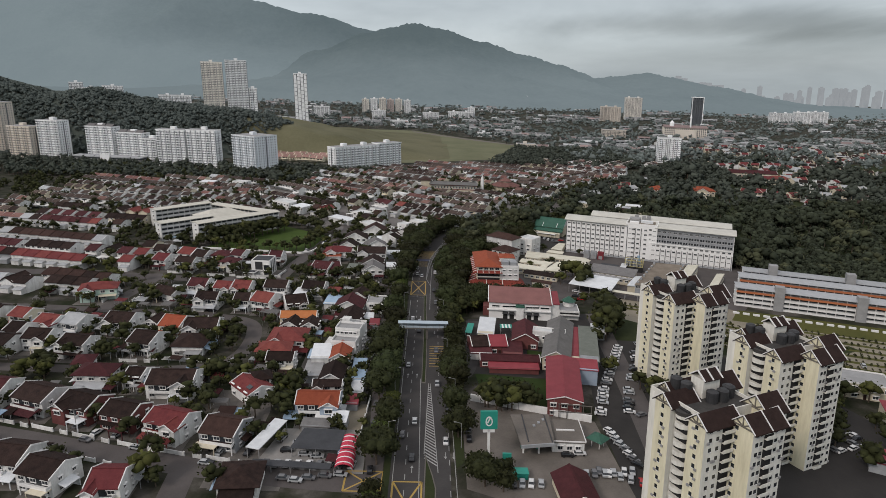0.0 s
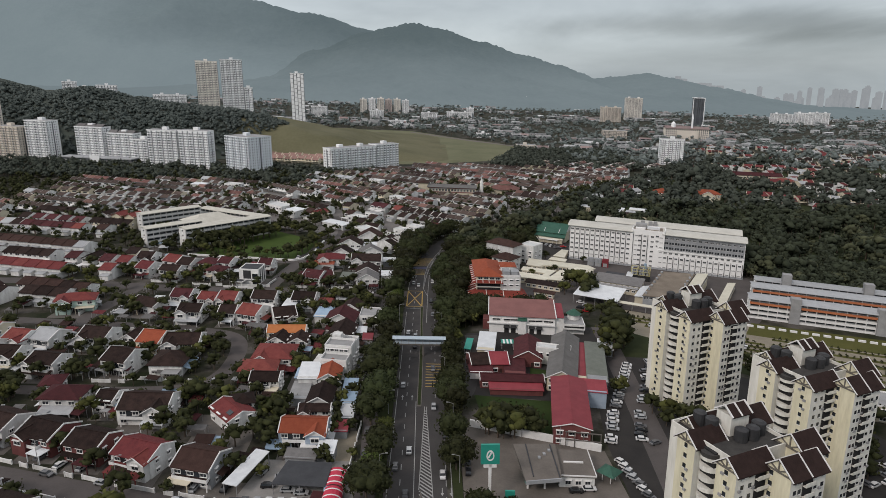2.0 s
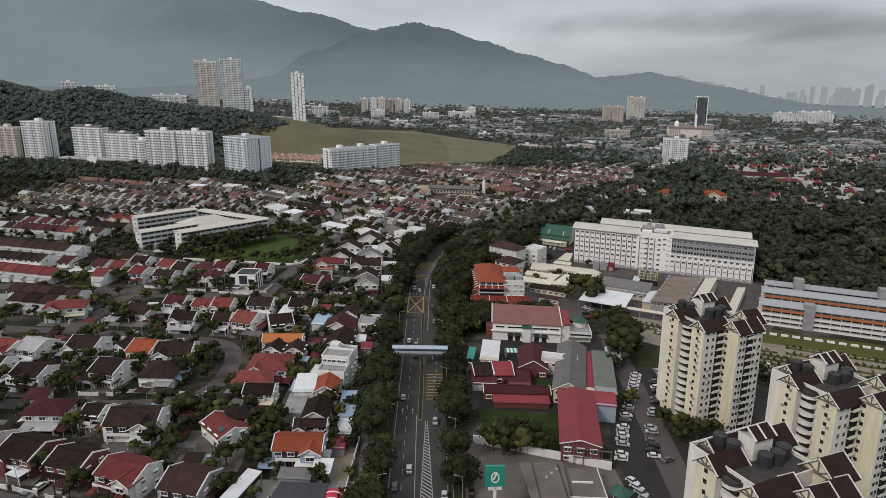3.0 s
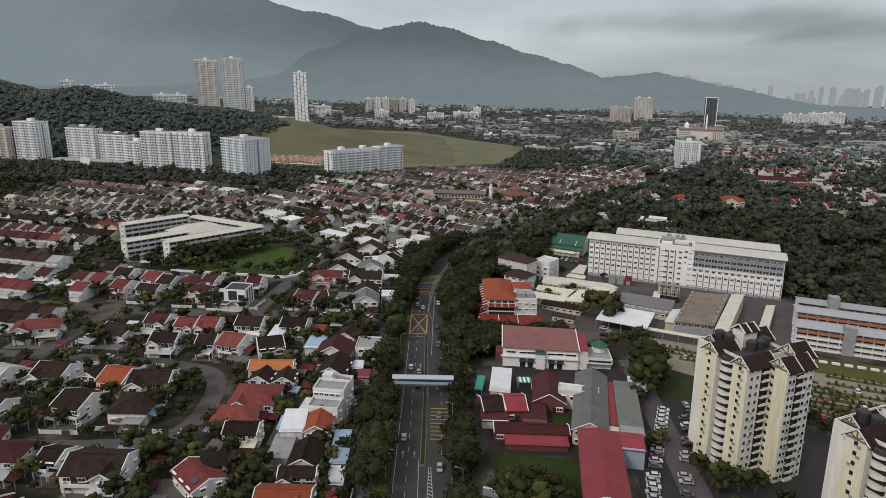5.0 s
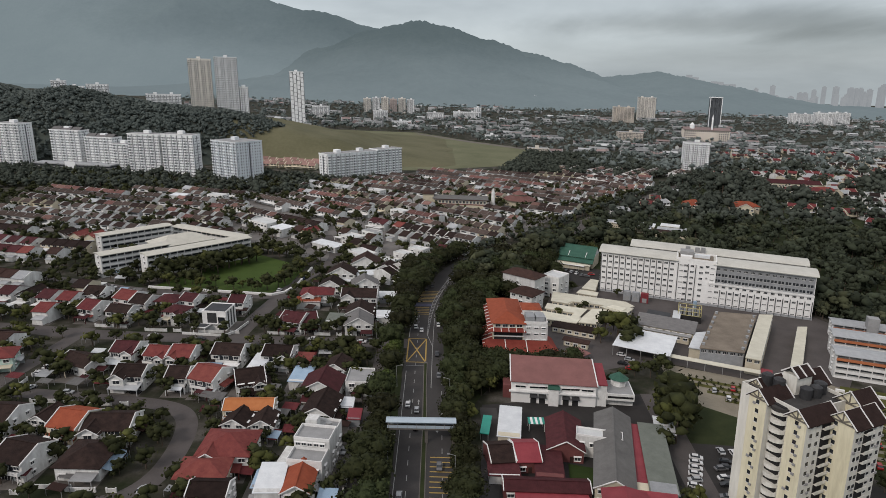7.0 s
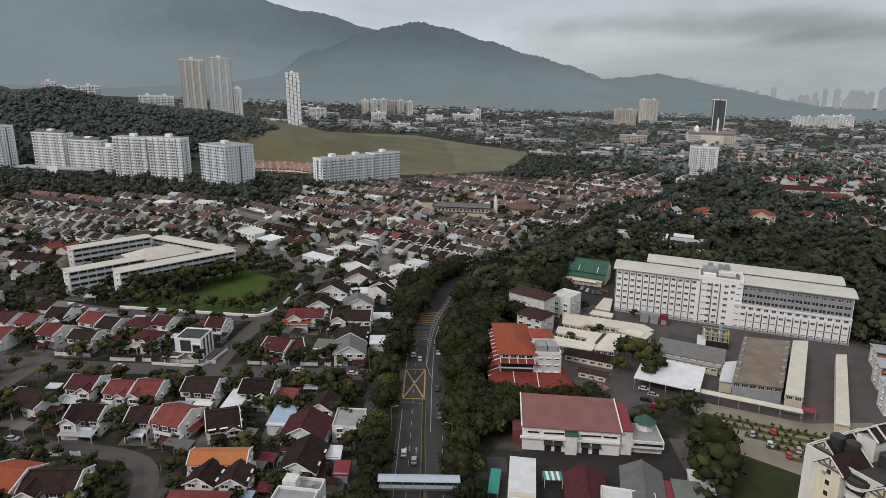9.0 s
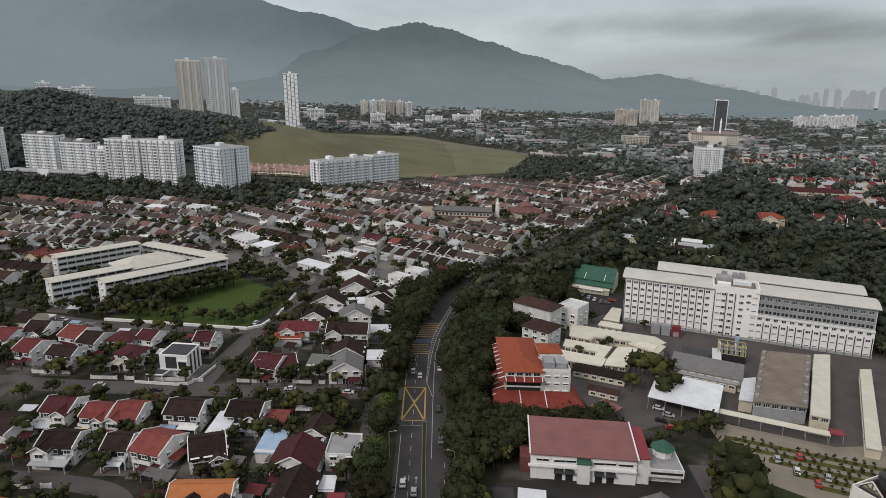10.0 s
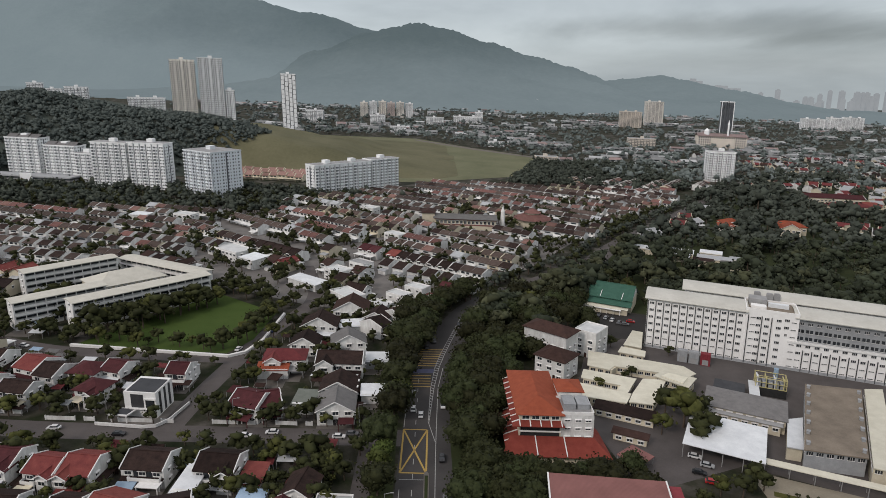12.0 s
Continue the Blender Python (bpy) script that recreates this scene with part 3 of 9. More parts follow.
        if rng.random() < 0.55 and w > 7:  # a lean-to along one side
            sx, a, b = rng.choice((-1, 1, 1)), rng.uniform(-0.45, -0.1) * d, rng.uniform(0.15, 0.45) * d
            x0, x1 = sx * (w / 2 + 0.02), sx * (w / 2 + rng.uniform(1.8, 3.0))
            s = Shape().slab([(x0, a, 3.3), (x1, a, 2.6), (x1, b, 2.6), (x0, b, 3.3)], 0.14)
            s.box(min(x0, x1 - sx * 0.2), b - 0.2, 0, max(x0, x1 - sx * 0.2), b, 2.6)
            part("side_roof", s, rng.choice(("roof_metal", "roof_lightgrey", "roof_dark", "roof_brown", "roof_bluemetal", rm)), h)
    return h


def garden_wall(x, y, rot, w, gap=3.2, mt="wall_white"):
    """A plastered street wall with a gate gap and capped posts."""
    s = Shape()
    s.box(-w / 2, -0.09, -0.2, -gap / 2 + w * 0.2, 0.09, 1.3)
    s.box(gap / 2 + w * 0.2, -0.09, -0.2, w / 2, 0.09, 1.3)
    for px in (-w / 2, -gap / 2 + w * 0.2, gap / 2 + w * 0.2, w / 2):
        s.box(px - 0.2, -0.2, -0.2, px + 0.2, 0.2, 1.6)
    s.box(-w / 2, -0.13, 1.3, -gap / 2 + w * 0.2, 0.13, 1.38)
    s.box(gap / 2 + w * 0.2, -0.13, 1.3, w / 2, 0.13, 1.38)
    return solid("garden_wall", s, mt, "low plastered garden wall with capped posts", "wall", pose(x, y, 0, 0, 0, rot), group="garden walls")


# ---- ground, roads ----
def make_ground():
    """One sheet from behind the camera to the horizon: lawns, bare yards and paving, and far woods."""
    m = bpy.data.materials.new("town_ground")
    m.use_nodes = True
    nt = m.node_tree
    N, L = nt.nodes.new, nt.links.new
    b = nt.nodes["Principled BSDF"]
    tc = N("ShaderNodeTexCoord")
    cols = []
    for sc in (0.035, 0.11, 1.3):
        n = N("ShaderNodeTexNoise")
        n.inputs["Scale"].default_value, n.inputs["Detail"].default_value = sc, 5
        L(tc.outputs["Object"], n.inputs["Vector"])
        cols.append(n.outputs[0])
    r1 = N("ShaderNodeValToRGB")
    els = r1.color_ramp.elements
    els[0].position, els[0].color = 0.40, (0.022, 0.028, 0.013, 1)
    els[1].position, els[1].color = 0.62, (0.115, 0.105, 0.093, 1)
    e = els.new(0.52)
    e.color = (0.052, 0.05, 0.037, 1)
    mixn = N("ShaderNodeMath")
    mixn.operation = "MULTIPLY_ADD"
    L(cols[1], mixn.inputs[0])
    mixn.inputs[1].default_value = 0.6
    hl = N("ShaderNodeMath")
    hl.operation = "MULTIPLY"
    L(cols[0], hl.inputs[0])
    hl.inputs[1].default_value = 0.4
    L(hl.outputs[0], mixn.inputs[2])
    L(mixn.outputs[0], r1.inputs[0])
    mx = N("ShaderNodeMix")
    mx.data_type, mx.blend_type = "RGBA", "MULTIPLY"
    mx.inputs[0].default_value = 0.5
    L(r1.outputs[0], mx.inputs[6])
    L(cols[2], mx.inputs[7])
    L(mx.outputs[2], b.inputs["Base Color"])
    b.inputs["Roughness"].default_value, b.inputs["Specular IOR Level"].default_value = 0.95, 0.1
    MATS["town_ground"] = m
    s = Shape()
    s.poly([(-6000, -1500, 0), (6000, -1500, 0), (6000, 6000, 0), (-6000, 6000, 0)])
    solid("ground", s, "town_ground", "mixed lawn, bare soil and paving of a wide valley floor", "ground", kind="structure")


make_ground()
ROADS = []  # polylines with half widths, to keep trees and houses off


def ribbon(name, pts, width, z, mt, label, category="road", note=True, smooth=True):
    """A flat strip of a width along a line of points."""
    P = [Vector((p[0], p[1], 0)) for p in pts]
    if smooth and len(P) > 2:
        for _ in range(3):
            Q = [P[0]]
            for a, b in zip(P, P[1:]):
                Q += [a * 0.75 + b * 0.25, a * 0.25 + b * 0.75]
            P = Q + [P[-1]]
    s = Shape()
    side = []
    for i, p in enumerate(P):
        d = (P[min(i + 1, len(P) - 1)] - P[max(i - 1, 0)]).normalized()
        side.append(Vector((-d.y, d.x, 0)) * width / 2)
    n = len(P)
    s.v = [(p.x + q.x, p.y + q.y, z) for p, q in zip(P, side)] + [(p.x - q.x, p.y - q.y, z) for p, q in zip(P, side)]
    s.f = [(i, n + i, n + i + 1, i + 1) for i in range(n - 1)]
    s.m = [0] * (n - 1)
    if note:
        ROADS.append(([(p.x, p.y) for p in P], width / 2))
    return solid(name, s, mt, label, category, kind="structure")


def near_road(x, y, r):
    for P, hw in ROADS:
        for (ax, ay), (bx, by) in zip(P, P[1:]):
            if min(ax, bx) - 40 > x or max(ax, bx) + 40 < x or min(ay, by) - 40 > y or max(ay, by) + 40 < y:
                continue
            dx, dy = bx - ax, by - ay
            q = max(0.0, min(1.0, ((x - ax) * dx + (y - ay) * dy) / (dx * dx + dy * dy + 1e-9)))
            if (x - ax - q * dx) ** 2 + (y - ay - q * dy) ** 2 < (hw + r) ** 2:
                return True
    return False


def pad(name, pts, z, mt, label, category="pavement"):
    s = Shape().poly([(x, y, z) for x, y in pts])
    return solid(name, s, mt, label, category, kind="structure")


# the trunk road and its far continuation
CENTRE = [(-1, -200), (-1, 120), (-0.5, 250), (-1.3, 330), (-0.4, 386), (0.8, 415), (4.7, 443), (9.3, 466), (16, 489), (25, 508), (45, 534), (70, 562), (103, 596), (125, 640), (175, 708), (278, 851), (420, 1050)]
ribbon("road", CENTRE[:11], 18.4, 0.05, "asphalt", "dark asphalt dual carriageway with white lane lines")
ribbon("road", CENTRE[9:], 14.0, 0.047, "asphalt_worn", "dark asphalt road curving away between trees")
pad("wood_floor", [(60, 520), (120, 640), (270, 850), (420, 1060), (900, 1060), (900, 440), (300, 380), (215, 420), (110, 500)], 0.012, "grass", "dark undergrowth below the trees", "ground")
ribbon("service_road", [(-14.5, 100), (-14.6, 200), (-19, 262), (-20, 320), (-20, 368)], 5.5, 0.035, "asphalt_worn", "narrow worn service road beside the trunk road")
ribbon("side_street", [(-230, 226), (-133, 201), (-74, 187), (-36, 181), (-8, 179)], 9.5, 0.04, "asphalt_worn", "worn grey asphalt side street")
ribbon("side_street", [(-72, 190), (-68, 150)], 8, 0.036, "asphalt_worn", "worn grey asphalt side street")
ribbon("side_street", [(-300, 372), (-200, 381), (-150, 372), (-60, 372), (-8, 373)], 10, 0.04, "asphalt_worn", "worn grey asphalt side street")
ribbon("side_street", [(-240, 322), (-158, 319), (-118, 315), (-92, 312), (-81, 304), (-77, 285), (-78, 265), (-88, 254), (-130, 251), (-190, 253)], 7, 0.042, "asphalt_worn", "worn grey asphalt lane that curves between houses")
ribbon("side_street", [(-160, 318), (-157, 345), (-154, 380)], 7, 0.044, "asphalt_worn", "worn grey asphalt side street")
ribbon("side_street", [(-86, 373), (-84, 400), (-80, 428), (-76, 455), (-68, 480), (-60, 512), (-78, 570)], 8, 0.046, "asphalt_worn", "worn grey asphalt side street")
ribbon("side_street", [(-330, 480), (-205, 450), (-150, 432), (-82, 430)], 7, 0.038, "asphalt_worn", "worn grey asphalt side street")
ribbon("access_lane", [(76, 190), (80, 240), (84, 300), (86, 330)], 9, 0.04, "asphalt_worn", "worn car park lane with parked cars")
ribbon("access_lane", [(8, 250), (18, 254), (22, 300), (22, 316)], 6, 0.036, "asphalt", "dark asphalt lane into the hall grounds")
ribbon("side_street", [(-180, 684), (-156, 663), (-85, 598), (-66, 614), (-44, 634), (-10, 655)], 8, 0.039, "street_pale", "pale worn asphalt street between terraces")
ribbon("side_street", [(-66, 616), (-25, 542), (-34, 500), (-60, 480)], 8, 0.041, "street_pale", "pale worn asphalt street between terraces")
ribbon("side_street", [(-150, 566), (-110, 545), (-64, 502)], 7, 0.037, "street_pale", "pale worn asphalt street between terraces")


def median():
    """The raised island between the carriageways with pale kerbs, widening at the turning lane."""
    s = Shape()
    out = [(0.1, 100), (3.2, 100), (4.0, 178), (3.0, 184.5), (0.6, 196), (0.3, 178)]
    s.prism(out, 0, 0.2)
    s.prism([(-1.6, 246), (0.1, 246), (0.3, 262), (0.2, 300), (-0.5, 330), (-0.5, 353), (-1.3, 354.5), (-2.1, 353), (-1.9, 330), (-1.5, 300)], 0, 0.2)
    ob = solid("median", s, "concrete", "raised concrete-kerbed median island", "median", kind="structure")
    s = Shape().prism([(0.5, 100), (2.8, 100), (3.6, 178), (2.7, 184), (0.9, 193), (0.7, 178)], 0.19, 0.26)
    s.prism([(-1.3, 247), (-0.2, 247), (-0.05, 262), (-0.1, 300), (-0.8, 330), (-0.8, 352), (-1.8, 352), (-1.6, 330), (-1.2, 300)], 0.19, 0.26)
    solid("median_grass", s, "grass", "short rough grass on the median island", "grass", kind="structure")


median()


def markings():
    s = Shape()
    z = 0.06

    def line(a, b, w):
        a, b = Vector((*a, z)), Vector((*b, z))
        d = (b - a).normalized()
        q = Vector((-d.y, d.x, 0)) * w / 2
        s.poly([a + q, a - q, b - q, b + q])

    for x0, y0, y1 in ((-5.4, 110, 425), (5.2, 245, 340), (8.2, 110, 240)):
        y = y0
        while y < y1:
            line((x0, y), (x0, y + 3), 0.2)
            y += 8
    line((-9.0, 110), (-9.0, 345), 0.2)
    line((-0.3, 110), (-1.9, 250), 0.2)
    line((10.8, 110), (9.3, 245), 0.2)
    # hatched wedge beside the turning lane
    line((0.2, 196), (1.3, 246), 0.22)
    line((4.6, 186), (1.9, 246), 0.22)
    y = 192.0
    while y < 243:
        k = (y - 190) / 56
        line((0.3 + 0.9 * k, y + 2.0 * (1 - k)), (4.5 - 2.6 * k, y - 2.6 * (1 - k)), 0.5)
        y += 1.75
    # arrows
    for ax, ay, up in ((-3.4, 252, 1), (-7.0, 252, 1), (-3.4, 187, 1), (7, 196, -1), (9.6, 196, -1), (-3.2, 318, 1), (-6.6, 318, 1), (3.6, 300, -1)):
        line((ax, ay - 1.3), (ax, ay + 1.3), 0.22)
        s.poly([(ax - 0.5, ay + up * 1.2, z), (ax + 0.5, ay + up * 1.2, z), (ax, ay + up * 2.6, z)])
    # a hatched strip between the carriageways that follows the bend
    lt = [(-1.2, 384), (-0.6, 410), (0.9, 428), (3.4, 443), (8.6, 466), (13.8, 489)]
    rt = [(-0.9, 384), (0.7, 410), (2.6, 428), (5.2, 443), (10.1, 466), (15.4, 489)]
    for L_ in (lt, rt):
        for p, q in zip(L_, L_[1:]):
            line(p, q, 0.2)
    for (p, q), (r, w_) in zip(zip(lt, lt[1:]), zip(rt, rt[1:])):
        n = int((q[1] - p[1]) / 2.1)
        for i in range(n):
            k = i / n
            line((p[0] + (q[0] - p[0]) * k, p[1] + (q[1] - p[1]) * k), (r[0] + (w_[0] - r[0]) * k, r[1] + (w_[1] - r[1]) * k - 0.9), 0.4)
    for p, q in (((1.2, 330), (1.4, 366)), ((1.4, 366), (1.7, 386)), ((1.7, 386), (2.2, 410)), ((2.2, 410), (4.2, 428)), ((-1.2, 384), (1.3, 371)), ((-9.3, 380), (-9.0, 410)), ((-9.3, 350), (-1.5, 350))):
        line(p, q, 0.22)
    ob = solid("lane_lines", s, "paint_white", "white painted lane lines, arrows and hatching", "road marking", kind="structure")
    s = Shape()
    z = 0.064

    def yline(a, b, w=0.55):
        a, b = Vector((*a, z)), Vector((*b, z))
        d = (b - a).normalized()
        q = Vector((-d.y, d.x, 0)) * w / 2
        s.poly([a + q, a - q, b - q, b + q])

    for x0, x1, y0, y1 in ((-9.3, -1.4, 353.4, 378.6), (-8.8, -0.3, 160, 181), (-23, -12, 176, 186)):
        for a, b in (((x0, y0), (x1, y0)), ((x1, y0), (x1, y1)), ((x1, y1), (x0, y1)), ((x0, y1), (x0, y0)), ((x0, y0), (x1, y1)), ((x1, y0), (x0, y1))):
            yline(a, b)
    for i in range(9):
        yline((1.4, 262 + i * 2.6), (8.2, 262 + i * 2.6), 0.45)
    for y0, n in ((410.5, 5), (429.5, 8)):
        for i in range(n):
            y = y0 + i * 2.4
            k = max(0, y - 422) / 25
            yline((-8.7 + 4.2 * k * k, y), (-0.7 + 5.4 * k, y + 0.2), 0.6)
    solid("speed_table", Shape().prism([(-8.3, 422.6), (0.2, 422.8), (0.8, 426.4), (-7.6, 426.2)], 0.02, 0.1), "hump_blue", "low blue-coated speed table across the carriageway", "road hump", kind="structure")
    solid("yellow_box", s, "paint_yellow", "yellow crossed box junction and bars painted on the road", "road marking", kind="structure")


markings()

# paved and grassed grounds
pad("terrace_yards", [(-340, 560), (-160, 548), (-66, 500), (-20, 486), (10, 520), (60, 580), (100, 650), (225, 800), (-60, 775), (-340, 720)], 0.018, "street_pale", "weathered concrete yards round the terraces")
pad("garden_lawn", [(-59.6, 249.9), (-50.6, 250.4), (-47.8, 239.5), (-56.8, 239.1)], 0.1, "grass_bright", "small green garden lawn", "lawn")
pad("station_forecourt", [(13, 178), (13.5, 236), (50, 222), (60, 219), (62, 170), (40, 165)], 0.03, "sand_yard", "stained pale concrete forecourt")
pad("condo_car_park", [(60, 120), (62, 226), (74, 306), (104, 300), (150, 262), (175, 180), (160, 110)], 0.026, "yard_dark", "worn asphalt car park round the towers")
pad("car_park_bank", [(80, 296), (97, 340), (185, 322), (200, 290), (150, 268), (118, 293)], 0.0275, "grass", "dark grassy bank below the terraced car park", "ground")
pad("terraced_car_park", [(97, 326), (98, 360), (136, 343), (160, 345), (185, 322), (200, 296), (152, 280), (120, 307)], 0.031, "gravel_beige", "pale gravel car park in terraces")
pad("hospital_yard", [(62, 346), (52, 400), (66, 446), (92, 470), (200, 425), (210, 395), (165, 335), (135, 342), (98, 362)], 0.022, "asphalt_worn", "worn grey yard of the hospital")
pad("hospital_yard", [(70, 470), (80, 505), (110, 500), (106, 462)], 0.024, "yard_dark", "worn grey yard of the hospital")
pad("terraced_car_park", [(150, 268), (200, 240), (236, 300), (226, 304), (160, 334)], 0.027, "gravel_beige", "pale gravel car park in terraces")
pad("school_lawn", [(156, 326), (232, 296), (246, 314), (166, 342)], 0.034, "grass_olive", "olive green lawn before the school")
pad("playing_field", [(-151, 441), (-86, 436), (-79, 452), (-77, 486), (-112, 512), (-122, 500)], 0.05, "grass_bright", "bright green school playing field")
pad("hall_lawn", [(22, 234), (48, 226), (50, 252), (20, 256)], 0.034, "grass_shade", "overgrown lawn, its green darkened for shade")
pad("hall_yard", [(16, 256), (20, 318), (82, 330), (80, 250)], 0.03, "yard_dark", "paved yard between halls, tree shade put into its colour")
pad("verge", [(-12.0, 110), (-9.7, 110), (-10.3, 330), (-12.5, 420), (-17, 400), (-16.5, 260), (-12, 200)], 0.12, "grass", "grass verge under the roadside trees", "verge")
pad("verge", [(10.3, 188), (13, 192), (12.5, 238), (10, 248), (9.2, 240)], 0.12, "grass", "grass verge behind a kerb", "verge")
pad("verge", [(7.0, 330), (9, 300), (18, 320), (30, 345), (24, 440), (14, 440), (7.6, 420), (6, 380)], 0.1, "grass", "grass verge under the roadside trees", "verge")
pad("shop_yard", [(-28, 228), (-22.8, 228), (-23.5, 300), (-29, 300)], 0.036, "concrete", "weathered concrete parking strip before the shops")
pad("car_yard", [(-52, 186), (-18, 184.5), (-19, 210), (-47, 210)], 0.034, "concrete_pale", "pale grey concrete dealer yard")
pad("sandy_plot", [(-27, 203), (-20, 203), (-21, 228), (-28, 227)], 0.033, "gravel_beige", "bare sandy plot beside the service road")

# ---- condominium towers ----
STOREY, FLOORS = 2.66, 14


def bare_window(w, h, bars=1):
    """A dark pane of three lights in thin mullions, with a slim sill."""
    s = Shape()
    s.box(-w / 2, -0.05, -h / 2, w / 2, 0.02, h / 2, 0)
    for k in (-bars, bars) if bars else ():
        s.box(k * w / 6 - 0.045, -0.09, -h / 2, k * w / 6 + 0.045, -0.05, h / 2, 1)
    s.box(-w / 2 - 0.1, -0.16, -h / 2 - 0.12, w / 2 + 0.1, 0.0, -h / 2 - 0.02, 1)
    return s.mesh("window", ["window_glass", "trim_white"])


def condo(x, y, rot, label):
    """A stepped tower of slim wings with half-timbered gables, curved corner balconies and roof tanks."""
    t = thing("condominium_tower", label, "apartment tower", x, y, rot, group="condominium towers")
    OCC.append((x, y, 24))
    H = STOREY * FLOORS
    # plan of the wings: u0, v0, u1, v1, gable faces -u
    wings = {"west_wing": (-0.2, 11.6, 10, 17.4), "south_wing": (-0.6, -1.2, 12, 4.6), "front_wing": (9.6, -7.6, 22, -0.8), "east_wing": (21.6, -2, 29.6, 6), "north_wing": (6, 17.8, 16, 22.6), "rear_wing": (20, 14, 29.6, 21)}
    for nm, (u0, v0, u1, v1) in wings.items():
        s = Shape().box(u0, v0, 0, u1, v1, H)
        vm, rise = (v0 + v1) / 2, 0.42 * (v1 - v0)
        for a in (u0, u1 - 0.3):
            n = len(s.v)
            s.v += [(a + q, p, z) for q in (0, 0.3) for p, z in ((v0, H), (v1, H), (vm, H + rise))]
            s.f += [(n, n + 2, n + 1), (n + 3, n + 4, n + 5), (n, n + 3, n + 5, n + 2), (n + 1, n + 2, n + 5, n + 4)]
            s.m += [0] * 4
        s.m = [0] * len(s.f)
        for i, f in enumerate(s.f):  # the side that faces -u has warm sunlight put into its cream, the others white
            if i in (0, 1, 2, 3, 4):
                s.m[i] = 1
        w = part(nm, s, ["condo_cream", "condo_white"], t)
        r = Shape()
        for sg in (-1, 1):
            o = 0.9
            pts = [(u0 - 0.5, vm, H + rise + 0.25), (u0 - 0.5, vm + sg * ((v1 - v0) / 2 + o), H + 0.25 - 0.84 * o), (u1 + 0.3, vm + sg * ((v1 - v0) / 2 + o), H + 0.25 - 0.84 * o), (u1 + 0.3, vm, H + rise + 0.25)]
            r.slab(pts if sg < 0 else pts[::-1], 0.25)
        part("roof", r, "condo_roof", w, "nearly black weathered tile roof")
        cuts = (u0 - 0.45, u1 + 0.3) if nm != "front_wing" else (u0 - 0.45, (u0 + u1) / 2, u1 + 0.3)
        for a in cuts:
            p = Shape()
            for sg in (-1, 1):
                p.beam((a, vm, H + rise + 0.33), (a, vm + sg * ((v1 - v0) / 2 + 0.9), H - 0.37), 0.25)
            part("roof_band", p, "trim_white", w)
        tm = Shape()  # half timbering
        a = u0 - 0.1
        for q in (-0.5, 0, 0.5):
            tm.beam((a, vm, H + 0.1), (a, vm + q * (v1 - v0) * 0.62, H + rise * (1 - abs(q) * 1.15)), 0.3)
        tm.beam((a, v0 + 0.1, H), (a, v1 - 0.1, H), 0.34)
        part("gable_timber", tm, "timber_grey", w)
    part("core", Shape().box(3, 3, 0, 24, 23, H - 0.4), "condo_white", t)
    s = Shape()
    for a, b, c, d in ((3, 3, 24, 3.3), (3, 22.7, 24, 23), (3, 3, 3.3, 23), (23.7, 3, 24, 23)):
        s.box(a, b, H - 0.4, c, d, H + 0.7)
    part("parapet", s, "condo_white", t)
    part("roof_deck", Shape().box(3.3, 3.3, H - 0.4, 23.7, 22.7, H - 0.25), "deck_dark", t, "dirty dark roof deck")
    # curved corner balconies beside the west wing, one per floor
    for fl in range(FLOORS):
        s = Shape()
        z = fl * STOREY + 0.2
        arc = [(3.4 + 3.0 * math.cos(q), 9.4 + 2.6 * math.sin(q)) for q in [math.pi / 2 + i * math.pi / 8 for i in range(9)]]
        s.prism([(3.4, 6.8)] + arc[::-1][1:-1] + [(3.4, 12.0)], z, z + 1.15)
        part("curved_balcony", s, "condo_white", t)
    # a black box behind the curved balconies stands in for their shade
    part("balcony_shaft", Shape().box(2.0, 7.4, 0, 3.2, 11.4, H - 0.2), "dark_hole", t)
    part("balcony_cap", Shape().prism([(3.4 + 3.1 * math.cos(q), 9.4 + 2.7 * math.sin(q)) for q in [i * math.pi / 8 for i in range(16)]], H - 1.5, H - 0.5), "deck_dark", t, "dark cap over the curved balconies")
    # balcony bays between the wings: flat black sheets for recess shade, with parapets
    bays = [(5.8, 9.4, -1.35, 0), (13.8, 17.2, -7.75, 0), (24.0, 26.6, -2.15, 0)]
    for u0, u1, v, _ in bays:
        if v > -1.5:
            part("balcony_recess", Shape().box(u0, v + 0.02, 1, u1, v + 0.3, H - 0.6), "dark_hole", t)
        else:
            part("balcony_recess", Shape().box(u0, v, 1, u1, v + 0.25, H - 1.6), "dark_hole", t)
        for fl in range(FLOORS):
            z = fl * STOREY + 0.1
            part("balcony", Shape().box(u0 - 0.1, v - 0.9, z, u1 + 0.1, v - 0.75, z + 1.0).box(u0 - 0.1, v - 0.9, z, u1 + 0.1, v + 0.1, z + 0.15), "condo_white", t)
    # windows: wall columns given by u, v and the way they face
    cols = [(-0.2, 14.5, -90), (-0.6, 1.7, -90), (1.6, -1.2, 0), (4.2, -1.2, 0), (11.2, -7.6, 0), (12.8, -7.6, 0), (18.4, -7.6, 0), (20.8, -7.6, 0), (9.6, -2.4, -90), (22.8, -2, 0), (28, -2, 0), (6.8, 11.6, 0), (29.6, 2, 90), (29.6, 17.5, 90)]
    pane = bare_window(1.0, 1.1, 0)
    for u, v, r in cols:
        off = {0: (0, -0.02), -90: (-0.02, 0), 90: (0.02, 0)}[r]
        for fl in range(FLOORS):
            z = fl * STOREY + 1.6
            if z < H - 0.6:
                part("window", pane, None, t, m=pose(u + off[0], v + off[1], z, 0, 0, r))
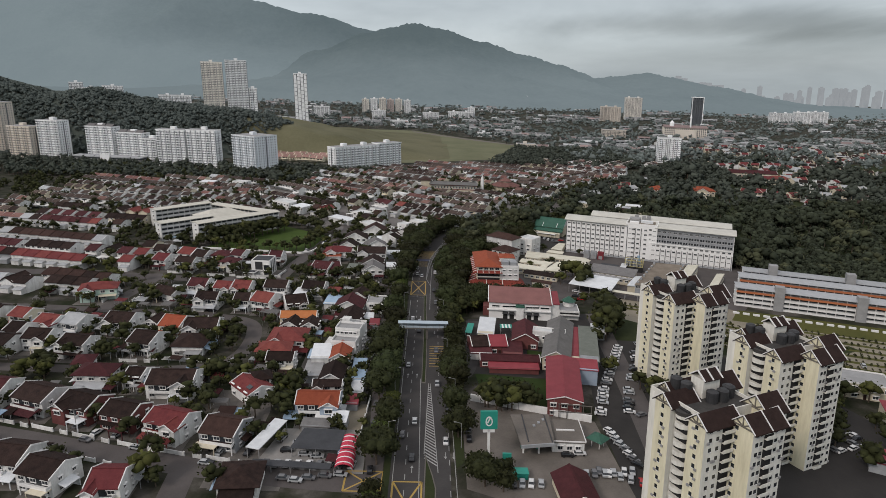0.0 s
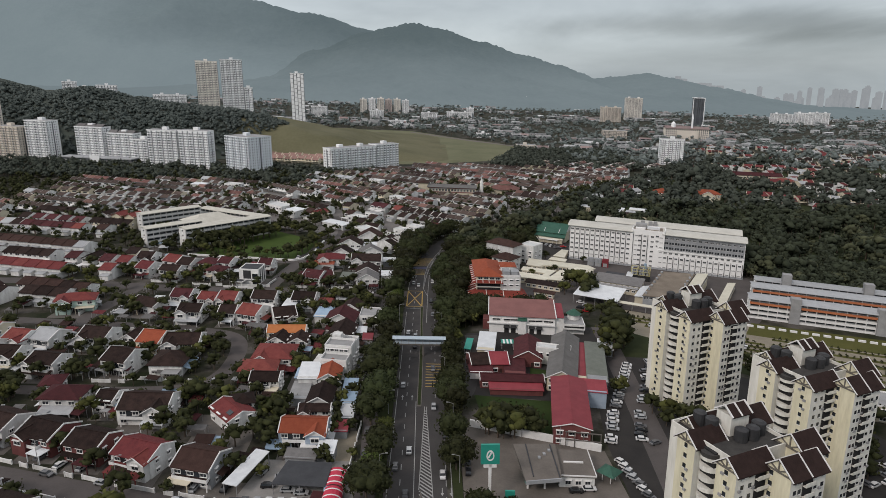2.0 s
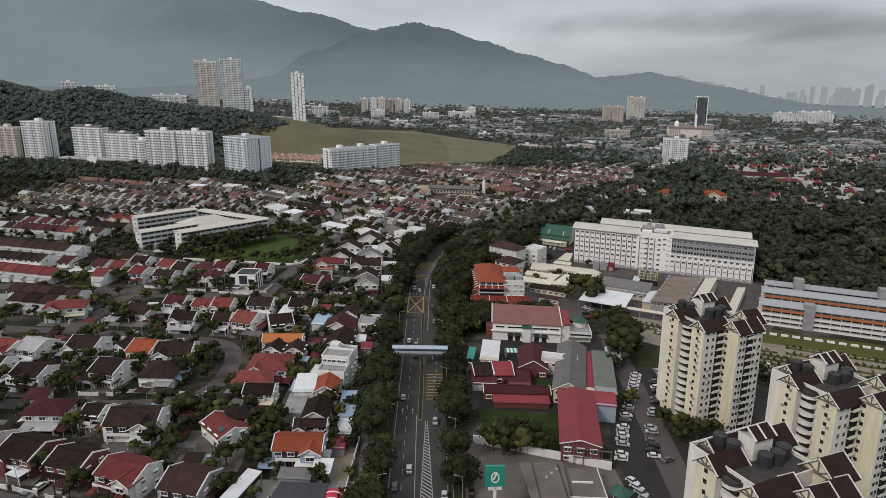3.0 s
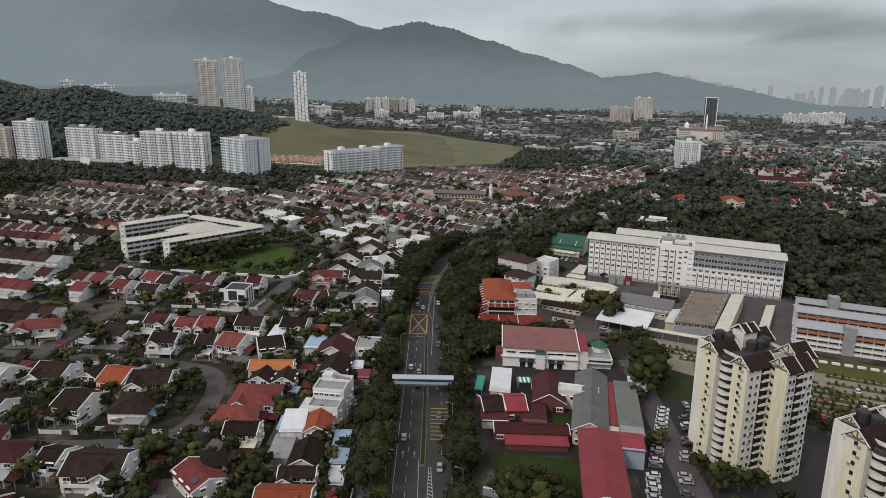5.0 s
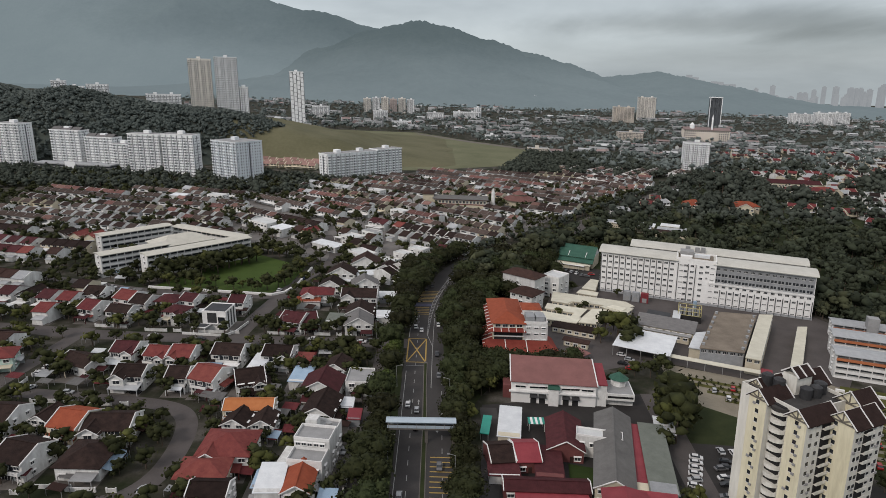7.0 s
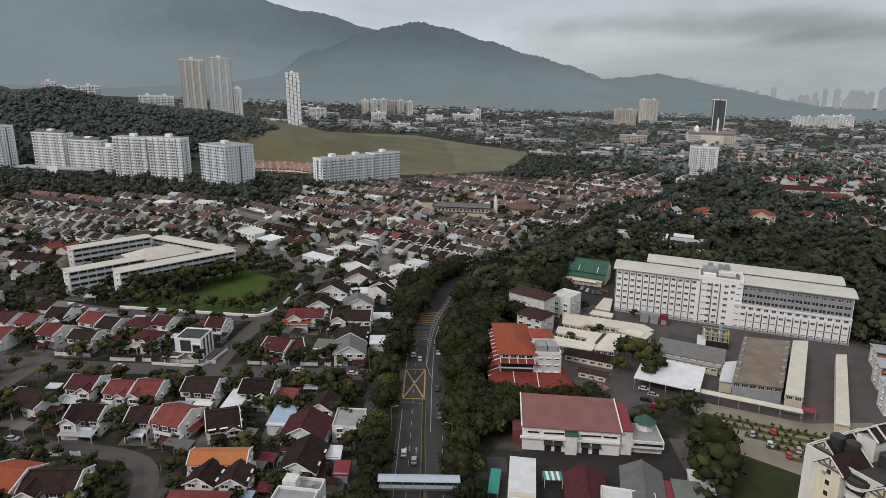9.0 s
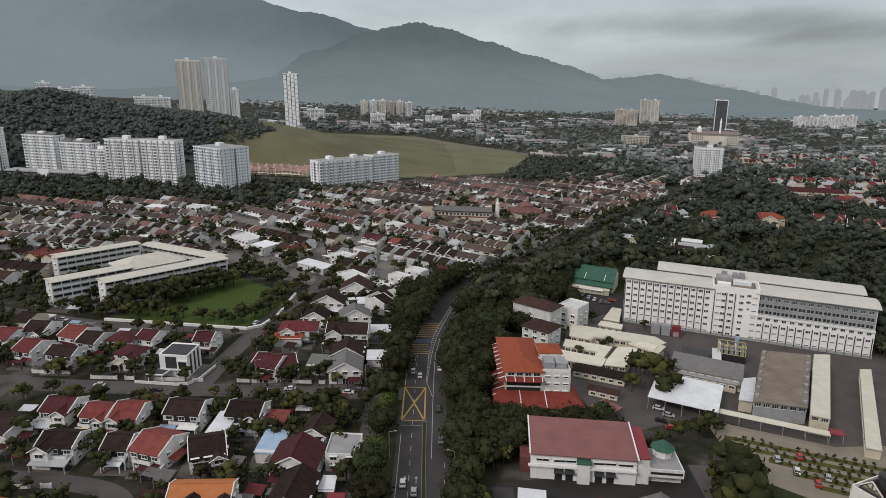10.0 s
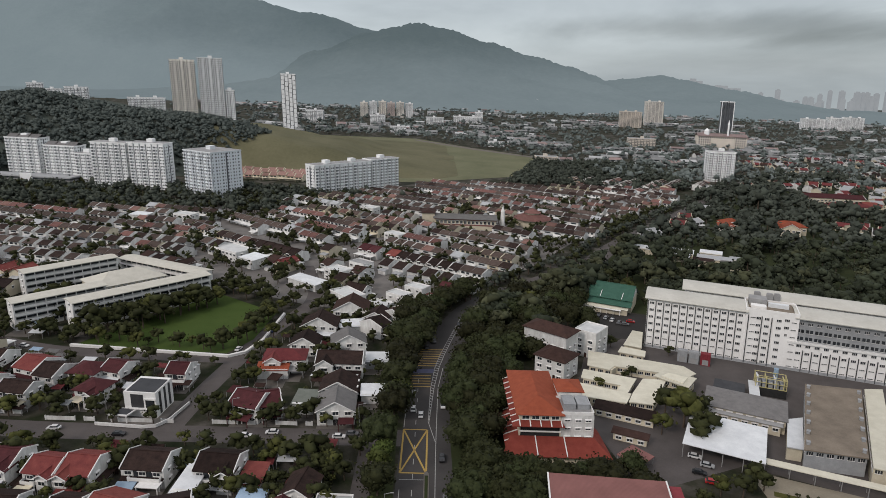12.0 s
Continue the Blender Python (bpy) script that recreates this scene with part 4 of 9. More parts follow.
    # air conditioners under the west windows
    ac = Shape().box(-0.4, -0.4, -0.3, 0.4, 0, 0.3).mesh("air_conditioner", "roof_greyflat")
    rng = random.Random(int(x))
    for u, v in ((-0.2, 14.5), (-0.6, 1.7)):
        for fl in range(FLOORS):
            if rng.random() < 0.7:
                part("air_conditioner", ac, None, t, m=pose(u - 0.05, v + rng.choice((-0.95, 0.95)), fl * STOREY + 1.0, 0, 0, -90))
    for u, v, r in cols:
        if r:
            continue
        for fl in range(FLOORS - 1):
            if rng.random() < 0.3:
                part("air_conditioner", ac, None, t, m=pose(u + rng.choice((-0.95, 0.95)), v - 0.02, fl * STOREY + 1.0))
    # roof house with its own small gables, and tanks
    s = Shape().box(12, 12, H - 0.4, 18.5, 16.6, H + 5)
    part("lift_house", s, "condo_white", t)
    for u in (11.8, 15.1, 18.8):
        p = Shape()
        for sg in (-1, 1):
            p.beam((u, 14.3, H + 7.15), (u, 14.3 + sg * 2.95, H + 4.95), 0.36)
        part("roof_band", p, "trim_white", t)
    s = Shape()
    for u0, u1 in ((12, 15), (15.4, 18.8)):
        s.slab([(u0 - 0.2, 14.3, H + 7), (u0 - 0.2, 11.4, H + 4.9), (u1, 11.4, H + 4.9), (u1, 14.3, H + 7)], 0.25)
        s.slab([(u0 - 0.2, 14.3, H + 7), (u1, 14.3, H + 7), (u1, 17.2, H + 4.9), (u0 - 0.2, 17.2, H + 4.9)], 0.25)
    part("lift_house_roof", s, "condo_roof", t)
    for u, v, rr, hh in ((9.3, 15.5, 1.7, 4.0), (9.0, 19.2, 1.7, 4.0), (13.2, 9.6, 1.7, 3.2), (16.8, 9.2, 1.7, 3.2), (20.5, 10.5, 1.8, 3.2)):
        part("water_tank", Shape().tube(u, v, H - 0.4, H + hh - 0.5, rr, rr, 14).tube(u, v, H + hh - 0.5, H + hh, rr, rr * 0.5, 14), "tank_black", t, "black plastic water tank")
    t.matrix_basis = t.matrix_basis @ Matrix.Translation((1.2, 0.8, 0)) @ Matrix.Diagonal((0.92, 0.92, 0.985, 1))
    return t


condo(93.3, 243.4, 25, "tall cream and white apartment tower with dark gabled roofs")
condo(67.8, 150.6, 25, "tall cream and white apartment tower beside the petrol station")
condo(107.4, 192.2, 25, "tall cream and white apartment tower behind its twin")


# ---- hospital ----
def hospital():
    t = thing("hospital", "long white seven-storey hospital with a curved pale metal roof", "hospital", 95.7, 457.9, -21.4)
    for k in (10, 30, 50, 70, 90):
        a = radians(-21.4)
        OCC.append((95.7 + k * math.cos(a) - 12 * math.sin(a), 457.9 + k * math.sin(a) + 12 * math.cos(a), 16))
    Hh, Lg = 22.5, 108.0
    fl = Hh / 7
    part("front_block", Shape().box(0, 0, 0, 57, 16, Hh), "hospital_white", t)
    s = Shape().box(57, 0, 0, Lg, 16, Hh - 3 * fl).box(57, 1.2, Hh - 3 * fl, Lg, 16, Hh)
    part("right_block", s, "hospital_white", t)
    part("upper_wall", Shape().box(57.2, 1.05, Hh - 3 * fl + 0.2, Lg - 0.3, 1.2, Hh - 0.2), "wall_grey", t, "grey upper storeys set back")
    part("lift_core", Shape().box(40, -0.25, 0, 60.5, 15, Hh + 1.6), "hospital_white", t)
    part("core_parapet", Shape().box(40, -0.3, Hh + 1.6, 60.5, 0.1, Hh + 2.6).box(60.1, 0.1, Hh + 1.6, 60.5, 15, Hh + 2.6).box(40, 0.1, Hh + 1.6, 40.4, 15, Hh + 2.6).box(40, 14.6, Hh + 1.6, 60.5, 15, Hh + 2.6), "hospital_white", t)
    part("core_roof", Shape().box(40.4, 0.1, Hh + 1.6, 60.1, 14.6, Hh + 1.75), "roof_stained", t)
    part("core_deck", Shape().box(41.5, 8, Hh + 1.75, 48.5, 14.3, Hh + 4.4), "roof_greyflat", t)
    part("core_deck", Shape().box(42, 3, Hh + 1.75, 48, 6.4, Hh + 2.9), "hospital_white", t)
    duct = Shape()
    duct.box(49, 7, Hh + 1.75, 57, 9.2, Hh + 3.4)
    part("air_duct", duct, "roof_metal", t, "pale metal air duct")
    for u, v in ((44, 17.5), (49, 17), (52, 18)):
        part("roof_unit", Shape().box(u, v, Hh + 0.6, u + 2.6, v + 2, Hh + 4.6).box(u + 0.3, v + 0.3, Hh + 4.6, u + 2.3, v + 1.7, Hh + 4.9), "roof_greyflat", t)
    part("rear_block", Shape().box(15, 20, 0, Lg - 2, 34, Hh + 0.5), "hospital_white", t)

    def barrel(u0, u1, v0, v1, z, rise):
        s = Shape()
        n = 10
        ring = [(v0 - 1.5 + (v1 - v0 + 3) * i / n, z + rise * math.sin(math.pi * (0.06 + 0.94 * i / n) * 0.98) ** 0.6) for i in range(n + 1)]
        for (a, za), (b, zb) in zip(ring, ring[1:]):
            s.slab([(u0 - 1.2, a, za), (u1 + 1, a, za), (u1 + 1, b, zb), (u0 - 1.2, b, zb)], 0.3)
        return s

    part("roof", barrel(0, 40, 0, 16, Hh, 2.6), "hospital_roof", t)
    part("roof", barrel(60, Lg, 0.8, 16, Hh, 2.6), "hospital_roof", t)
    part("rear_roof", barrel(15, Lg - 2, 20, 34, Hh + 0.5, 2.8), "hospital_roof", t)
    win = bare_window(1.75, 1.0)
    slit = bare_window(1.9, 0.32)
    wide = bare_window(1.15, 1.45, 0)
    fin = Shape().box(-0.15, -0.45, 0.5, 0.15, 0, Hh - 0.5).mesh("fin", "fin_dark")
    low_fin = Shape().box(-0.15, -0.45, 0.2, 0.15, 0, Hh - 4 * fl).mesh("fin", "fin_dark")
    n = 12
    part("fin", fin, None, t, m=pose(0.25, 0, 0))
    for i in range(n):
        u = 1.9 + i * 3.3
        if i < n - 1:
            part("fin", fin, None, t, m=pose(u + 1.65, 0, 0))
        for f in range(7):
            part("window", win if f > 1 or (f == 1 and i % 5 == 1) else slit, None, t, m=pose(u, -0.02, f * fl + fl * 0.55))
    for i in range(14):
        u = 61.5 + i * 3.4
        part("fin", low_fin, None, t, m=pose(u + 1.7, 0, 0))
        for f in range(7):
            if f < 4:
                part("window", win if f > 1 else slit, None, t, m=pose(u, -0.02, f * fl + fl * 0.55))
            elif f == 6:
                part("window", win, None, t, m=pose(u, 1.03, f * fl + fl * 0.5))
            else:
                for k in (-0.75, 0.75):
                    part("window", wide, None, t, m=pose(u + k, 1.03, f * fl + fl * 0.5))
    for u in (41.2, 46.4, 50.2):
        part("fin", fin, None, t, m=pose(u, -0.25, 0))
    for f in range(7):
        for u, wm in ((43, slit), (45.2, win), (48.4, win), (53, win), (58.6, slit)):
            part("window", wm, None, t, m=pose(u, -0.27, f * fl + fl * 0.55))
        if f > 3:
            part("window", bare_window(0.9, 0.9) if f == 4 else win, None, t, m=pose(56, -0.27, f * fl + fl * 0.75))
    part("ledge", Shape().box(57, -0.6, Hh - 3 * fl - 0.5, Lg, 1.3, Hh - 3 * fl + 0.3), "trim_white", t)
    part("plinth", Shape().box(-0.3, -0.4, 0, Lg + 0.2, 0.2, 1.2), "wall_grey", t)
    return t


hospital()

# ---- near houses: x, y, turn, width, depth, eaves, form, roof, walls ----
house(-132.8, 220.9, -19, 13.7, 12, 6, "G", "dark", "white")
house(-115.4, 216.0, -19, 13.0, 12, 6, "G", "dark", "red")
house(-99.3, 210.8, -15, 12.0, 11, 6, "G", "dark", "red")
house(-82.1, 205.9, -18, 13.7, 11, 6, "G", "red", "white")
house(-63.3, 201.4, -13, 12.3, 12, 6, "G", "brown", "grey")
house(-106.1, 177.2, -16, 12.3, 11, 6, "G", "dark", "white")
house(-86.5, 172.5, 2, 9.4, 11, 6, "G", "red", "white")
house(-119.7, 183.5, -8, 12.0, 12, 6, "G", "dark", "white")
house(-52.0, 177.3, 5, 11.2, 12, 4, "H", "dark", "white")
house(-122.7, 239.4, 1, 12.9, 10, 6, "H", "maroon", "white")
house(-92.2, 235.2, 0, 16.8, 13, 6, "G", "dark", "white")
house(-107.7, 239.9, -8, 7.2, 9, 5, "G", "dark", "white")
house(-61.6, 238.7, 19, 6.6, 7, 5.5, "H", "dark", "white")
house(-36.9, 221.7, -0, 15.2, 10, 6, "G", "orange", "blue")
house(-35.2, 242.9, -1, 8.3, 12, 5.5, "F", "dark", "white")
house(-35.8, 234.0, 2, 10.9, 5, 5.5, "G", "dark", "white")
house(-42.5, 261.2, 3, 6.9, 13, 6, "M", "metal", "white")
house(-34.6, 261.4, 1, 7.7, 13, 6, "F", "orange", "white")
house(-59.4, 278.7, 0, 14.8, 14, 6, "H", "red", "white")
house(-62.8, 266.0, 3, 13.2, 10, 5.5, "H", "red", "cream")
house(-58.0, 257.1, -0, 11.0, 8, 5.5, "G", "dark", "white")
house(-59.9, 303.4, 4, 16.8, 8, 6, "G", "brightorange", "cream")
house(-61.5, 295.1, -6, 7.9, 9, 5, "F", "dark", "white")
house(-53.0, 295.2, 0, 7.4, 9, 5, "F", "dark", "white")
house(-80.9, 326.5, -17, 10.8, 13, 6, "G", "red", "white")
house(-92.0, 326.4, -1, 8.2, 10, 6, "G", "dark", "white")
house(-109.7, 326.9, -2, 11.3, 10, 6, "G", "dark", "white")
house(-66.5, 326.6, 20, 10.8, 14, 5, "G", "dark", "white")
house(-120.9, 348.1, -5, 10.2, 11, 6, "G", "maroon", "white")
house(-106.8, 344.7, -8, 9.4, 10, 6, "G", "red", "white")
house(-97.2, 345.4, -5, 9.6, 12, 6, "G", "red", "white")
house(-80.1, 348.5, -4, 12.3, 11, 6, "G", "dark", "white")
house(-60.2, 348.3, -5, 11.9, 11, 6, "G", "dark", "white")
house(-66.6, 342.4, -4, 5.8, 14, 4, "M", "metal", "white")
house(-50.1, 345.1, -3, 6.2, 10, 4, "M", "red", "white")
house(-35.2, 338.3, -9, 8.0, 10, 5.5, "F", "dark", "white")
house(-37.3, 329.3, -3, 9.6, 5, 5, "G", "dark", "white")
house(-38.3, 321.7, -4, 13.4, 13, 5.5, "F", "maroon", "white")
house(-25.3, 327.8, -1, 9.7, 12, 5.5, "B", "greyflat", "white")
house(-36.0, 305.7, -6, 10.6, 15, 5, "F", "dark", "white")
house(-61.7, 386.6, -17, 11.1, 12, 6, "G", "maroon", "white")
house(-56.3, 388.2, 18, 7.8, 12, 5.5, "G", "maroon", "white")
house(-32.6, 386.0, 4, 12.4, 12, 5.5, "F", "grey", "white")
house(-44.3, 391.7, -4, 7.2, 10, 4, "M", "olive", "white")
house(-33.7, 401.3, 1, 12.8, 11, 5, "F", "dark", "white")
house(-36.2, 422.0, 0, 18.3, 12, 6.5, "G", "dark", "white")
house(-35.9, 442.9, 10, 14.0, 10, 5.5, "F", "grey", "white")
house(-58.2, 423.8, 4, 15.4, 10, 6, "H", "red", "white")
house(-61.6, 416.4, 4, 11.6, 6, 4, "M", "orange", "white")
house(-53.5, 440.1, -2, 11.5, 10, 5.5, "F", "dark", "white")
house(-51.0, 461.9, -1, 15.5, 11, 5.5, "F", "dark", "white")
house(-25.8, 473.9, -13, 11.2, 11, 5.5, "F", "dark", "white")
house(-39.4, 482.4, -1, 15.9, 13, 6.5, "F", "brown", "white")
house(-36.5, 465.4, 16, 13.3, 8, 4, "M", "metal", "white")
house(-21.5, 399.9, 4, 8.2, 8, 3.5, "M", "metal", "white")
house(-23.2, 429.0, 4, 9.8, 8, 3.5, "M", "metal", "grey")
house(-158.1, 394.8, -16, 9.3, 12, 6, "G", "red", "white")
house(-166.3, 415.0, -6, 9.9, 12, 6, "G", "dark", "white")
house(-148.1, 410.0, -19, 10.3, 12, 6, "G", "red", "white")
house(-138.5, 404.6, -14, 9.1, 12, 6, "G", "dark", "white")
house(-127.2, 406.3, -6, 9.9, 10, 6, "H", "maroon", "white")
house(-117.2, 409.1, -16, 8.6, 10, 6, "G", "maroon", "white")
house(-118.6, 393.4, -12, 9.2, 9, 5.5, "H", "maroon", "white")
house(-143.1, 390.7, -9, 11.7, 9, 6, "G", "dark", "white")
house(-94.2, 409.0, -4, 8.1, 10, 6, "G", "maroon", "white")
house(-169.1, 337.0, 17, 17.0, 10, 6, "H", "red", "mint")
house(-137.3, 294.0, -8, 12.6, 12, 6, "G", "dark", "white")
house(-122.9, 294.2, -10, 5.6, 9, 5.5, "F", "dark", "white")
house(-112.4, 291.2, -11, 10.5, 13, 6, "G", "orange", "cream")
house(-100.5, 290.9, 3, 15.0, 12, 5.5, "G", "dark", "white")
house(-99.2, 273.0, -0, 12.6, 14, 4.5, "H", "dark", "white")
house(-117.3, 272.0, -14, 11.1, 13, 6, "G", "dark", "white")
house(-134.1, 337.9, -25, 15.0, 10, 4.5, "G", "dark", "white")
house(-162.1, 272.9, -5, 11.1, 11, 6, "G", "dark", "white")
house(-143.8, 267.3, -13, 12.2, 10, 6, "G", "dark", "white")
house(-155.9, 290.5, -16, 9.8, 12, 6, "G", "lightgrey", "white")
house(-166.8, 289.3, -15, 10.3, 11, 6, "G", "red", "white")
house(-134.2, 252.3, 12, 6.5, 8, 4, "H", "maroon", "white")
house(-174.8, 279.4, -14, 8.0, 11, 6, "G", "dark", "white")
house(-151.0, 225.6, -9, 11.7, 12, 6, "G", "maroon", "white")
house(-183.2, 297.4, -14, 9.0, 11, 6, "G", "red", "cream")

# ---- halls, schools and the petrol station east of the road ----
house(28.0, 298.5, -8, 7, 19, 4.5, "M", "metal", "cream", group="sheds of the hall grounds")
house(23.0, 280.5, 8, 8, 11, 4.4, "G", "dark", "red", False, group="halls of the red-roofed school")
house(31.0, 281.5, 4, 8, 12, 4.4, "G", "sheetred", "red", False, group="halls of the red-roofed school")
house(45.0, 291.5, -7, 11, 19, 4.6, "F", "maroon", "red", False, group="halls of the red-roofed school")
house(23.5, 272.6, 0, 9, 6, 3.2, "M", "maroon", "white", False, group="halls of the red-roofed school")
house(37.5, 277.0, -5, 8, 16, 3.4, "M", "maroon", "red", False, group="halls of the red-roofed school")
house(35.0, 265.0, -1, 25, 6, 3.6, "G", "maroon", "red", False, group="halls of the red-roofed school")
house(36.0, 259.2, -1, 20, 5.4, 2.5, "M", "sheetred", "red", False, group="halls of the red-roofed school")
house(58.3, 281.0, -13, 11, 43, 6.0, "F", "warmgrey", "cream", False, group="halls of the red-roofed school")
house(65.6, 279.0, -12, 3.2, 38, 4.6, "M", "sheetred", "cream", False, group="halls of the red-roofed school")
house(71.0, 278.5, -11, 7.5, 38, 5.2, "M", "olive", "grey", False, group="halls of the red-roofed school")
house(52.6, 239.7, -9, 12.0, 36, 7, "F", "sheetred", "red", False, group="halls of the red-roofed school", pitch=0.1)
house(63.4, 252.6, -9, 10, 9, 6.6, "M", "sheetred", "blue", False, group="halls of the red-roofed school")
house(80.5, 300.0, -12, 6, 10, 3.6, "M", "metal", "grey", False, group="sheds of the hall grounds")
house(55.2, 287.0, -13, 14.5, 5.0, 7.2, "B", "whiteflat", "white", False, group="halls of the red-roofed school")


def scaffold_frame():
    t = thing("frame_shelter", "bare concrete frame of posts and beams", "frame", 53.5, 222.6, -8)
    for i in range(5):
        part("post", Shape().box(i * 2.8 - 5.7, -2.4, 0, i * 2.8 - 5.45, -2.15, 5.4), "concrete", t)
    for z in (2.6, 5.4):
        part("beam", Shape().box(-5.9, -2.45, z, 5.9, -2.1, z + 0.25), "concrete", t)


scaffold_frame()


LOWWIN = bare_window(1.9, 1.1)


def pink_hall():
    t = thing("sports_hall", "white hall with a long faded pink sloping roof", "hall", 46.9, 327.8, -5)
    OCC.append((47, 328, 18))
    w, d, e, b = 30.8, 16.0, 8.6, 11.4
    s = Shape()
    pr = [(-d / 2, 0), (d / 2, 0), (d / 2, b), (-d / 2, e)]
    n = len(s.v)
    s.v += [(x, p, z) for x in (-w / 2, w / 2) for p, z in pr]
    s.f += [(0, 3, 2, 1), (4, 5, 6, 7), (0, 1, 5, 4), (1, 2, 6, 5), (2, 3, 7, 6), (3, 0, 4, 7)]
    s.m += [0] * 6
    part("wall", s, "hospital_white", t)
    k = (b - e) / d
    part("roof", Shape().slab([(-w / 2 - 0.3, -d / 2 - 1.0, e + 0.3 - k), (w / 2 + 0.3, -d / 2 - 1.0, e + 0.3 - k), (w / 2 + 0.3, d / 2 + 0.3, b + 0.4), (-w / 2 - 0.3, d / 2 + 0.3, b + 0.4)], 0.3), "roof_pink", t)
    part("roof_edge", Shape().beam((-w / 2 - 0.35, d / 2 + 0.3, b + 0.4), (-w / 2 - 0.35, -d / 2 - 1, e + 0.2), 0.4), "trim_white", t)
    part("roof_edge", Shape().beam((w / 2 + 0.35, d / 2 + 0.3, b + 0.4), (w / 2 + 0.35, -d / 2 - 1, e + 0.2), 0.4), "trim_white", t)
    part("ledge", Shape().box(-w / 2 - 0.8, -d / 2 - 1.2, 4.6, w / 2, -d / 2, 5.0), "trim_white", t)
    for x0, x1 in ((-13.8, -10.2), (-8.6, -2.2), (3.0, 9.4), (10.2, 14.4)):
        part("window", window_mesh(x1 - x0, 0.9), None, t, m=pose((x0 + x1) / 2, -d / 2 - 0.02, 6.5))
    for x0 in (-7.2, -4.0, 4.6, 8.0):
        part("awning", Shape().slab([(x0 - 1.5, -d / 2 - 1.4, 3.0), (x0 + 1.5, -d / 2 - 1.4, 3.0), (x0 + 1.3, -d / 2 - 0.02, 3.8), (x0 - 1.3, -d / 2 - 0.02, 3.8)], 0.18), "tank_black", t)
        part("doorway", Shape().box(x0 - 1.1, -d / 2 - 0.06, 0, x0 + 1.1, -d / 2 - 0.01, 2.7), "dark_hole", t)
    part("gable_porch", Shape().box(-1.8, -d / 2 - 1.5, 0, 1.8, -d / 2 - 0.02, 6.9), "trim_white", t)
    part("porch_roof", Shape().slab([(-2.3, -d / 2 - 1.9, 7.0), (2.3, -d / 2 - 1.9, 7.0), (2.0, -d / 2 - 0.02, 7.8), (-2.0, -d / 2 - 0.02, 7.8)], 0.3), "roof_green", t)
    part("side_porch", Shape().box(-w / 2 - 3, -5, 0, -w / 2 - 0.02, 2, 5.0), "wall_red", t)
    # annex with an octagonal green turret
    part("link", Shape().box(w / 2 + 0.02, -d / 2 + 1, 0, w / 2 + 4, d / 2 - 1, 8.4), "wall_white", t)
    part("link_roof", Shape().slab([(w / 2 + 0.4, -d / 2 + 0.6, 8.7), (w / 2 + 4.2, -d / 2 + 0.6, 8.7), (w / 2 + 4.2, d / 2, 10.6), (w / 2 + 0.4, d / 2, 10.6)], 0.3), "roof_sheetred", t)
    part("annex", Shape().box(w / 2 + 4.02, -d / 2 + 0.5, 3.0, w / 2 + 14, d / 2 - 4, 5.6).box(w / 2 + 4.02, -d / 2 + 3.0, 0, w / 2 + 14, d / 2 - 4, 3.0), "wall_white", t)
    part("annex_deck", Shape().box(w / 2 + 4.4, -d / 2 + 0.9, 5.58, w / 2 + 13.6, d / 2 - 4.4, 5.66), "roof_greyflat", t)
    part("annex_band", Shape().box(w / 2 + 4.4, -d / 2 + 0.44, 3.9, w / 2 + 13.6, -d / 2 + 0.49, 4.7), "dark_hole", t)
    part("turret", Shape().tube(w / 2 + 9.5, 1, 5.5, 8.2, 2.9, 2.9, 8), "wall_white", t)
    part("turret_roof", Shape().tube(w / 2 + 9.5, 1, 8.2, 10.6, 3.8, 0.3, 8), "roof_green", t)


pink_hall()


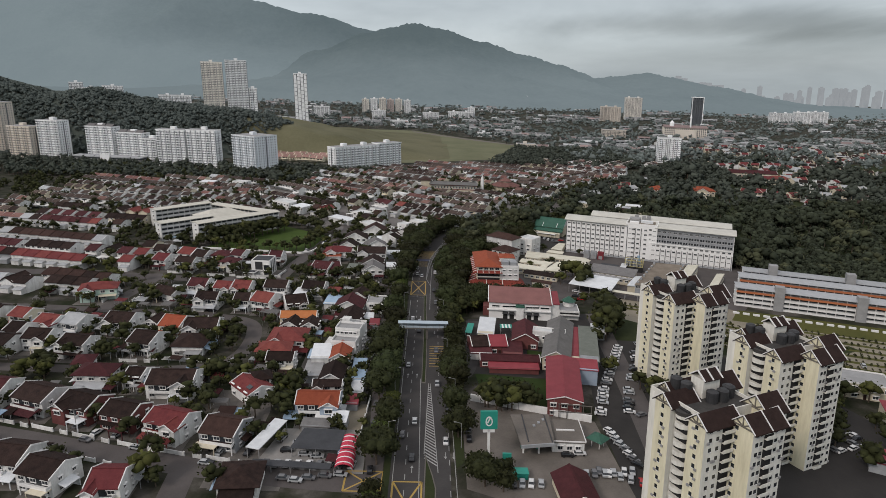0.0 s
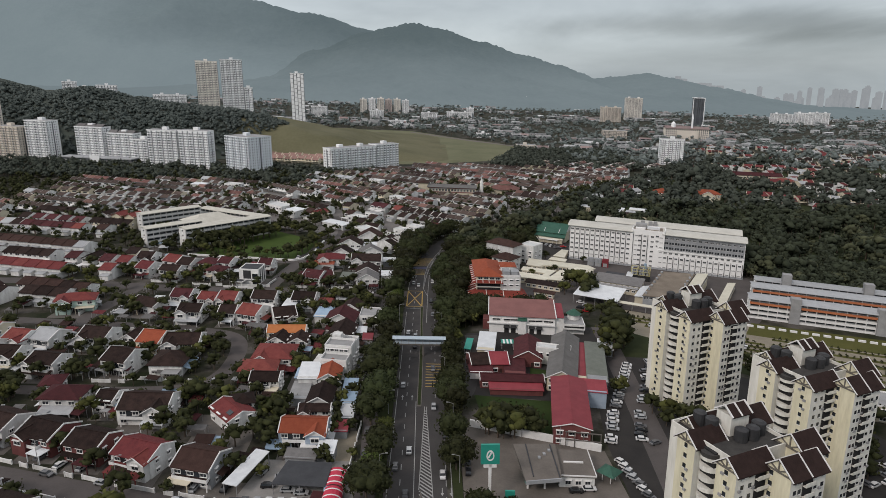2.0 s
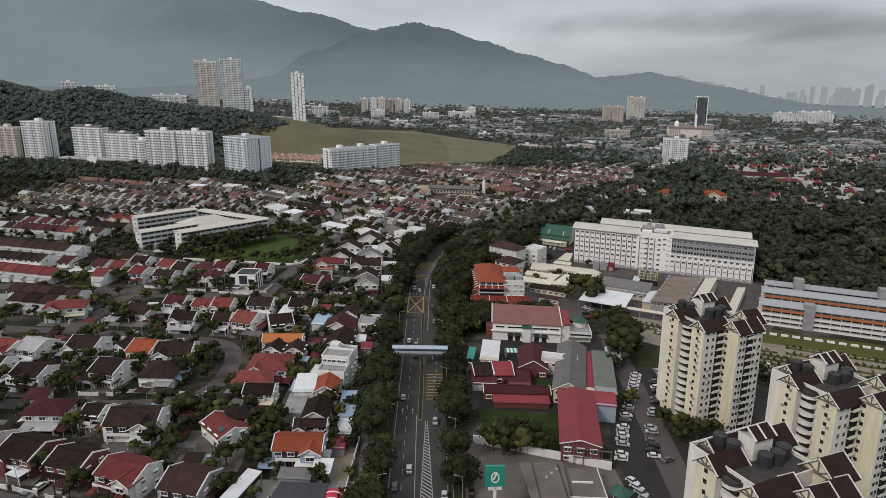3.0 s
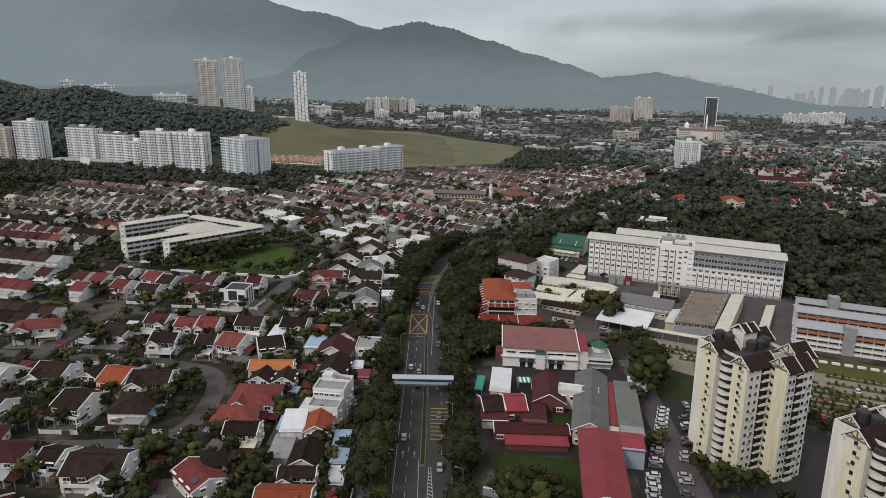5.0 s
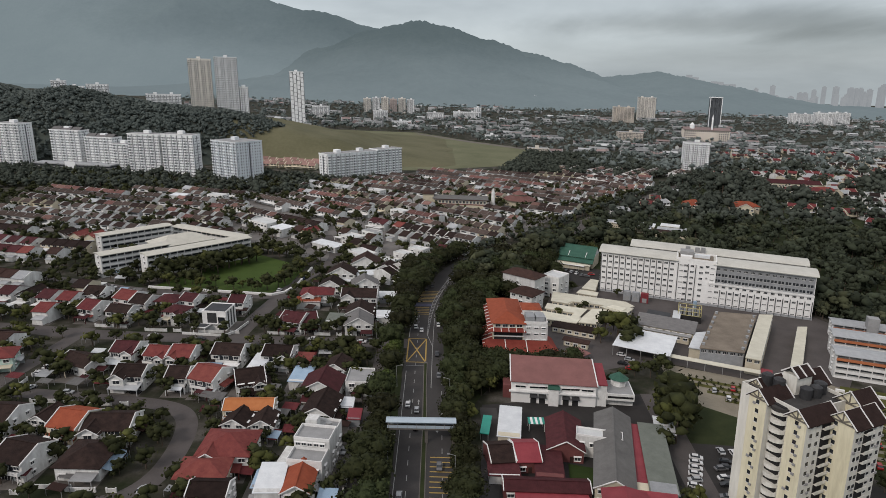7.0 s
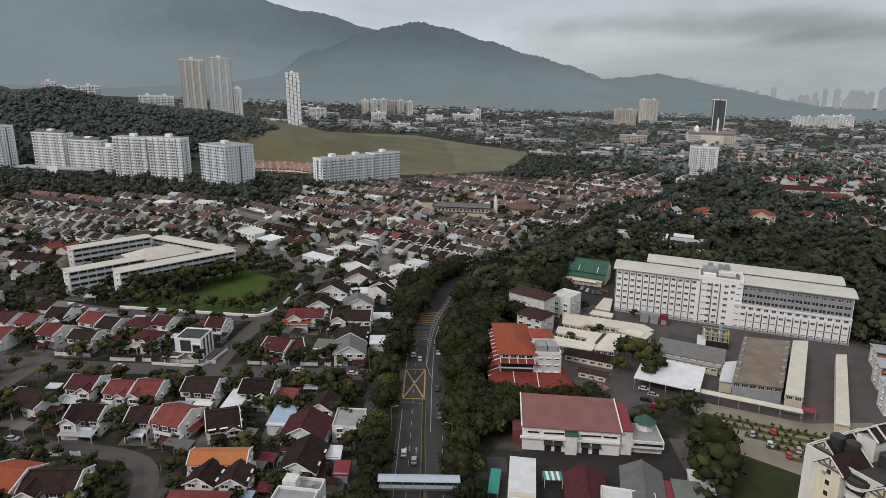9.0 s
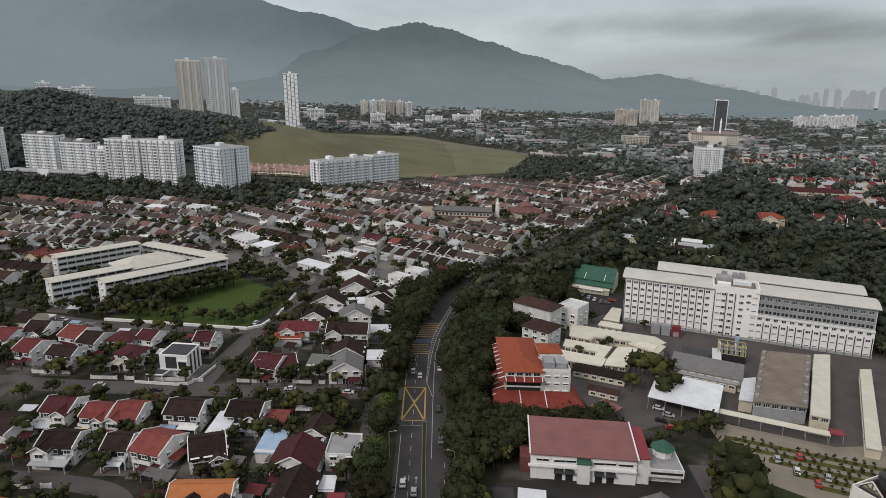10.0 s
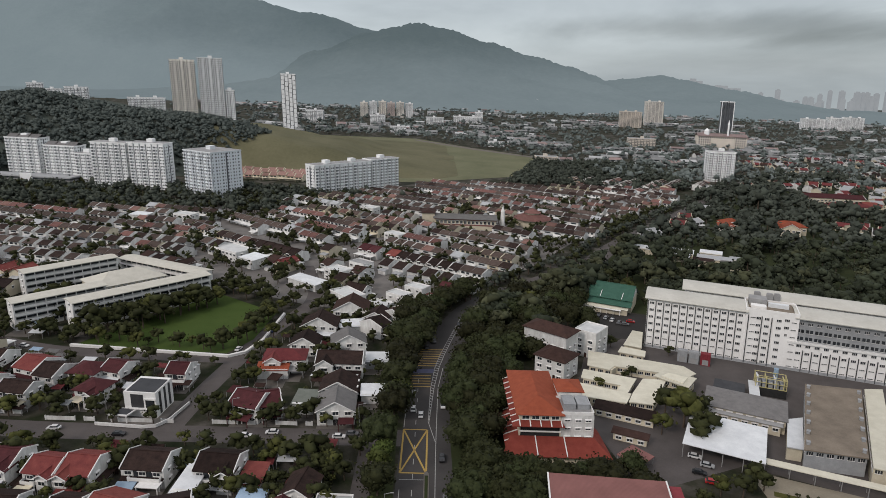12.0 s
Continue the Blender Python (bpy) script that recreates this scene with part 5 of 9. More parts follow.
def orange_hall():
    t = thing("orange_roofed_hall", "tall hall with an orange hip roof and red lean-to skirts", "hall", 34.4, 382, 0)
    OCC.extend([(34, 374, 15), (34, 390, 14), (47, 370, 13), (36, 360, 15), (26, 362, 11), (50, 362, 9)])
    part("wall", Shape().box(-6.6, -15, 0, 6.6, 16, 13.4), "wall_cream", t)
    part("roof", hip_roof(13.4, 31, 13.4, 3.2, 1.0), "roof_orange", t, m=pose(0, 0.5, 0))
    for z0, o in ((10.2, 2.4), (3.6, 4.6)):
        s = Shape()
        a, b, c, d = -6.6, 6.6, -15, 16
        s.slab([(a - o, c - o, z0), (b + o * 0.4, c - o, z0), (b, c, z0 + o * 0.4), (a, c, z0 + o * 0.4)], 0.2)
        s.slab([(a - o, d, z0), (a - o, c - o, z0), (a, c, z0 + o * 0.4), (a, d, z0 + o * 0.4)], 0.2)
        part("skirt_roof", s, "roof_vermilion", t)
        r = Shape()
        for i in range(9):
            y = c + (d - c) * i / 8
            part("roof_rib", Shape().beam((a - o, y, z0 + 0.1), (a, y, z0 + o * 0.4 + 0.1), 0.3), "trim_white", t)
        for i in range(5):
            x = a + (b - a) * i / 4
            part("roof_rib", Shape().beam((x, c - o, z0 + 0.1), (x, c, z0 + o * 0.4 + 0.1), 0.3), "trim_white", t)
    for x in (-4.6, -1.5, 1.6, 4.7):
        part("window", window_mesh(2.2, 1.3), None, t, m=pose(x, -15.02, 12.2))
    for z in (6.2, 8.4):
        # flat black sheet on the wall in place of the gallery's shade
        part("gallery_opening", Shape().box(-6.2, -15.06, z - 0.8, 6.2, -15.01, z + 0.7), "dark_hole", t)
        part("gallery_rail", Shape().box(-6.6, -15.5, z - 1.1, 6.6, -15.2, z - 0.7), "trim_white", t)
    part("apron_roof", Shape().slab([(-12.5, -22.5, 3.0), (21.5, -23.0, 2.9), (17, -15.2, 5.8), (-9.5, -15.2, 5.8)], 0.2), "roof_vermilion", t)
    for x in (-1.5, 7.6):
        part("roof_rib", Shape().beam((x, -22.6, 3.15), (x, -15.2, 5.9), 0.3), "trim_white", t)
    part("apron_roof", Shape().slab([(17, -15.2, 5.8), (21.5, -23.0, 2.9), (20.5, -6, 3.2), (17, -6, 5.8)], 0.2), "roof_vermilion", t)
    part("low_wall", Shape().box(-8, -21, 0, 19.5, -15.1, 2.95), "wall_cream", t)
    part("stair_tower", Shape().box(6.65, -15, 0, 17, -4, 13.2), "wall_white", t)
    for z in (5.6, 8.6, 11.4):
        for x in (8.6, 12, 15.2):
            part("window", window_mesh(1.6, 0.7), None, t, m=pose(x, -15.02, z))
    part("tower_deck", Shape().box(7.2, -14.7, 13.15, 16.6, -4.6, 13.35), "roof_greyflat", t)
    for x in (8.0, 12.4):
        part("roof_tank", Shape().box(x, -11.5, 13.36, x + 3.8, -5.4, 15.1).box(x - 0.1, -11.6, 15.1, x + 3.9, -5.3, 15.25), "wall_grey", t, "grey panelled roof tank")
    for q in ((6.65, -15, 17, -14.8), (16.8, -15, 17, -4), (6.65, -4.2, 17, -4)):
        part("parapet", Shape().box(q[0], q[1], 13.2, q[2], q[3], 14.3), "trim_white", t)
    part("tower_roof", hip_roof(8, 9, 15.6, 1.4, 0.6), "roof_orange", t, m=pose(11.6, 1.2, 0))
    part("tower_block", Shape().box(7.6, -3.9, 0, 15.4, 6, 15.6), "wall_white", t)
    part("west_porch", Shape().slab([(-18.5, -8, 3.2), (-11.3, -8, 4.6), (-11.3, 6, 4.6), (-18.5, 6, 3.2)], 0.2), "roof_maroon", t)
    part("porch_wall", Shape().box(-15.5, -5.5, 0, -11.4, 5.5, 3.1), "wall_cream", t)


orange_hall()
house(50.5, 443.0, -38, 20, 11, 13.2, "H", "brown", "white", False, group="white clinic blocks")
house(50.0, 426.0, -38, 13, 12, 8.6, "H", "brown", "white", False, group="white clinic blocks")
house(69.0, 448.5, -38, 10, 12, 11.4, "B", "whiteflat", "white", False, group="white clinic blocks")
t = thing("green_roofed_hall", "hall with a steep dark green roof and a lower green tier", "hall", 95.6, 514, -25)
OCC.append((95, 514, 13))
part("wall", Shape().box(-11, -8.5, 0, 11, 8.5, 7.4), "wall_cream", t)
part("roof", gable_roof(23, 17, 7.4, 5.0, 1.2), "roof_green", t)
part("gable", Shape().poly([(11.3, -8.5, 7.3), (11.3, 8.5, 7.3), (11.3, 0, 12.2)]).poly([(-11.3, 8.5, 7.3), (-11.3, -8.5, 7.3), (-11.3, 0, 12.2)]), "trim_white", t)
part("lower_roof", Shape().slab([(-11.6, -13.0, 4.4), (11.6, -13.0, 4.4), (11.6, -9.0, 6.2), (-11.6, -9.0, 6.2)], 0.25), "roof_green", t)
part("porch_roof", Shape().slab([(-13.0, -16.0, 2.8), (7, -16.0, 2.8), (7, -12.6, 3.2), (-13.0, -12.6, 3.2)], 0.2), "trim_white", t)
for x in range(7):
    part("porch_post", Shape().box(-12.8 + x * 3.2, -15.8, 0, -12.6 + x * 3.2, -15.6, 2.8), "trim_white", t)
for x in (-5, 6):
    part("roof_rib", Shape().beam((x, -9.2, 6.9), (x + 0.2, -5.5, 9.4), 0.3), "trim_white", t)
for i in range(6):
    part("window", LOWWIN, None, t, m=pose(-9 + i * 3.6, -8.52, 3.0))
house(89.0, 502.5, -21, 22, 3, 3.2, "M", "cream", "cream", False, group="low annex roofs")


def low_roof(x0, y0, x1, y1, d, z, mt, lab, slope=0.5, posts=True):
    """A long low building or canopy: its front edge from x0, y0 to x1, y1, its depth to the left of that line."""
    w = math.hypot(x1 - x0, y1 - y0)
    rot = math.degrees(math.atan2(y1 - y0, x1 - x0))
    t = thing("low_building" if not posts else "canopy", lab, "building" if not posts else "canopy", x0, y0, rot, group="low roofs of the hospital yard")
    OCC.append((x0 + (x1 - x0) * 0.25, y0 + (y1 - y0) * 0.25, d * 0.6))
    OCC.append((x0 + (x1 - x0) * 0.75, y0 + (y1 - y0) * 0.75, d * 0.6))
    part("roof", Shape().slab([(0, 0, z), (w, 0, z), (w, d, z + slope), (0, d, z + slope)], 0.25), mt, t)
    if posts:
        n = max(2, int(w / 6) + 1)
        for i in range(n):
            for v in (0.3, d - 0.3):
                x = 0.3 + (w - 0.6) * i / (n - 1)
                part("post", Shape().box(x - 0.1, v - 0.1, 0, x + 0.1, v + 0.1, z - 0.2 + slope * v / d), "steel_pole", t)
    else:
        part("wall", Shape().box(0.7, 0.7, 0, w - 0.7, d - 0.7, z - 0.2), "wall_cream", t)
        n = max(2, int(w / 3.2))
        for i in range(n):
            part("window", window_mesh(1.7, 1.1), None, t, m=pose(0.7 + (w - 1.4) * (i + 0.5) / n, 0.68, z - 1.6))
    return t


pad("court_lawn", [(43, 269.5), (51, 269.5), (52, 279), (44.5, 281)], 0.2, "grass_shade", "small court lawn between halls", "lawn")
s = Shape()
for i in range(7):
    s.slab([(34.6 + i * 0.8, 300, 3.0), (35.4 + i * 0.8, 300, 3.0), (35.4 + i * 0.8, 304, 3.3), (34.6 + i * 0.8, 304, 3.3)], 0.12, i % 2)
for px, py in ((34.8, 300.2), (40, 300.2), (34.8, 303.8), (40, 303.8)):
    s.box(px - 0.08, py - 0.08, 0, px + 0.08, py + 0.08, 3.0, 1)
solid("striped_canopy", s, ["sign_green", "trim_white"], "small canopy striped teal and white", "canopy")
low_roof(17.6, 293.5, 20.6, 293, 12, 2.8, "sign_green", "narrow green awning beside a white shed", 0.2)


def flat_block(pts, z, mt, lab, wall="wall_cream", rise=0.0, windows=True):
    """A low building with a flat overhanging roof over a free plan."""
    area = sum(p[0] * q[1] - q[0] * p[1] for p, q in zip(pts, pts[1:] + pts[:1]))
    if area < 0:
        pts = pts[::-1]
    cx, cy = sum(p[0] for p in pts) / len(pts), sum(p[1] for p in pts) / len(pts)
    t = thing("low_building", lab, "building", cx, cy, 0, group="low roofs of the hospital yard")
    P = [(x - cx, y - cy) for x, y in pts]
    for x, y in pts:
        OCC.append(((x + cx) / 2, (y + cy) / 2, 4.5))
    part("roof", Shape().prism(P, z - 0.35, z), mt, t)
    W = []
    for i, p in enumerate(P):
        d = Vector((*p, 0))
        W.append(tuple((d * max(0.5, 1 - 0.9 / max(1.0, d.length)))[:2]))
    part("wall", Shape().prism(W, -0.1, z - 0.35), wall, t)
    for p, q in zip(W, W[1:] + W[:1]):
        ln = math.hypot(q[0] - p[0], q[1] - p[1])
        n = int(ln / 2.6) if windows and ln > 5 else 0
        rot = math.degrees(math.atan2(q[1] - p[1], q[0] - p[0]))
        for i in range(n):
            k = (i + 0.5) / n
            part("window", LOWWIN, None, t, m=pose(p[0] + (q[0] - p[0]) * k, p[1] + (q[1] - p[1]) * k, z - 1.5, 0, 0, rot))
    if rise:
        part("ridge", Shape().prism([tuple((Vector((*p, 0)) * 0.6)[:2]) for p in P], z, z + rise), mt, t)
    return t


flat_block([(66.7, 442.4), (102.8, 428.8), (105.5, 422.0), (101.4, 418.7), (74.0, 427.2), (71.1, 423.2), (62.9, 427.2)], 3.6, "roof_cream", "long low ward with a cream flat roof")
flat_block([(60.6, 424.0), (79.9, 416.4), (72.7, 403.4), (69.3, 404.8), (72.0, 410.1), (58.0, 416.1)], 3.3, "roof_cream", "angled low ward with a cream flat roof")
flat_block([(53.9, 411.8), (73.9, 402.4), (70.1, 394.9), (51.8, 400.5)], 3.7, "roof_cream", "low ward with a cream flat roof")
flat_block([(81.9, 415.1), (90.9, 414.5), (79.5, 393.5), (70.9, 395.4), (74.4, 402.6)], 4.0, "roof_cream", "broad low ward with a cream flat roof")
flat_block([(86.5, 416.9), (92.7, 422.0), (103.1, 415.3), (96.8, 406.8), (91.2, 411.8)], 4.7, "roof_cream", "taller low ward with a cream flat roof", rise=0.3)
flat_block([(66.0, 394.6), (71.2, 394.2), (68.1, 388.5), (64.0, 389.7)], 3.0, "roof_cream", "small porch block with a cream roof", windows=False)
flat_block([(82.9, 449.6), (92.3, 445.0), (90.0, 438.7), (79.7, 443.5)], 3.0, "roof_cream", "narrow low link with a pale roof")
flat_block([(93.0, 468.0), (97.3, 466.0), (91.0, 447.0), (84.0, 450.4)], 3.6, "roof_cream", "pale-roofed shed against the hospital gable", windows=False)
low_roof(57.0, 392, 76.6, 383.0, 7, 3.0, "roof_dark", "low shed with a dark roof", posts=False)
low_roof(59.5, 375.8, 70.5, 370.6, 4, 2.8, "roof_brown", "low stuccoed shed with a tan roof", posts=False)
low_roof(63.0, 355.6, 69.5, 361.5, 8, 2.8, "roof_pink", "small shelter with a faded pink roof")
low_roof(79.7, 366.3, 101.2, 355.4, 23, 5, "roof_metal", "large white metal canopy over parked cars", 0.7)
low_roof(96.7, 393.0, 121.3, 381.0, 15, 5.2, "roof_grey", "long workshop with a grey metal roof", 1.0, posts=False)
low_roof(97.6, 390.2, 119.0, 379.6, 2.6, 4.0, "roof_greyflat", "narrow lean-to with a dull grey roof", 0.2, posts=False)
low_roof(108, 411.5, 118.0, 406.5, 9, 3.0, "roof_darkflat", "sunken store with a dark flat top", 0.1, posts=False)
low_roof(119.0, 404.6, 122.4, 403.2, 14, 3.6, "roof_metal", "narrow link with a white metal roof", 0.1, posts=False)
low_roof(102.2, 358.2, 134.2, 343.8, 3.4, 3.6, "roof_cream", "long narrow cream walkway canopy", 0.1)
flat_block([(122.5, 383.9), (128.6, 385.4), (117.6, 364.4), (112.9, 365.9)], 5.0, "roof_metal", "small block with a white metal roof", windows=False)
flat_block([(141.5, 408.2), (160.8, 404.6), (133.2, 356.8), (115.6, 361.0)], 7.0, "roof_stained", "low block with a stained bare concrete roof", "wall_grey")
flat_block([(161.6, 404.2), (168.6, 404.3), (136.2, 348.4), (130.8, 351.0)], 7.5, "roof_cream", "long wing with a pale yellowish metal roof")
flat_block([(177.8, 398.0), (182.8, 398.3), (145.7, 334.9), (141.4, 336.5)], 4.0, "roof_cream", "long low wing with a cream roof")
low_roof(135.6, 346.4, 139.6, 344.6, 4, 3.2, "roof_sheetred", "small red guard shelter", 0.1)
rs_roof = random.Random(71)
for i in range(14):  # vents along the edges of the stained roof
    k = (i % 7 + 0.5) / 7
    if i < 7:
        vx, vy = 160.8 - 27.6 * k - 1.2, 404.6 - 47.8 * k
    else:
        vx, vy = 141.5 - 25.9 * k + 1.2, 408.2 - 47.2 * k
    s = Shape().box(-0.7, -0.5, 0, 0.7, 0.5, 0.9).box(-0.8, -0.6, 0.9, 0.8, 0.6, 1.0)
    solid("roof_vent", s, "wall_grey", "small grey roof vent on the stained roof", "vent", pose(vx, vy, 7.0, 0, 0, rs_roof.uniform(50, 70)), group="roof vents")


def plant_yard():
    t = thing("plant_equipment", "tall cooling plant of yellowish pipework beside the hospital", "machinery", 131, 413.5, -21)
    part("deck", Shape().box(-5.6, -3.4, 0, 5.6, 3.4, 3.4), "dark_hole", t)
    for i in range(4):
        for v in (-3.2, 0, 3.2):
            part("post", Shape().box(-5.5 + i * 3.6, v - 0.12, 0, -5.26 + i * 3.6, v + 0.12, 7.4), "pipe_yellow", t)
    for z in (3.4, 5.4, 7.3):
        part("rail", Shape().box(-5.6, -3.35, z, 5.6, -3.1, z + 0.22).box(-5.6, 3.1, z, 5.6, 3.35, z + 0.22).box(-5.6, -3.1, z, -5.4, 3.1, z + 0.2).box(5.4, -3.1, z, 5.6, 3.1, z + 0.2), "pipe_yellow", t)
    for i in range(5):
        part("cooler", Shape().box(-5 + i * 2.1, -2.4, 3.4, -3.5 + i * 2.1, 2.4, 5.2).tube(-4.25 + i * 2.1, 0, 5.2, 6.0, 0.6, 0.6, 10), "wall_grey", t)
    for i in range(4):
        part("pipe", Shape().tube(-4.8 + i * 3.1, -2.8, 0.5, 8.2, 0.22, 0.22, 8).box(-5.0 + i * 3.1, -2.8, 6.4, -4.6 + i * 3.1, 3.0, 6.8), "pipe_yellow" if i % 2 else "roof_metal", t)
    part("tank", Shape().tube(2.2, 4.6, 0, 9.0, 0.9, 0.9, 12), "roof_bluemetal", t, "blue upright tank")
    for i, mt in enumerate(("wall_grey", "wall_grey", "roof_sheetred")):
        g = thing("generator_housing", "ribbed grey generator housing" if i < 2 else "ribbed red generator housing", "container", 107.4 + i * 4.3, 442.6 - i * 1.7, -21, group="generator housings")
        part("body", Shape().box(-2, -1.4, 0, 2, 1.4, 5.2), mt, g)
        for k in range(6):
            part("rib", Shape().box(-1.9 + k * 0.72, -1.5, 0.3, -1.75 + k * 0.72, -1.4, 5.0), mt, g)
        part("door_panel", Shape().box(-1.2, -1.55, 0.3, 1.2, -1.5, 2.6), "roof_greyflat", g)


plant_yard()


def gallery_block(x0, y0, x1, y1, d, floors, fh, roof, band, lab, group, galleries="both"):
    """A school range: a slim core with open galleries, a parapet per floor and columns, under an overhanging roof."""
    w = math.hypot(x1 - x0, y1 - y0)
    rot = math.degrees(math.atan2(y1 - y0, x1 - x0))
    t = thing("school_block", lab, "school building", x0, y0, rot, group=group)
    for k in range(int(w / 10) + 1):
        q = min(1, (k * 10 + 5) / w)
        OCC.append((x0 + (x1 - x0) * q, y0 + (y1 - y0) * q, d * 0.7))
    H = floors * fh
    part("core", Shape().box(0, 1.9, 0, w, d, H), "wall_white", t)
    part("end_wall", Shape().box(-0.3, 0, 0, 0.02, d, H), "wall_white", t)
    part("end_wall", Shape().box(w, 0, 0, w + 0.3, d, H), "wall_white", t)
    for f in range(floors):
        part("gallery", Shape().box(0, 0, f * fh + (0 if f else -0.1), w, 0.2, f * fh + 1.05).box(0, 0, f * fh - 0.15, w, 2, f * fh + 0.05), band if f == floors - 1 or band == "trim_white" else "trim_white", t)
        # grey strip paints the gallery's shade onto the white inner wall
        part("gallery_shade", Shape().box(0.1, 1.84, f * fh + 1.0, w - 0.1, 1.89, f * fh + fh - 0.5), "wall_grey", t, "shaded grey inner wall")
        part("gallery_window", Shape().box(0.6, 1.79, f * fh + 1.3, w - 0.6, 1.835, f * fh + 2.1), "window_glass", t)
    n = int(w / 4.2) + 1
    for i in range(n):
        x = 0.2 + (w - 0.4) * i / (n - 1)
        part("column", Shape().box(x - 0.18, 0.22, 0, x + 0.18, 0.55, H), "trim_white", t)
    part("roof", Shape().slab([(-0.8, -0.9, H + 0.15), (w + 0.8, -0.9, H + 0.15), (w + 0.8, d / 2, H + 0.9), (-0.8, d / 2, H + 0.9)], 0.3).slab([(-0.8, d / 2, H + 0.9), (w + 0.8, d / 2, H + 0.9), (w + 0.8, d + 0.9, H + 0.15), (-0.8, d + 0.9, H + 0.15)], 0.3), roof, t)
    # windows of the end that faces the road
    for f in range(floors):
        part("window", window_mesh(1.6, 1.1), None, t, m=pose(-0.32, d * 0.45, f * fh + 1.7, 0, 0, -90))
    return t


SC = "ranges of the courtyard school"
gallery_block(-183, 453.6, -157, 482.6, 8, 4, 3.2, "roof_school", "trim_white", "white four-storey school range with open galleries", SC)
gallery_block(-158.4, 456, -114.6, 504.6, 8.5, 4, 3.2, "roof_school", "trim_white", "long white school range beside the playing field", SC)
gallery_block(-204, 497, -174.5, 531.5, 8, 4, 3.2, "roof_school", "trim_white", "white four-storey school range behind the court", SC)
gallery_block(-177.5, 541, -124, 515.4, 9, 3, 3.2, "roof_school", "trim_white", "white three-storey school range closing the court", SC)
tagged(house(-160, 508, 47, 34, 20, 9, "H", "school", "cream", False, group="school halls"), "cream school hall with a pale hipped metal roof")
OS = "ranges of the orange school"
gallery_block(168.2, 350.2, 238.7, 323.6, 10, 4, 2.6, "roof_lightgrey", "orange_paint", "grey-roofed school range with orange parapets", OS)
gallery_block(180, 372, 250, 345.6, 10, 4, 2.5, "roof_lightgrey", "orange_paint", "grey-roofed school range with orange parapets", OS)
gallery_block(192, 393, 264, 365.6, 9, 3, 2.6, "roof_lightgrey", "orange_paint", "grey-roofed school range with orange parapets", OS)
for qx, qy in ((188.6, 344), (224.6, 330), (207, 388), (245, 373)):
    s = Shape().box(-2.4, -2.4, 0, 2.4, 2.4, 13.2)
    solid("stair_tower", s, "roof_greyflat", "grey stair tower of the orange school", "tower", pose(qx, qy, 0, 0, 0, -20.6), group="stair towers")
gallery_block(205, 262, 222, 246, 9, 4, 3.0, "roof_lightgrey", "trim_white", "white gallery block behind the towers", OS)
house(178, 218, -20, 26, 16, 5, "M", "sheetred", "cream", False, group="sheds by the towers")
house(171, 248, -20, 22, 14, 6, "B", "greyflat", "cream", False, group="sheds by the towers")
house(152, 190, -30, 22, 9, 4, "M", "sheetred", "grey", False, group="sheds by the towers")


planter = Shape().box(-1.6, -0.5, 0, 1.6, 0.5, 0.9)
for i in range(15):
    solid("lawn_planter", planter, "trim_white", "white concrete planter on the school lawn", "planter", pose(163 + i * 4.6, 337 - i * 1.72, 0.03, 0, 0, -20.6), group="lawn planters")


# sloping-roofed house set askew among garden trees
OCC.extend([(-67, 226, 7.5), (-60, 224, 6), (-70, 233, 6)])
t = house(-63.0, 232.0, -47, 14, 10, 4.8, "G", "red", "white", False)
part("solar_panel", Shape().slab([(2, -3.6, 5.75), (4.6, -3.6, 5.75), (4.6, -2.0, 6.4), (2, -2.0, 6.4)], 0.08), "window_glass", t)

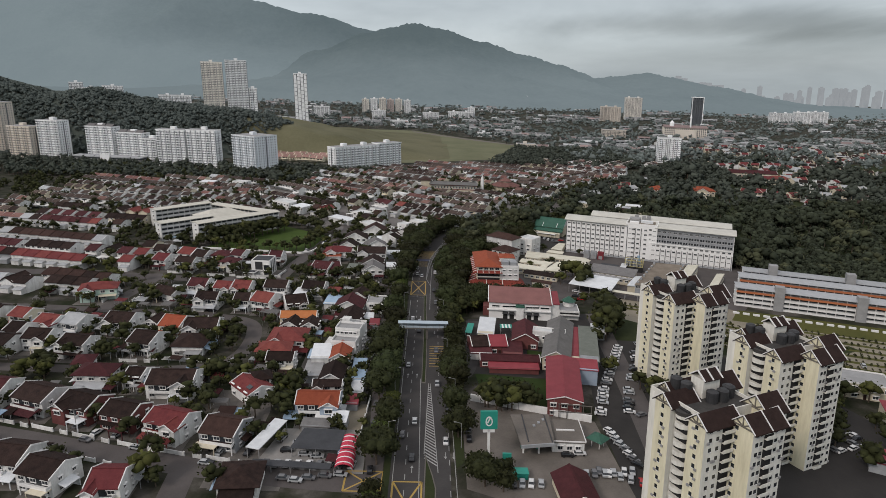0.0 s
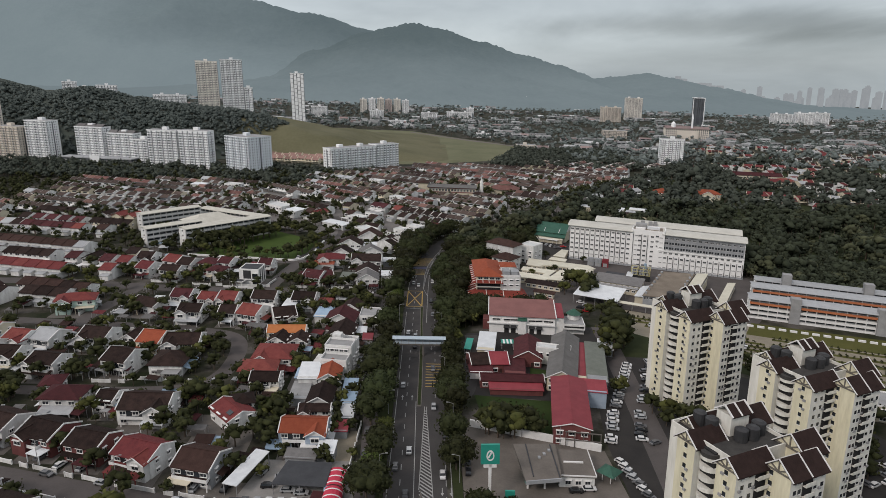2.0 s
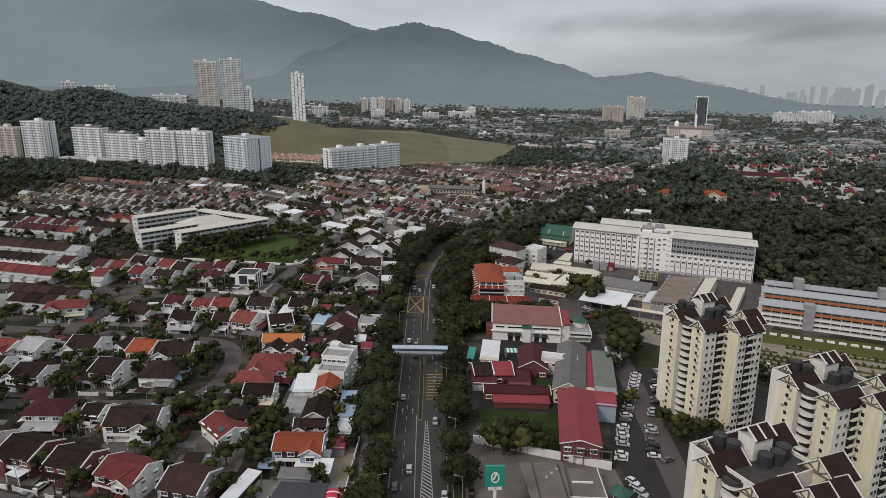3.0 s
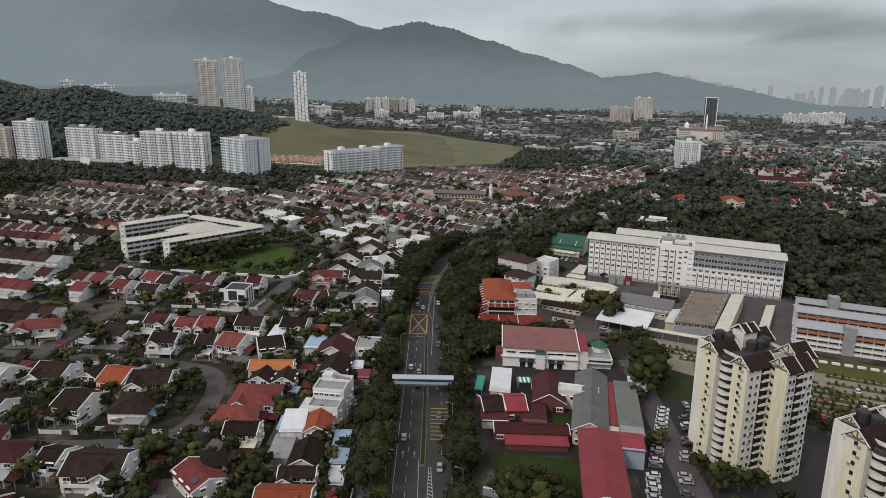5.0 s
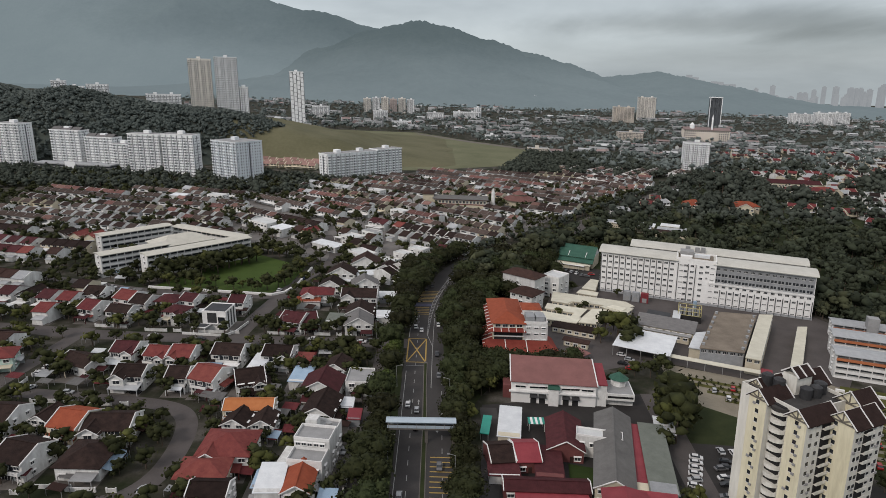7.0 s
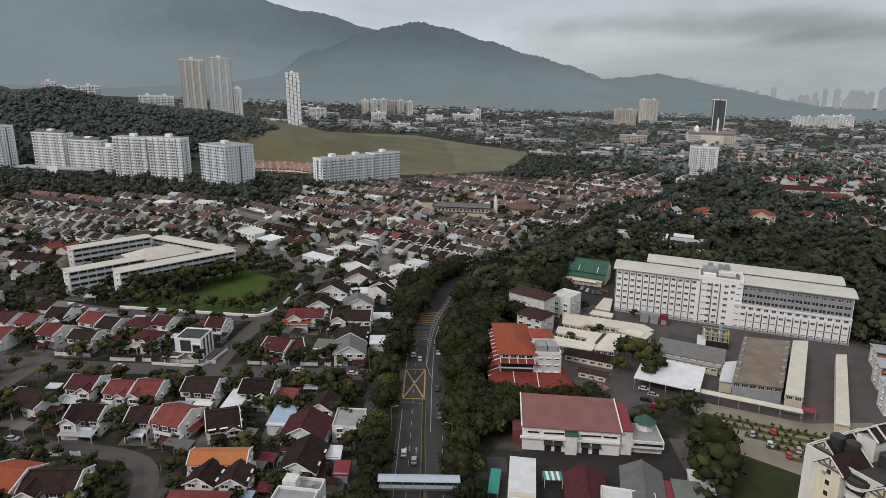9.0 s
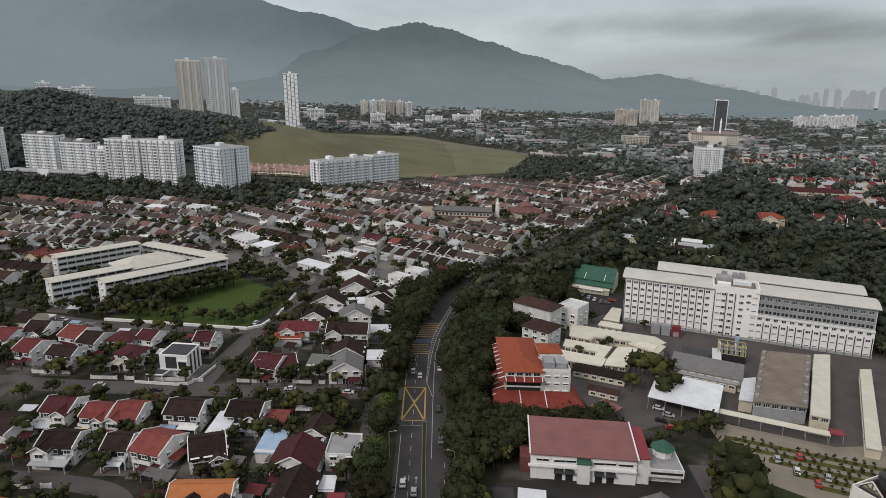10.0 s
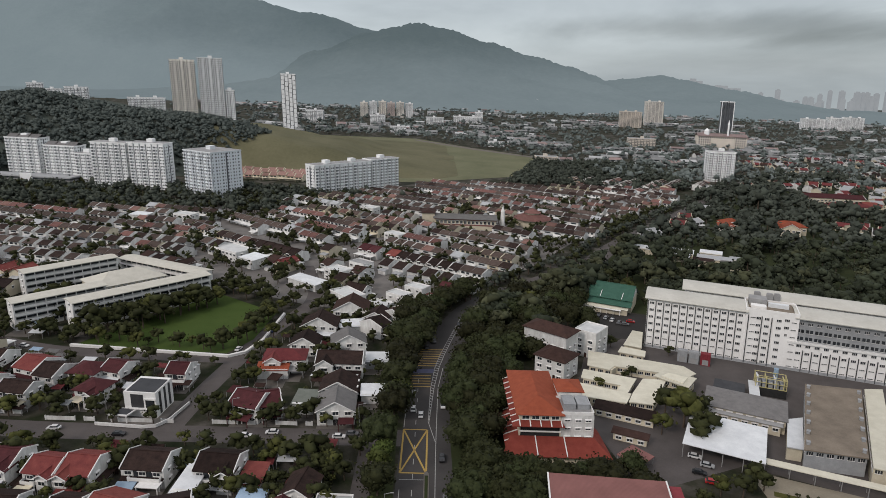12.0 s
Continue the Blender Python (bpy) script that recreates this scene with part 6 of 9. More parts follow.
# ---- petrol station ----
def petrol_station():
    t = thing("petrol_station_canopy", "flat grey petrol station canopy on posts", "petrol station", 0, 0, 0)
    OCC.append((37, 204, 12))
    OCC.append((47, 204, 8))
    part("canopy_roof", Shape().prism([(30.8, 193.2), (41.2, 195.0), (41.8, 199.5), (42.6, 213.8), (29.4, 213.0)], 4.6, 5.4), "sand_yard", t)
    part("canopy_edge", Shape().prism([(30.6, 193.0), (41.4, 194.8), (41.3, 195.2), (30.7, 193.4)], 4.5, 5.6), "wall_grey", t)
    for i, x in enumerate((33.6, 41.2)):
        part("roof_seam", Shape().box(x - 0.5, 195.6, 5.4, x - 0.2, 213, 5.62), "roof_darkflat", t)
    for i in range(3):
        part("roof_vent", Shape().box(36 + i * 1.8, 205 + i * 2, 5.4, 36.8 + i * 1.8, 206 + i * 2, 5.9), "wall_grey", t)
    for x, y in ((32, 198), (32, 209), (37, 198), (37, 209)):
        part("post", Shape().box(x - 0.25, y - 0.25, 0, x + 0.25, y + 0.25, 4.6), "trim_white", t)
    for x, y in ((32, 201), (32, 205.5), (37, 201), (37, 205.5)):
        part("pump", Shape().box(x - 0.4, y - 0.6, 0.05, x + 0.4, y + 0.6, 1.7), "sign_green", t)
    k = thing("kiosk", "low white petrol station shop with a grey roof", "shop", 46.8, 203.5, -2)
    part("wall", Shape().box(-5.2, -4.6, 0, 5.2, 4.6, 3.5), "wall_white", k)
    part("roof", Shape().box(-5.2, -5, 3.5, 5.6, 9.5, 3.9), "sand_yard", k)
    part("parapet", Shape().box(-5.2, -5.1, 3.9, 5.6, -4.9, 4.3).box(5.5, -4.9, 3.9, 5.7, 9.5, 4.3), "trim_white", k)
    part("rooftop_duct", Shape().box(-3, 2, 3.9, 3, 2.5, 4.3), "trim_white", k)
    for x in (-2.6, 0.4, 3.2):
        part("window", window_mesh(1.5, 1.4), None, k, m=pose(x, -4.62, 1.7))
    s = thing("price_sign", "tall green petrol station sign on a white pole", "sign", 20.2, 191, 4)
    part("pole", Shape().box(-0.4, -0.3, 0, 0.4, 0.3, 12.6), "trim_white", s)
    part("board", Shape().box(-2.6, -0.35, 12.4, 2.6, 0.35, 18.4), "sign_green", s)
    part("board_cap", Shape().box(-1.8, -0.3, 11.3, 1.8, 0.3, 14.9), "trim_white", s)
    n = 14
    ring = Shape()
    for i in range(n):
        a, b = 6.2832 * i / n, 6.2832 * (i + 1) / n
        ring.poly([(r * 0.75 * math.cos(q), -0.37, 14.9 + r * math.sin(q) * (1.25 if math.sin(q) > 0 else 1)) for r, q in ((1.5, a), (1.5, b), (1.05, b), (1.05, a))])
    part("emblem", ring, "trim_white", s)
    part("emblem_tail", Shape().beam((0.5, -0.38, 16.5), (-0.5, -0.38, 14.5), 0.36), "trim_white", s)
    s = thing("price_board", "small dark and green price board", "sign", 25.6, 188, 0)
    part("board", Shape().box(-1.3, -0.25, 0, 1.3, 0.25, 4.0), "roof_darkflat", s)
    part("header", Shape().box(-1.35, -0.3, 4.0, 1.35, 0.3, 6.0), "sign_green", s)
    for z in (1.0, 2.0, 3.0):
        part("price_bar", Shape().box(-0.9, -0.29, z, 0.9, -0.255, z + 0.35), "trim_white", s)
    p = thing("green_shelter", "small pyramid-roofed green shelter", "shelter", 57.2, 203, 0)
    part("roof", Shape().tube(0, 0, 3.0, 5.0, 4.2, 0.2, 4), "roof_green", p)
    for x, y in ((-2, 0), (2, 0), (0, 2), (0, -2)):
        part("post", Shape().box(x - 0.1, y - 0.1, 0, x + 0.1, y + 0.1, 3.1), "trim_white", p)
    low = Shape().box(26.0, 183.2, 0, 31.6, 186.2, 2.0).box(25.8, 183.0, 2.0, 31.8, 186.4, 2.2)
    solid("green_store", low, "sign_green", "low green tank enclosure", "store")
    a, b = Vector((17.0, 232.9, 0)), Vector((58.8, 218.5, 0))
    d = (b - a).normalized()
    q = Vector((-d.y, d.x, 0)) * 0.35
    w = Shape().prism([tuple((a + q).xy), tuple((a - q).xy), tuple((b - q).xy), tuple((b + q).xy)], 0, 2.6)
    solid("boundary_wall", w, "trim_white", "long white boundary wall behind the station", "wall", kind="structure")
    for x in (34, 46, 22):
        yy = 234.2 - (x - 14.2) * 0.352
        lp = thing("lamp_post", "thin grey lamp post by the white wall", "lamp", x, yy - 0.8, 0, group="lamp posts")
        part("pole", Shape().tube(0, 0, 0, 7, 0.1, 0.06, 6), "steel_pole", lp)
        part("lamp_head", Shape().box(-0.6, -0.12, 6.95, 0.1, 0.12, 7.1), "roof_greyflat", lp)


petrol_station()
house(44.0, 174.5, 4, 10, 15, 3.6, "F", "maroon", "cream", False, group="sheds by the towers")


# ---- footbridge ----
def footbridge():
    t = thing("footbridge", "covered blue-grey pedestrian bridge across the dual carriageway", "footbridge", -1.5, 291.5, 1)
    part("deck", Shape().box(-11, -1.4, 5.2, 11, 1.4, 5.8), "concrete", t)
    for y in (-1.45, 1.35):
        part("railing", Shape().box(-11, y, 5.8, 11, y + 0.1, 6.8), "bridge_blue", t)
    part("roof", Shape().slab([(-11.3, -1.8, 8.1), (11.3, -1.8, 8.1), (11.3, 0, 8.6), (-11.3, 0, 8.6)], 0.15).slab([(-11.3, 0, 8.6), (11.3, 0, 8.6), (11.3, 1.8, 8.1), (-11.3, 1.8, 8.1)], 0.15), "bridge_blue", t)
    for i in range(8):
        for y in (-1.4, 1.4):
            part("roof_post", Shape().box(-10.6 + i * 3.0, y - 0.08, 5.8, -10.44 + i * 3.0, y + 0.08, 8.2), "steel_pole", t)
    for x in (-10.4, 10.4, 1.6):
        part("pier", Shape().box(x - 0.5, -0.7, 0, x + 0.5, 0.7, 5.2), "concrete", t)
    for sx in (-1, 1):
        s = Shape()
        for i in range(16):
            s.box(sx * 11.0 - 0.9, 1.6 + i * 0.6, 5.3 - i * 0.34, sx * 11.0 + 0.9, 2.2 + i * 0.6, 5.5 - i * 0.34)
        part("stair", s, "concrete", t)


footbridge()


# ---- dealer yard with the striped canopy ----
def dealer_yard():
    t = thing("yard_roof", "large dark sheet roof over parked cars", "canopy", -33, 197.5, -3)
    OCC.append((-33, 197, 12))
    part("roof", Shape().slab([(-8, -5.5, 3.5), (7.4, -5.5, 3.5), (7.4, 5.5, 4.2), (-6, 5.5, 4.2)], 0.15), "roof_darkflat", t)
    for x in (-7.5, 0, 7):
        part("post", Shape().box(x - 0.1, -5.3, 0, x + 0.1, -5.1, 3.4), "steel_pole", t)
    for k, (y0, y1) in enumerate(((183.2, 191.6), (192.2, 200.6))):
        c = thing("striped_canopy", "red and white striped vaulted fabric canopy", "canopy", -23.6, (y0 + y1) / 2, 0, group="striped canopies")
        n, W = 8, 5.6
        for i in range(15):
            st = Shape()
            a, b = (y1 - y0) * (i / 15 - 0.5), (y1 - y0) * ((i + 1) / 15 - 0.5)
            pts = [(W / 2 * math.cos(math.pi * j / n), 2.2 + 1.9 * math.sin(math.pi * j / n)) for j in range(n + 1)]
            for (xa, za), (xb, zb) in zip(pts, pts[1:]):
                st.slab([(xa, a, za), (xa, b, za), (xb, b, zb), (xb, a, zb)], 0.06)
            part("fabric_strip", st, "trim_white" if i in (2, 7, 12) else "stripe_red", c)
        for x in (-W / 2, W / 2):
            for yy in (-4, 4):
                part("post", Shape().tube(x, yy, 0, 2.25, 0.07, 0.07, 6), "steel_pole", c)


dealer_yard()
low_roof(-51.5, 184.6, -27.5, 182.9, 2.8, 2.5, "roof_darkflat", "dark netting over cars along the street", 0.2)
low_roof(-54.6, 191.7, -50.2, 190.4, 18, 4, "roof_metal", "long white metal carport roof", 0.4)
house(-28.5, 211.5, -3, 5, 6, 4, "M", "metal", "grey", False)
house(-35.8, 208.5, -3, 9, 4, 3.2, "M", "grey", "grey", False)
house(-25.2, 236.0, 0, 4.2, 8, 3, "M", "metal", "grey", False)
house(-25.8, 246.0, 0, 4.6, 7, 3, "M", "bluemetal", "grey", False)
house(-26.4, 256.0, 0, 4.6, 8, 3.2, "M", "bluemetal", "grey", False)
house(-26.0, 226.0, 0, 4.2, 6, 3, "M", "sheetred", "grey", False)
house(-28.5, 311.0, 0, 5, 6, 3.2, "M", "metal", "grey", False)
house(-24.5, 303.0, 0, 4, 6, 3.2, "M", "sheetred", "grey", False)
house(-44.0, 250.0, 0, 6, 12, 3.4, "M", "greyflat", "grey", False)
house(-46.0, 265.5, 0, 4, 10, 3.4, "M", "bluemetal", "grey", False)
house(-48.0, 331.0, -4, 7, 12, 4, "M", "bluemetal", "white", False)


def modern_house():
    t = thing("modern_house", "white cubic house with black panels and a dark roof", "house", -97.4, 388.1, -4)
    part("wall", Shape().box(-5.5, -6, 0, 5.5, 6, 9), "trim_white", t)
    part("roof", Shape().box(-4.6, -5.4, 9, 5.0, 4, 9.25), "roof_darkflat", t)
    part("front_recess", Shape().box(-3.2, -6.05, 3.4, 1.2, -6.0, 8.2), "tank_black", t)
    part("corner_glass", Shape().box(1.8, -6.06, 0.3, 4.9, -6.0, 6.4), "window_glass", t)
    part("balcony", Shape().box(-3.4, -7.0, 3.1, 5.2, -6.02, 3.4), "trim_white", t)
    part("fascia", Shape().box(1.4, -6.5, 6.5, 5.6, -6.02, 7.0), "trim_white", t)
    for y in (-3.2, 0.2, 3.4):
        part("black_panel", Shape().box(5.5, y - 0.7, 0.4, 5.56, y + 0.7, 8.4), "tank_black", t)
    part("carport", Shape().slab([(-8.8, -11, 3.0), (-2.2, -11, 3.0), (-1.2, -6.1, 3.0), (-6.6, -6.1, 3.0)], 0.4), "trim_white", t)
    part("carport_top", Shape().slab([(-8.2, -10.5, 3.06), (-2.6, -10.5, 3.06), (-1.8, -6.5, 3.06), (-6.4, -6.5, 3.06)], 0.03), "roof_darkflat", t)
    for x, y in ((-8, -10.6), (-2.8, -10.6)):
        part("post", Shape().box(x - 0.15, y - 0.15, 0, x + 0.15, y + 0.15, 2.6), "trim_white", t)
    w = Shape()
    pts = [(-12, -13.4), (4, -13.6), (8, -12.4), (10.5, -8), (12, 4)]
    for a, b in zip(pts, pts[1:]):
        w.beam((*a, 0.8), (*b, 0.8), 0.3).beam((*a, 0.4), (*b, 0.4), 0.3).beam((*a, 1.2), (*b, 1.2), 0.3)
    part("boundary_wall", w, "trim_white", t)
    OCC.append((-97, 388, 10))


modern_house()


def white_shop():
    t = thing("shop_house", "stepped white flat-roofed shop block with roof terraces", "shop", -33, 277.1, -7)
    OCC.append((-33, 277, 10))
    for nm, (x0, y0, x1, y1, h) in {"front_block": (-5.2, -11, 5.2, -4, 7.6), "main_block": (-5.2, -4, 5.6, 4, 10.6), "rear_block": (-4.6, 4.02, 5.2, 11, 9.0)}.items():
        b = part(nm, Shape().box(x0, y0, 0, x1, y1, h), "wall_white", t)
        for q in ((x0, y0, x1, y0 + 0.25), (x0, y1 - 0.25, x1, y1), (x0, y0 + 0.25, x0 + 0.25, y1 - 0.25), (x1 - 0.25, y0 + 0.25, x1, y1 - 0.25)):
            part("parapet", Shape().box(q[0], q[1], h, q[2], q[3], h + 0.9), "trim_white", b)
        part("deck", Shape().box(x0 + 0.3, y0 + 0.3, h, x1 - 0.3, y1 - 0.3, h + 0.05), "roof_greyflat", b)
    for x in (-4, -2.2, -0.4):
        part("window", window_mesh(1.3, 1.0), None, t, m=pose(x, -4.02, 9.4))
    for x in (1.6, 3.4):
        part("window", window_mesh(1.3, 1.0), None, t, m=pose(x, -4.02, 9.4))
    for z in (2.0, 5.2):
        for x in (-3.4, 0, 3.4):
            part("window", window_mesh(1.7, 1.2), None, t, m=pose(x, -11.02, z))
    for y in (-8, -1, 3, 8):
        for z in (2, 5.2):
            part("window", window_mesh(1.5, 1.2), None, t, m=pose(5.22 if abs(y + 1) > 4.5 and y < 4 or y > 4 else 5.62, y, z, 0, 0, 90))
    part("stair_house", Shape().box(-4.6, 5.2, 9.0, -1.0, 9, 12.0), "wall_white", t)
    part("water_tank", Shape().tube(2.4, 7, 9.0, 10.8, 1.0, 1.0, 12), "steel_pole", t)
    part("low_wing", Shape().box(-9.4, -9, 0, -5.22, 1, 5.0), "wall_white", t)


white_shop()


# ---- hill, mountains and far buildings ----
def interp(x, table):
    if x <= table[0][0]:
        return table[0][1]
    for (a, p), (b, q) in zip(table, table[1:]):
        if x <= b:
            k = (x - a) / (b - a)
            k = k * k * (3 - 2 * k)
            return p + (q - p) * k
    return table[-1][1]


CREST = [(-1500, 152), (-900, 124), (-680, 100), (-615, 80), (-560, 71), (-500, 78), (-428, 65), (-385, 58), (-297, 54), (-254, 49), (-215, 40), (-150, 28), (-60, 8), (40, 0)]


def hill_height(x, y):
    c = interp(x, CREST)
    front = 150 - 85 * min(1.0, max(0.0, (x + 330) / 80))
    k = (y - 1010) / (front if y < 1010 else 420)
    n = noise.noise(Vector((x * 0.012, y * 0.012, 3))) * 9 + noise.noise(Vector((x * 0.04, y * 0.04, 1))) * 3
    h = c * max(0.0, 1 - k * k) ** 1.3
    return h + n * min(1.0, h / 25) * (0.5 if abs(k) < 0.3 else 1.0)


def heightfield(name, xs, ys, fn, mt, label):
    s = Shape()
    nx, ny = len(xs), len(ys)
    s.v = [(x, y, fn(x, y)) for y in ys for x in xs]
    s.f = [(j * nx + i, j * nx + i + 1, (j + 1) * nx + i + 1, (j + 1) * nx + i) for j in range(ny - 1) for i in range(nx - 1)]
    s.m = [0] * len(s.f)
    ob = solid(name, s, mt, label, "hill", kind="structure")
    ob.data.shade_smooth()
    return ob


heightfield("hill", [-1500 + 14 * i for i in range(113)], [860 + 12 * i for i in range(49)], lambda x, y: hill_height(x, y) - 0.6, "hill_ground", "wooded ridge above the apartment slabs")
heightfield("hill_shoulder", [-306 + 10 * i for i in range(38)], [872 + 12 * i for i in range(46)], lambda x, y: (hill_height(x, y) + 0.3 if hill_height(x, y) > 0.4 else -1.5) - max(0.0, (-262 - x) * 0.1), "grass_dry", "dry grassy shoulder of the ridge")

pad("meadow", [(-300, 930), (-150, 905), (-20, 920), (110, 1000), (215, 1110), (190, 1190), (60, 1330), (-40, 1470), (-260, 1480), (-330, 1250)], 0.12, "grass_field", "wide dry yellow-green meadow", "meadow")
pad("meadow_track", [(-45, 1440), (60, 1300), (205, 1150), (215, 1158), (70, 1316), (-38, 1452)], 0.18, "sand_yard", "pale dirt track along the meadow", "track")


def painted_haze_material(name, c1, c2, crest, base, top=420.0, west=0.0):
    """Far wooded slopes as a backdrop, the valley's haze painted in as glow: dark crests, a paler foot."""
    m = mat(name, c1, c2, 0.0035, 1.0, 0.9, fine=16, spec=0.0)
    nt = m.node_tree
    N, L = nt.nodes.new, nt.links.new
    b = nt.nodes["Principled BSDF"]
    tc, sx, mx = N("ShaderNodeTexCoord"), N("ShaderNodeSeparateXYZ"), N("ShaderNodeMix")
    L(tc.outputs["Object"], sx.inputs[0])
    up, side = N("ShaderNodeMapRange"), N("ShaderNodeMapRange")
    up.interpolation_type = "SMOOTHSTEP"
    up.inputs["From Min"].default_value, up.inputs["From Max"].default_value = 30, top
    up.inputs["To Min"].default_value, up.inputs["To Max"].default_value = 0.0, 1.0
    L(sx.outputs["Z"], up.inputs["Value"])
    # the painted haze thickens westwards
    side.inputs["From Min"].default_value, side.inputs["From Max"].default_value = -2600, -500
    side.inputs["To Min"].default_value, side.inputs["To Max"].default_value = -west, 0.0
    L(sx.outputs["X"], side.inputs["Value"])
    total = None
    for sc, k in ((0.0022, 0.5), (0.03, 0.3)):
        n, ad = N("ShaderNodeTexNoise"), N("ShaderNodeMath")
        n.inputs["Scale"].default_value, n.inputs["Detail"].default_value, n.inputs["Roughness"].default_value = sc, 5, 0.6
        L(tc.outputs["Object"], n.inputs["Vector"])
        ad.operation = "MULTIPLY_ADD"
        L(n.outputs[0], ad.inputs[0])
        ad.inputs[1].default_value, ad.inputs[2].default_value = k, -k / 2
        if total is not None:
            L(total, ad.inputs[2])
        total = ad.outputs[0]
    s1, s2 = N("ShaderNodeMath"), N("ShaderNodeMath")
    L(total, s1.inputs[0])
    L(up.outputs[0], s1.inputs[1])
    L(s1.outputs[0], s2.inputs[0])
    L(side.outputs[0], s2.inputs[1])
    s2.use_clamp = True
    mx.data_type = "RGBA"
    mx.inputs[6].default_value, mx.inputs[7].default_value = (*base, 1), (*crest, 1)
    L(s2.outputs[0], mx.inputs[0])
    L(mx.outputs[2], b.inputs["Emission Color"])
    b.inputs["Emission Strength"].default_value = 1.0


painted_haze_material("backdrop_slope", (0.01, 0.015, 0.013), (0.035, 0.042, 0.038), (0.086, 0.112, 0.125), (0.17, 0.206, 0.226), 400)
painted_haze_material("backdrop_high_slope", (0.01, 0.015, 0.013), (0.035, 0.042, 0.038), (0.092, 0.12, 0.136), (0.178, 0.218, 0.24), 480, 1.3)
# far towers glow pale grey to paint the haze before them
painted_haze_material("backdrop_city", (0.05, 0.05, 0.05), (0.16, 0.16, 0.16), (0.17, 0.185, 0.2), (0.235, 0.252, 0.268), 160)
FRONT = [(-4200, 5), (-1700, 10), (-1150, 60), (-900, 160), (-700, 250), (-382, 362), (-240, 398), (-117, 424), (40, 398), (300, 330), (560, 262), (789, 209), (900, 172), (1000, 140), (1130, 156), (1320, 180), (1480, 156), (1560, 133), (1700, 118), (1900, 72), (2300, 24), (2900, 12), (4500, 5)]
BACK = [(-4600, 900), (-2900, 730), (-2000, 690), (-1250, 588), (-800, 502), (-382, 408), (-100, 330), (300, 180), (700, 0), (4500, 0)]


def range_height(table, crest, front, back):
    def fn(x, y):
        c = interp(x, table)
        k = (crest - y) / front if y < crest else (y - crest) / back
        p = Vector((x * 0.0016, y * 0.0016, crest * 0.01))
        spur = 1 - abs(noise.noise(p)) * 2.0
        f = max(0.0, 1 - k)
        r = noise.noise(Vector((x * 0.02, y * 0.02, 5))) * 7 + noise.noise(Vector((x * 0.06, y * 0.06, 9))) * 8
        return max(-5.0, c * f ** 1.15 + c * 0.28 * (spur - 0.55) * f * min(1.0, k * 4) + r * min(1.0, c / 120) - 2)

    return fn


heightfield("backdrop_mountain", [-2600 + 13 * i for i in range(460)], [2650 + 36 * i for i in range(48)], range_height(FRONT, 4200, 1550, 300), "backdrop_slope", "blue-green wooded mountain range with haze painted as glow")
heightfield("backdrop_high_mountain", [-4600 + 18 * i for i in range(300)], [3500 + 45 * i for i in range(30)], range_height(BACK, 4660, 1150, 300), "backdrop_high_slope", "high mountain behind the range, paled by painted haze")


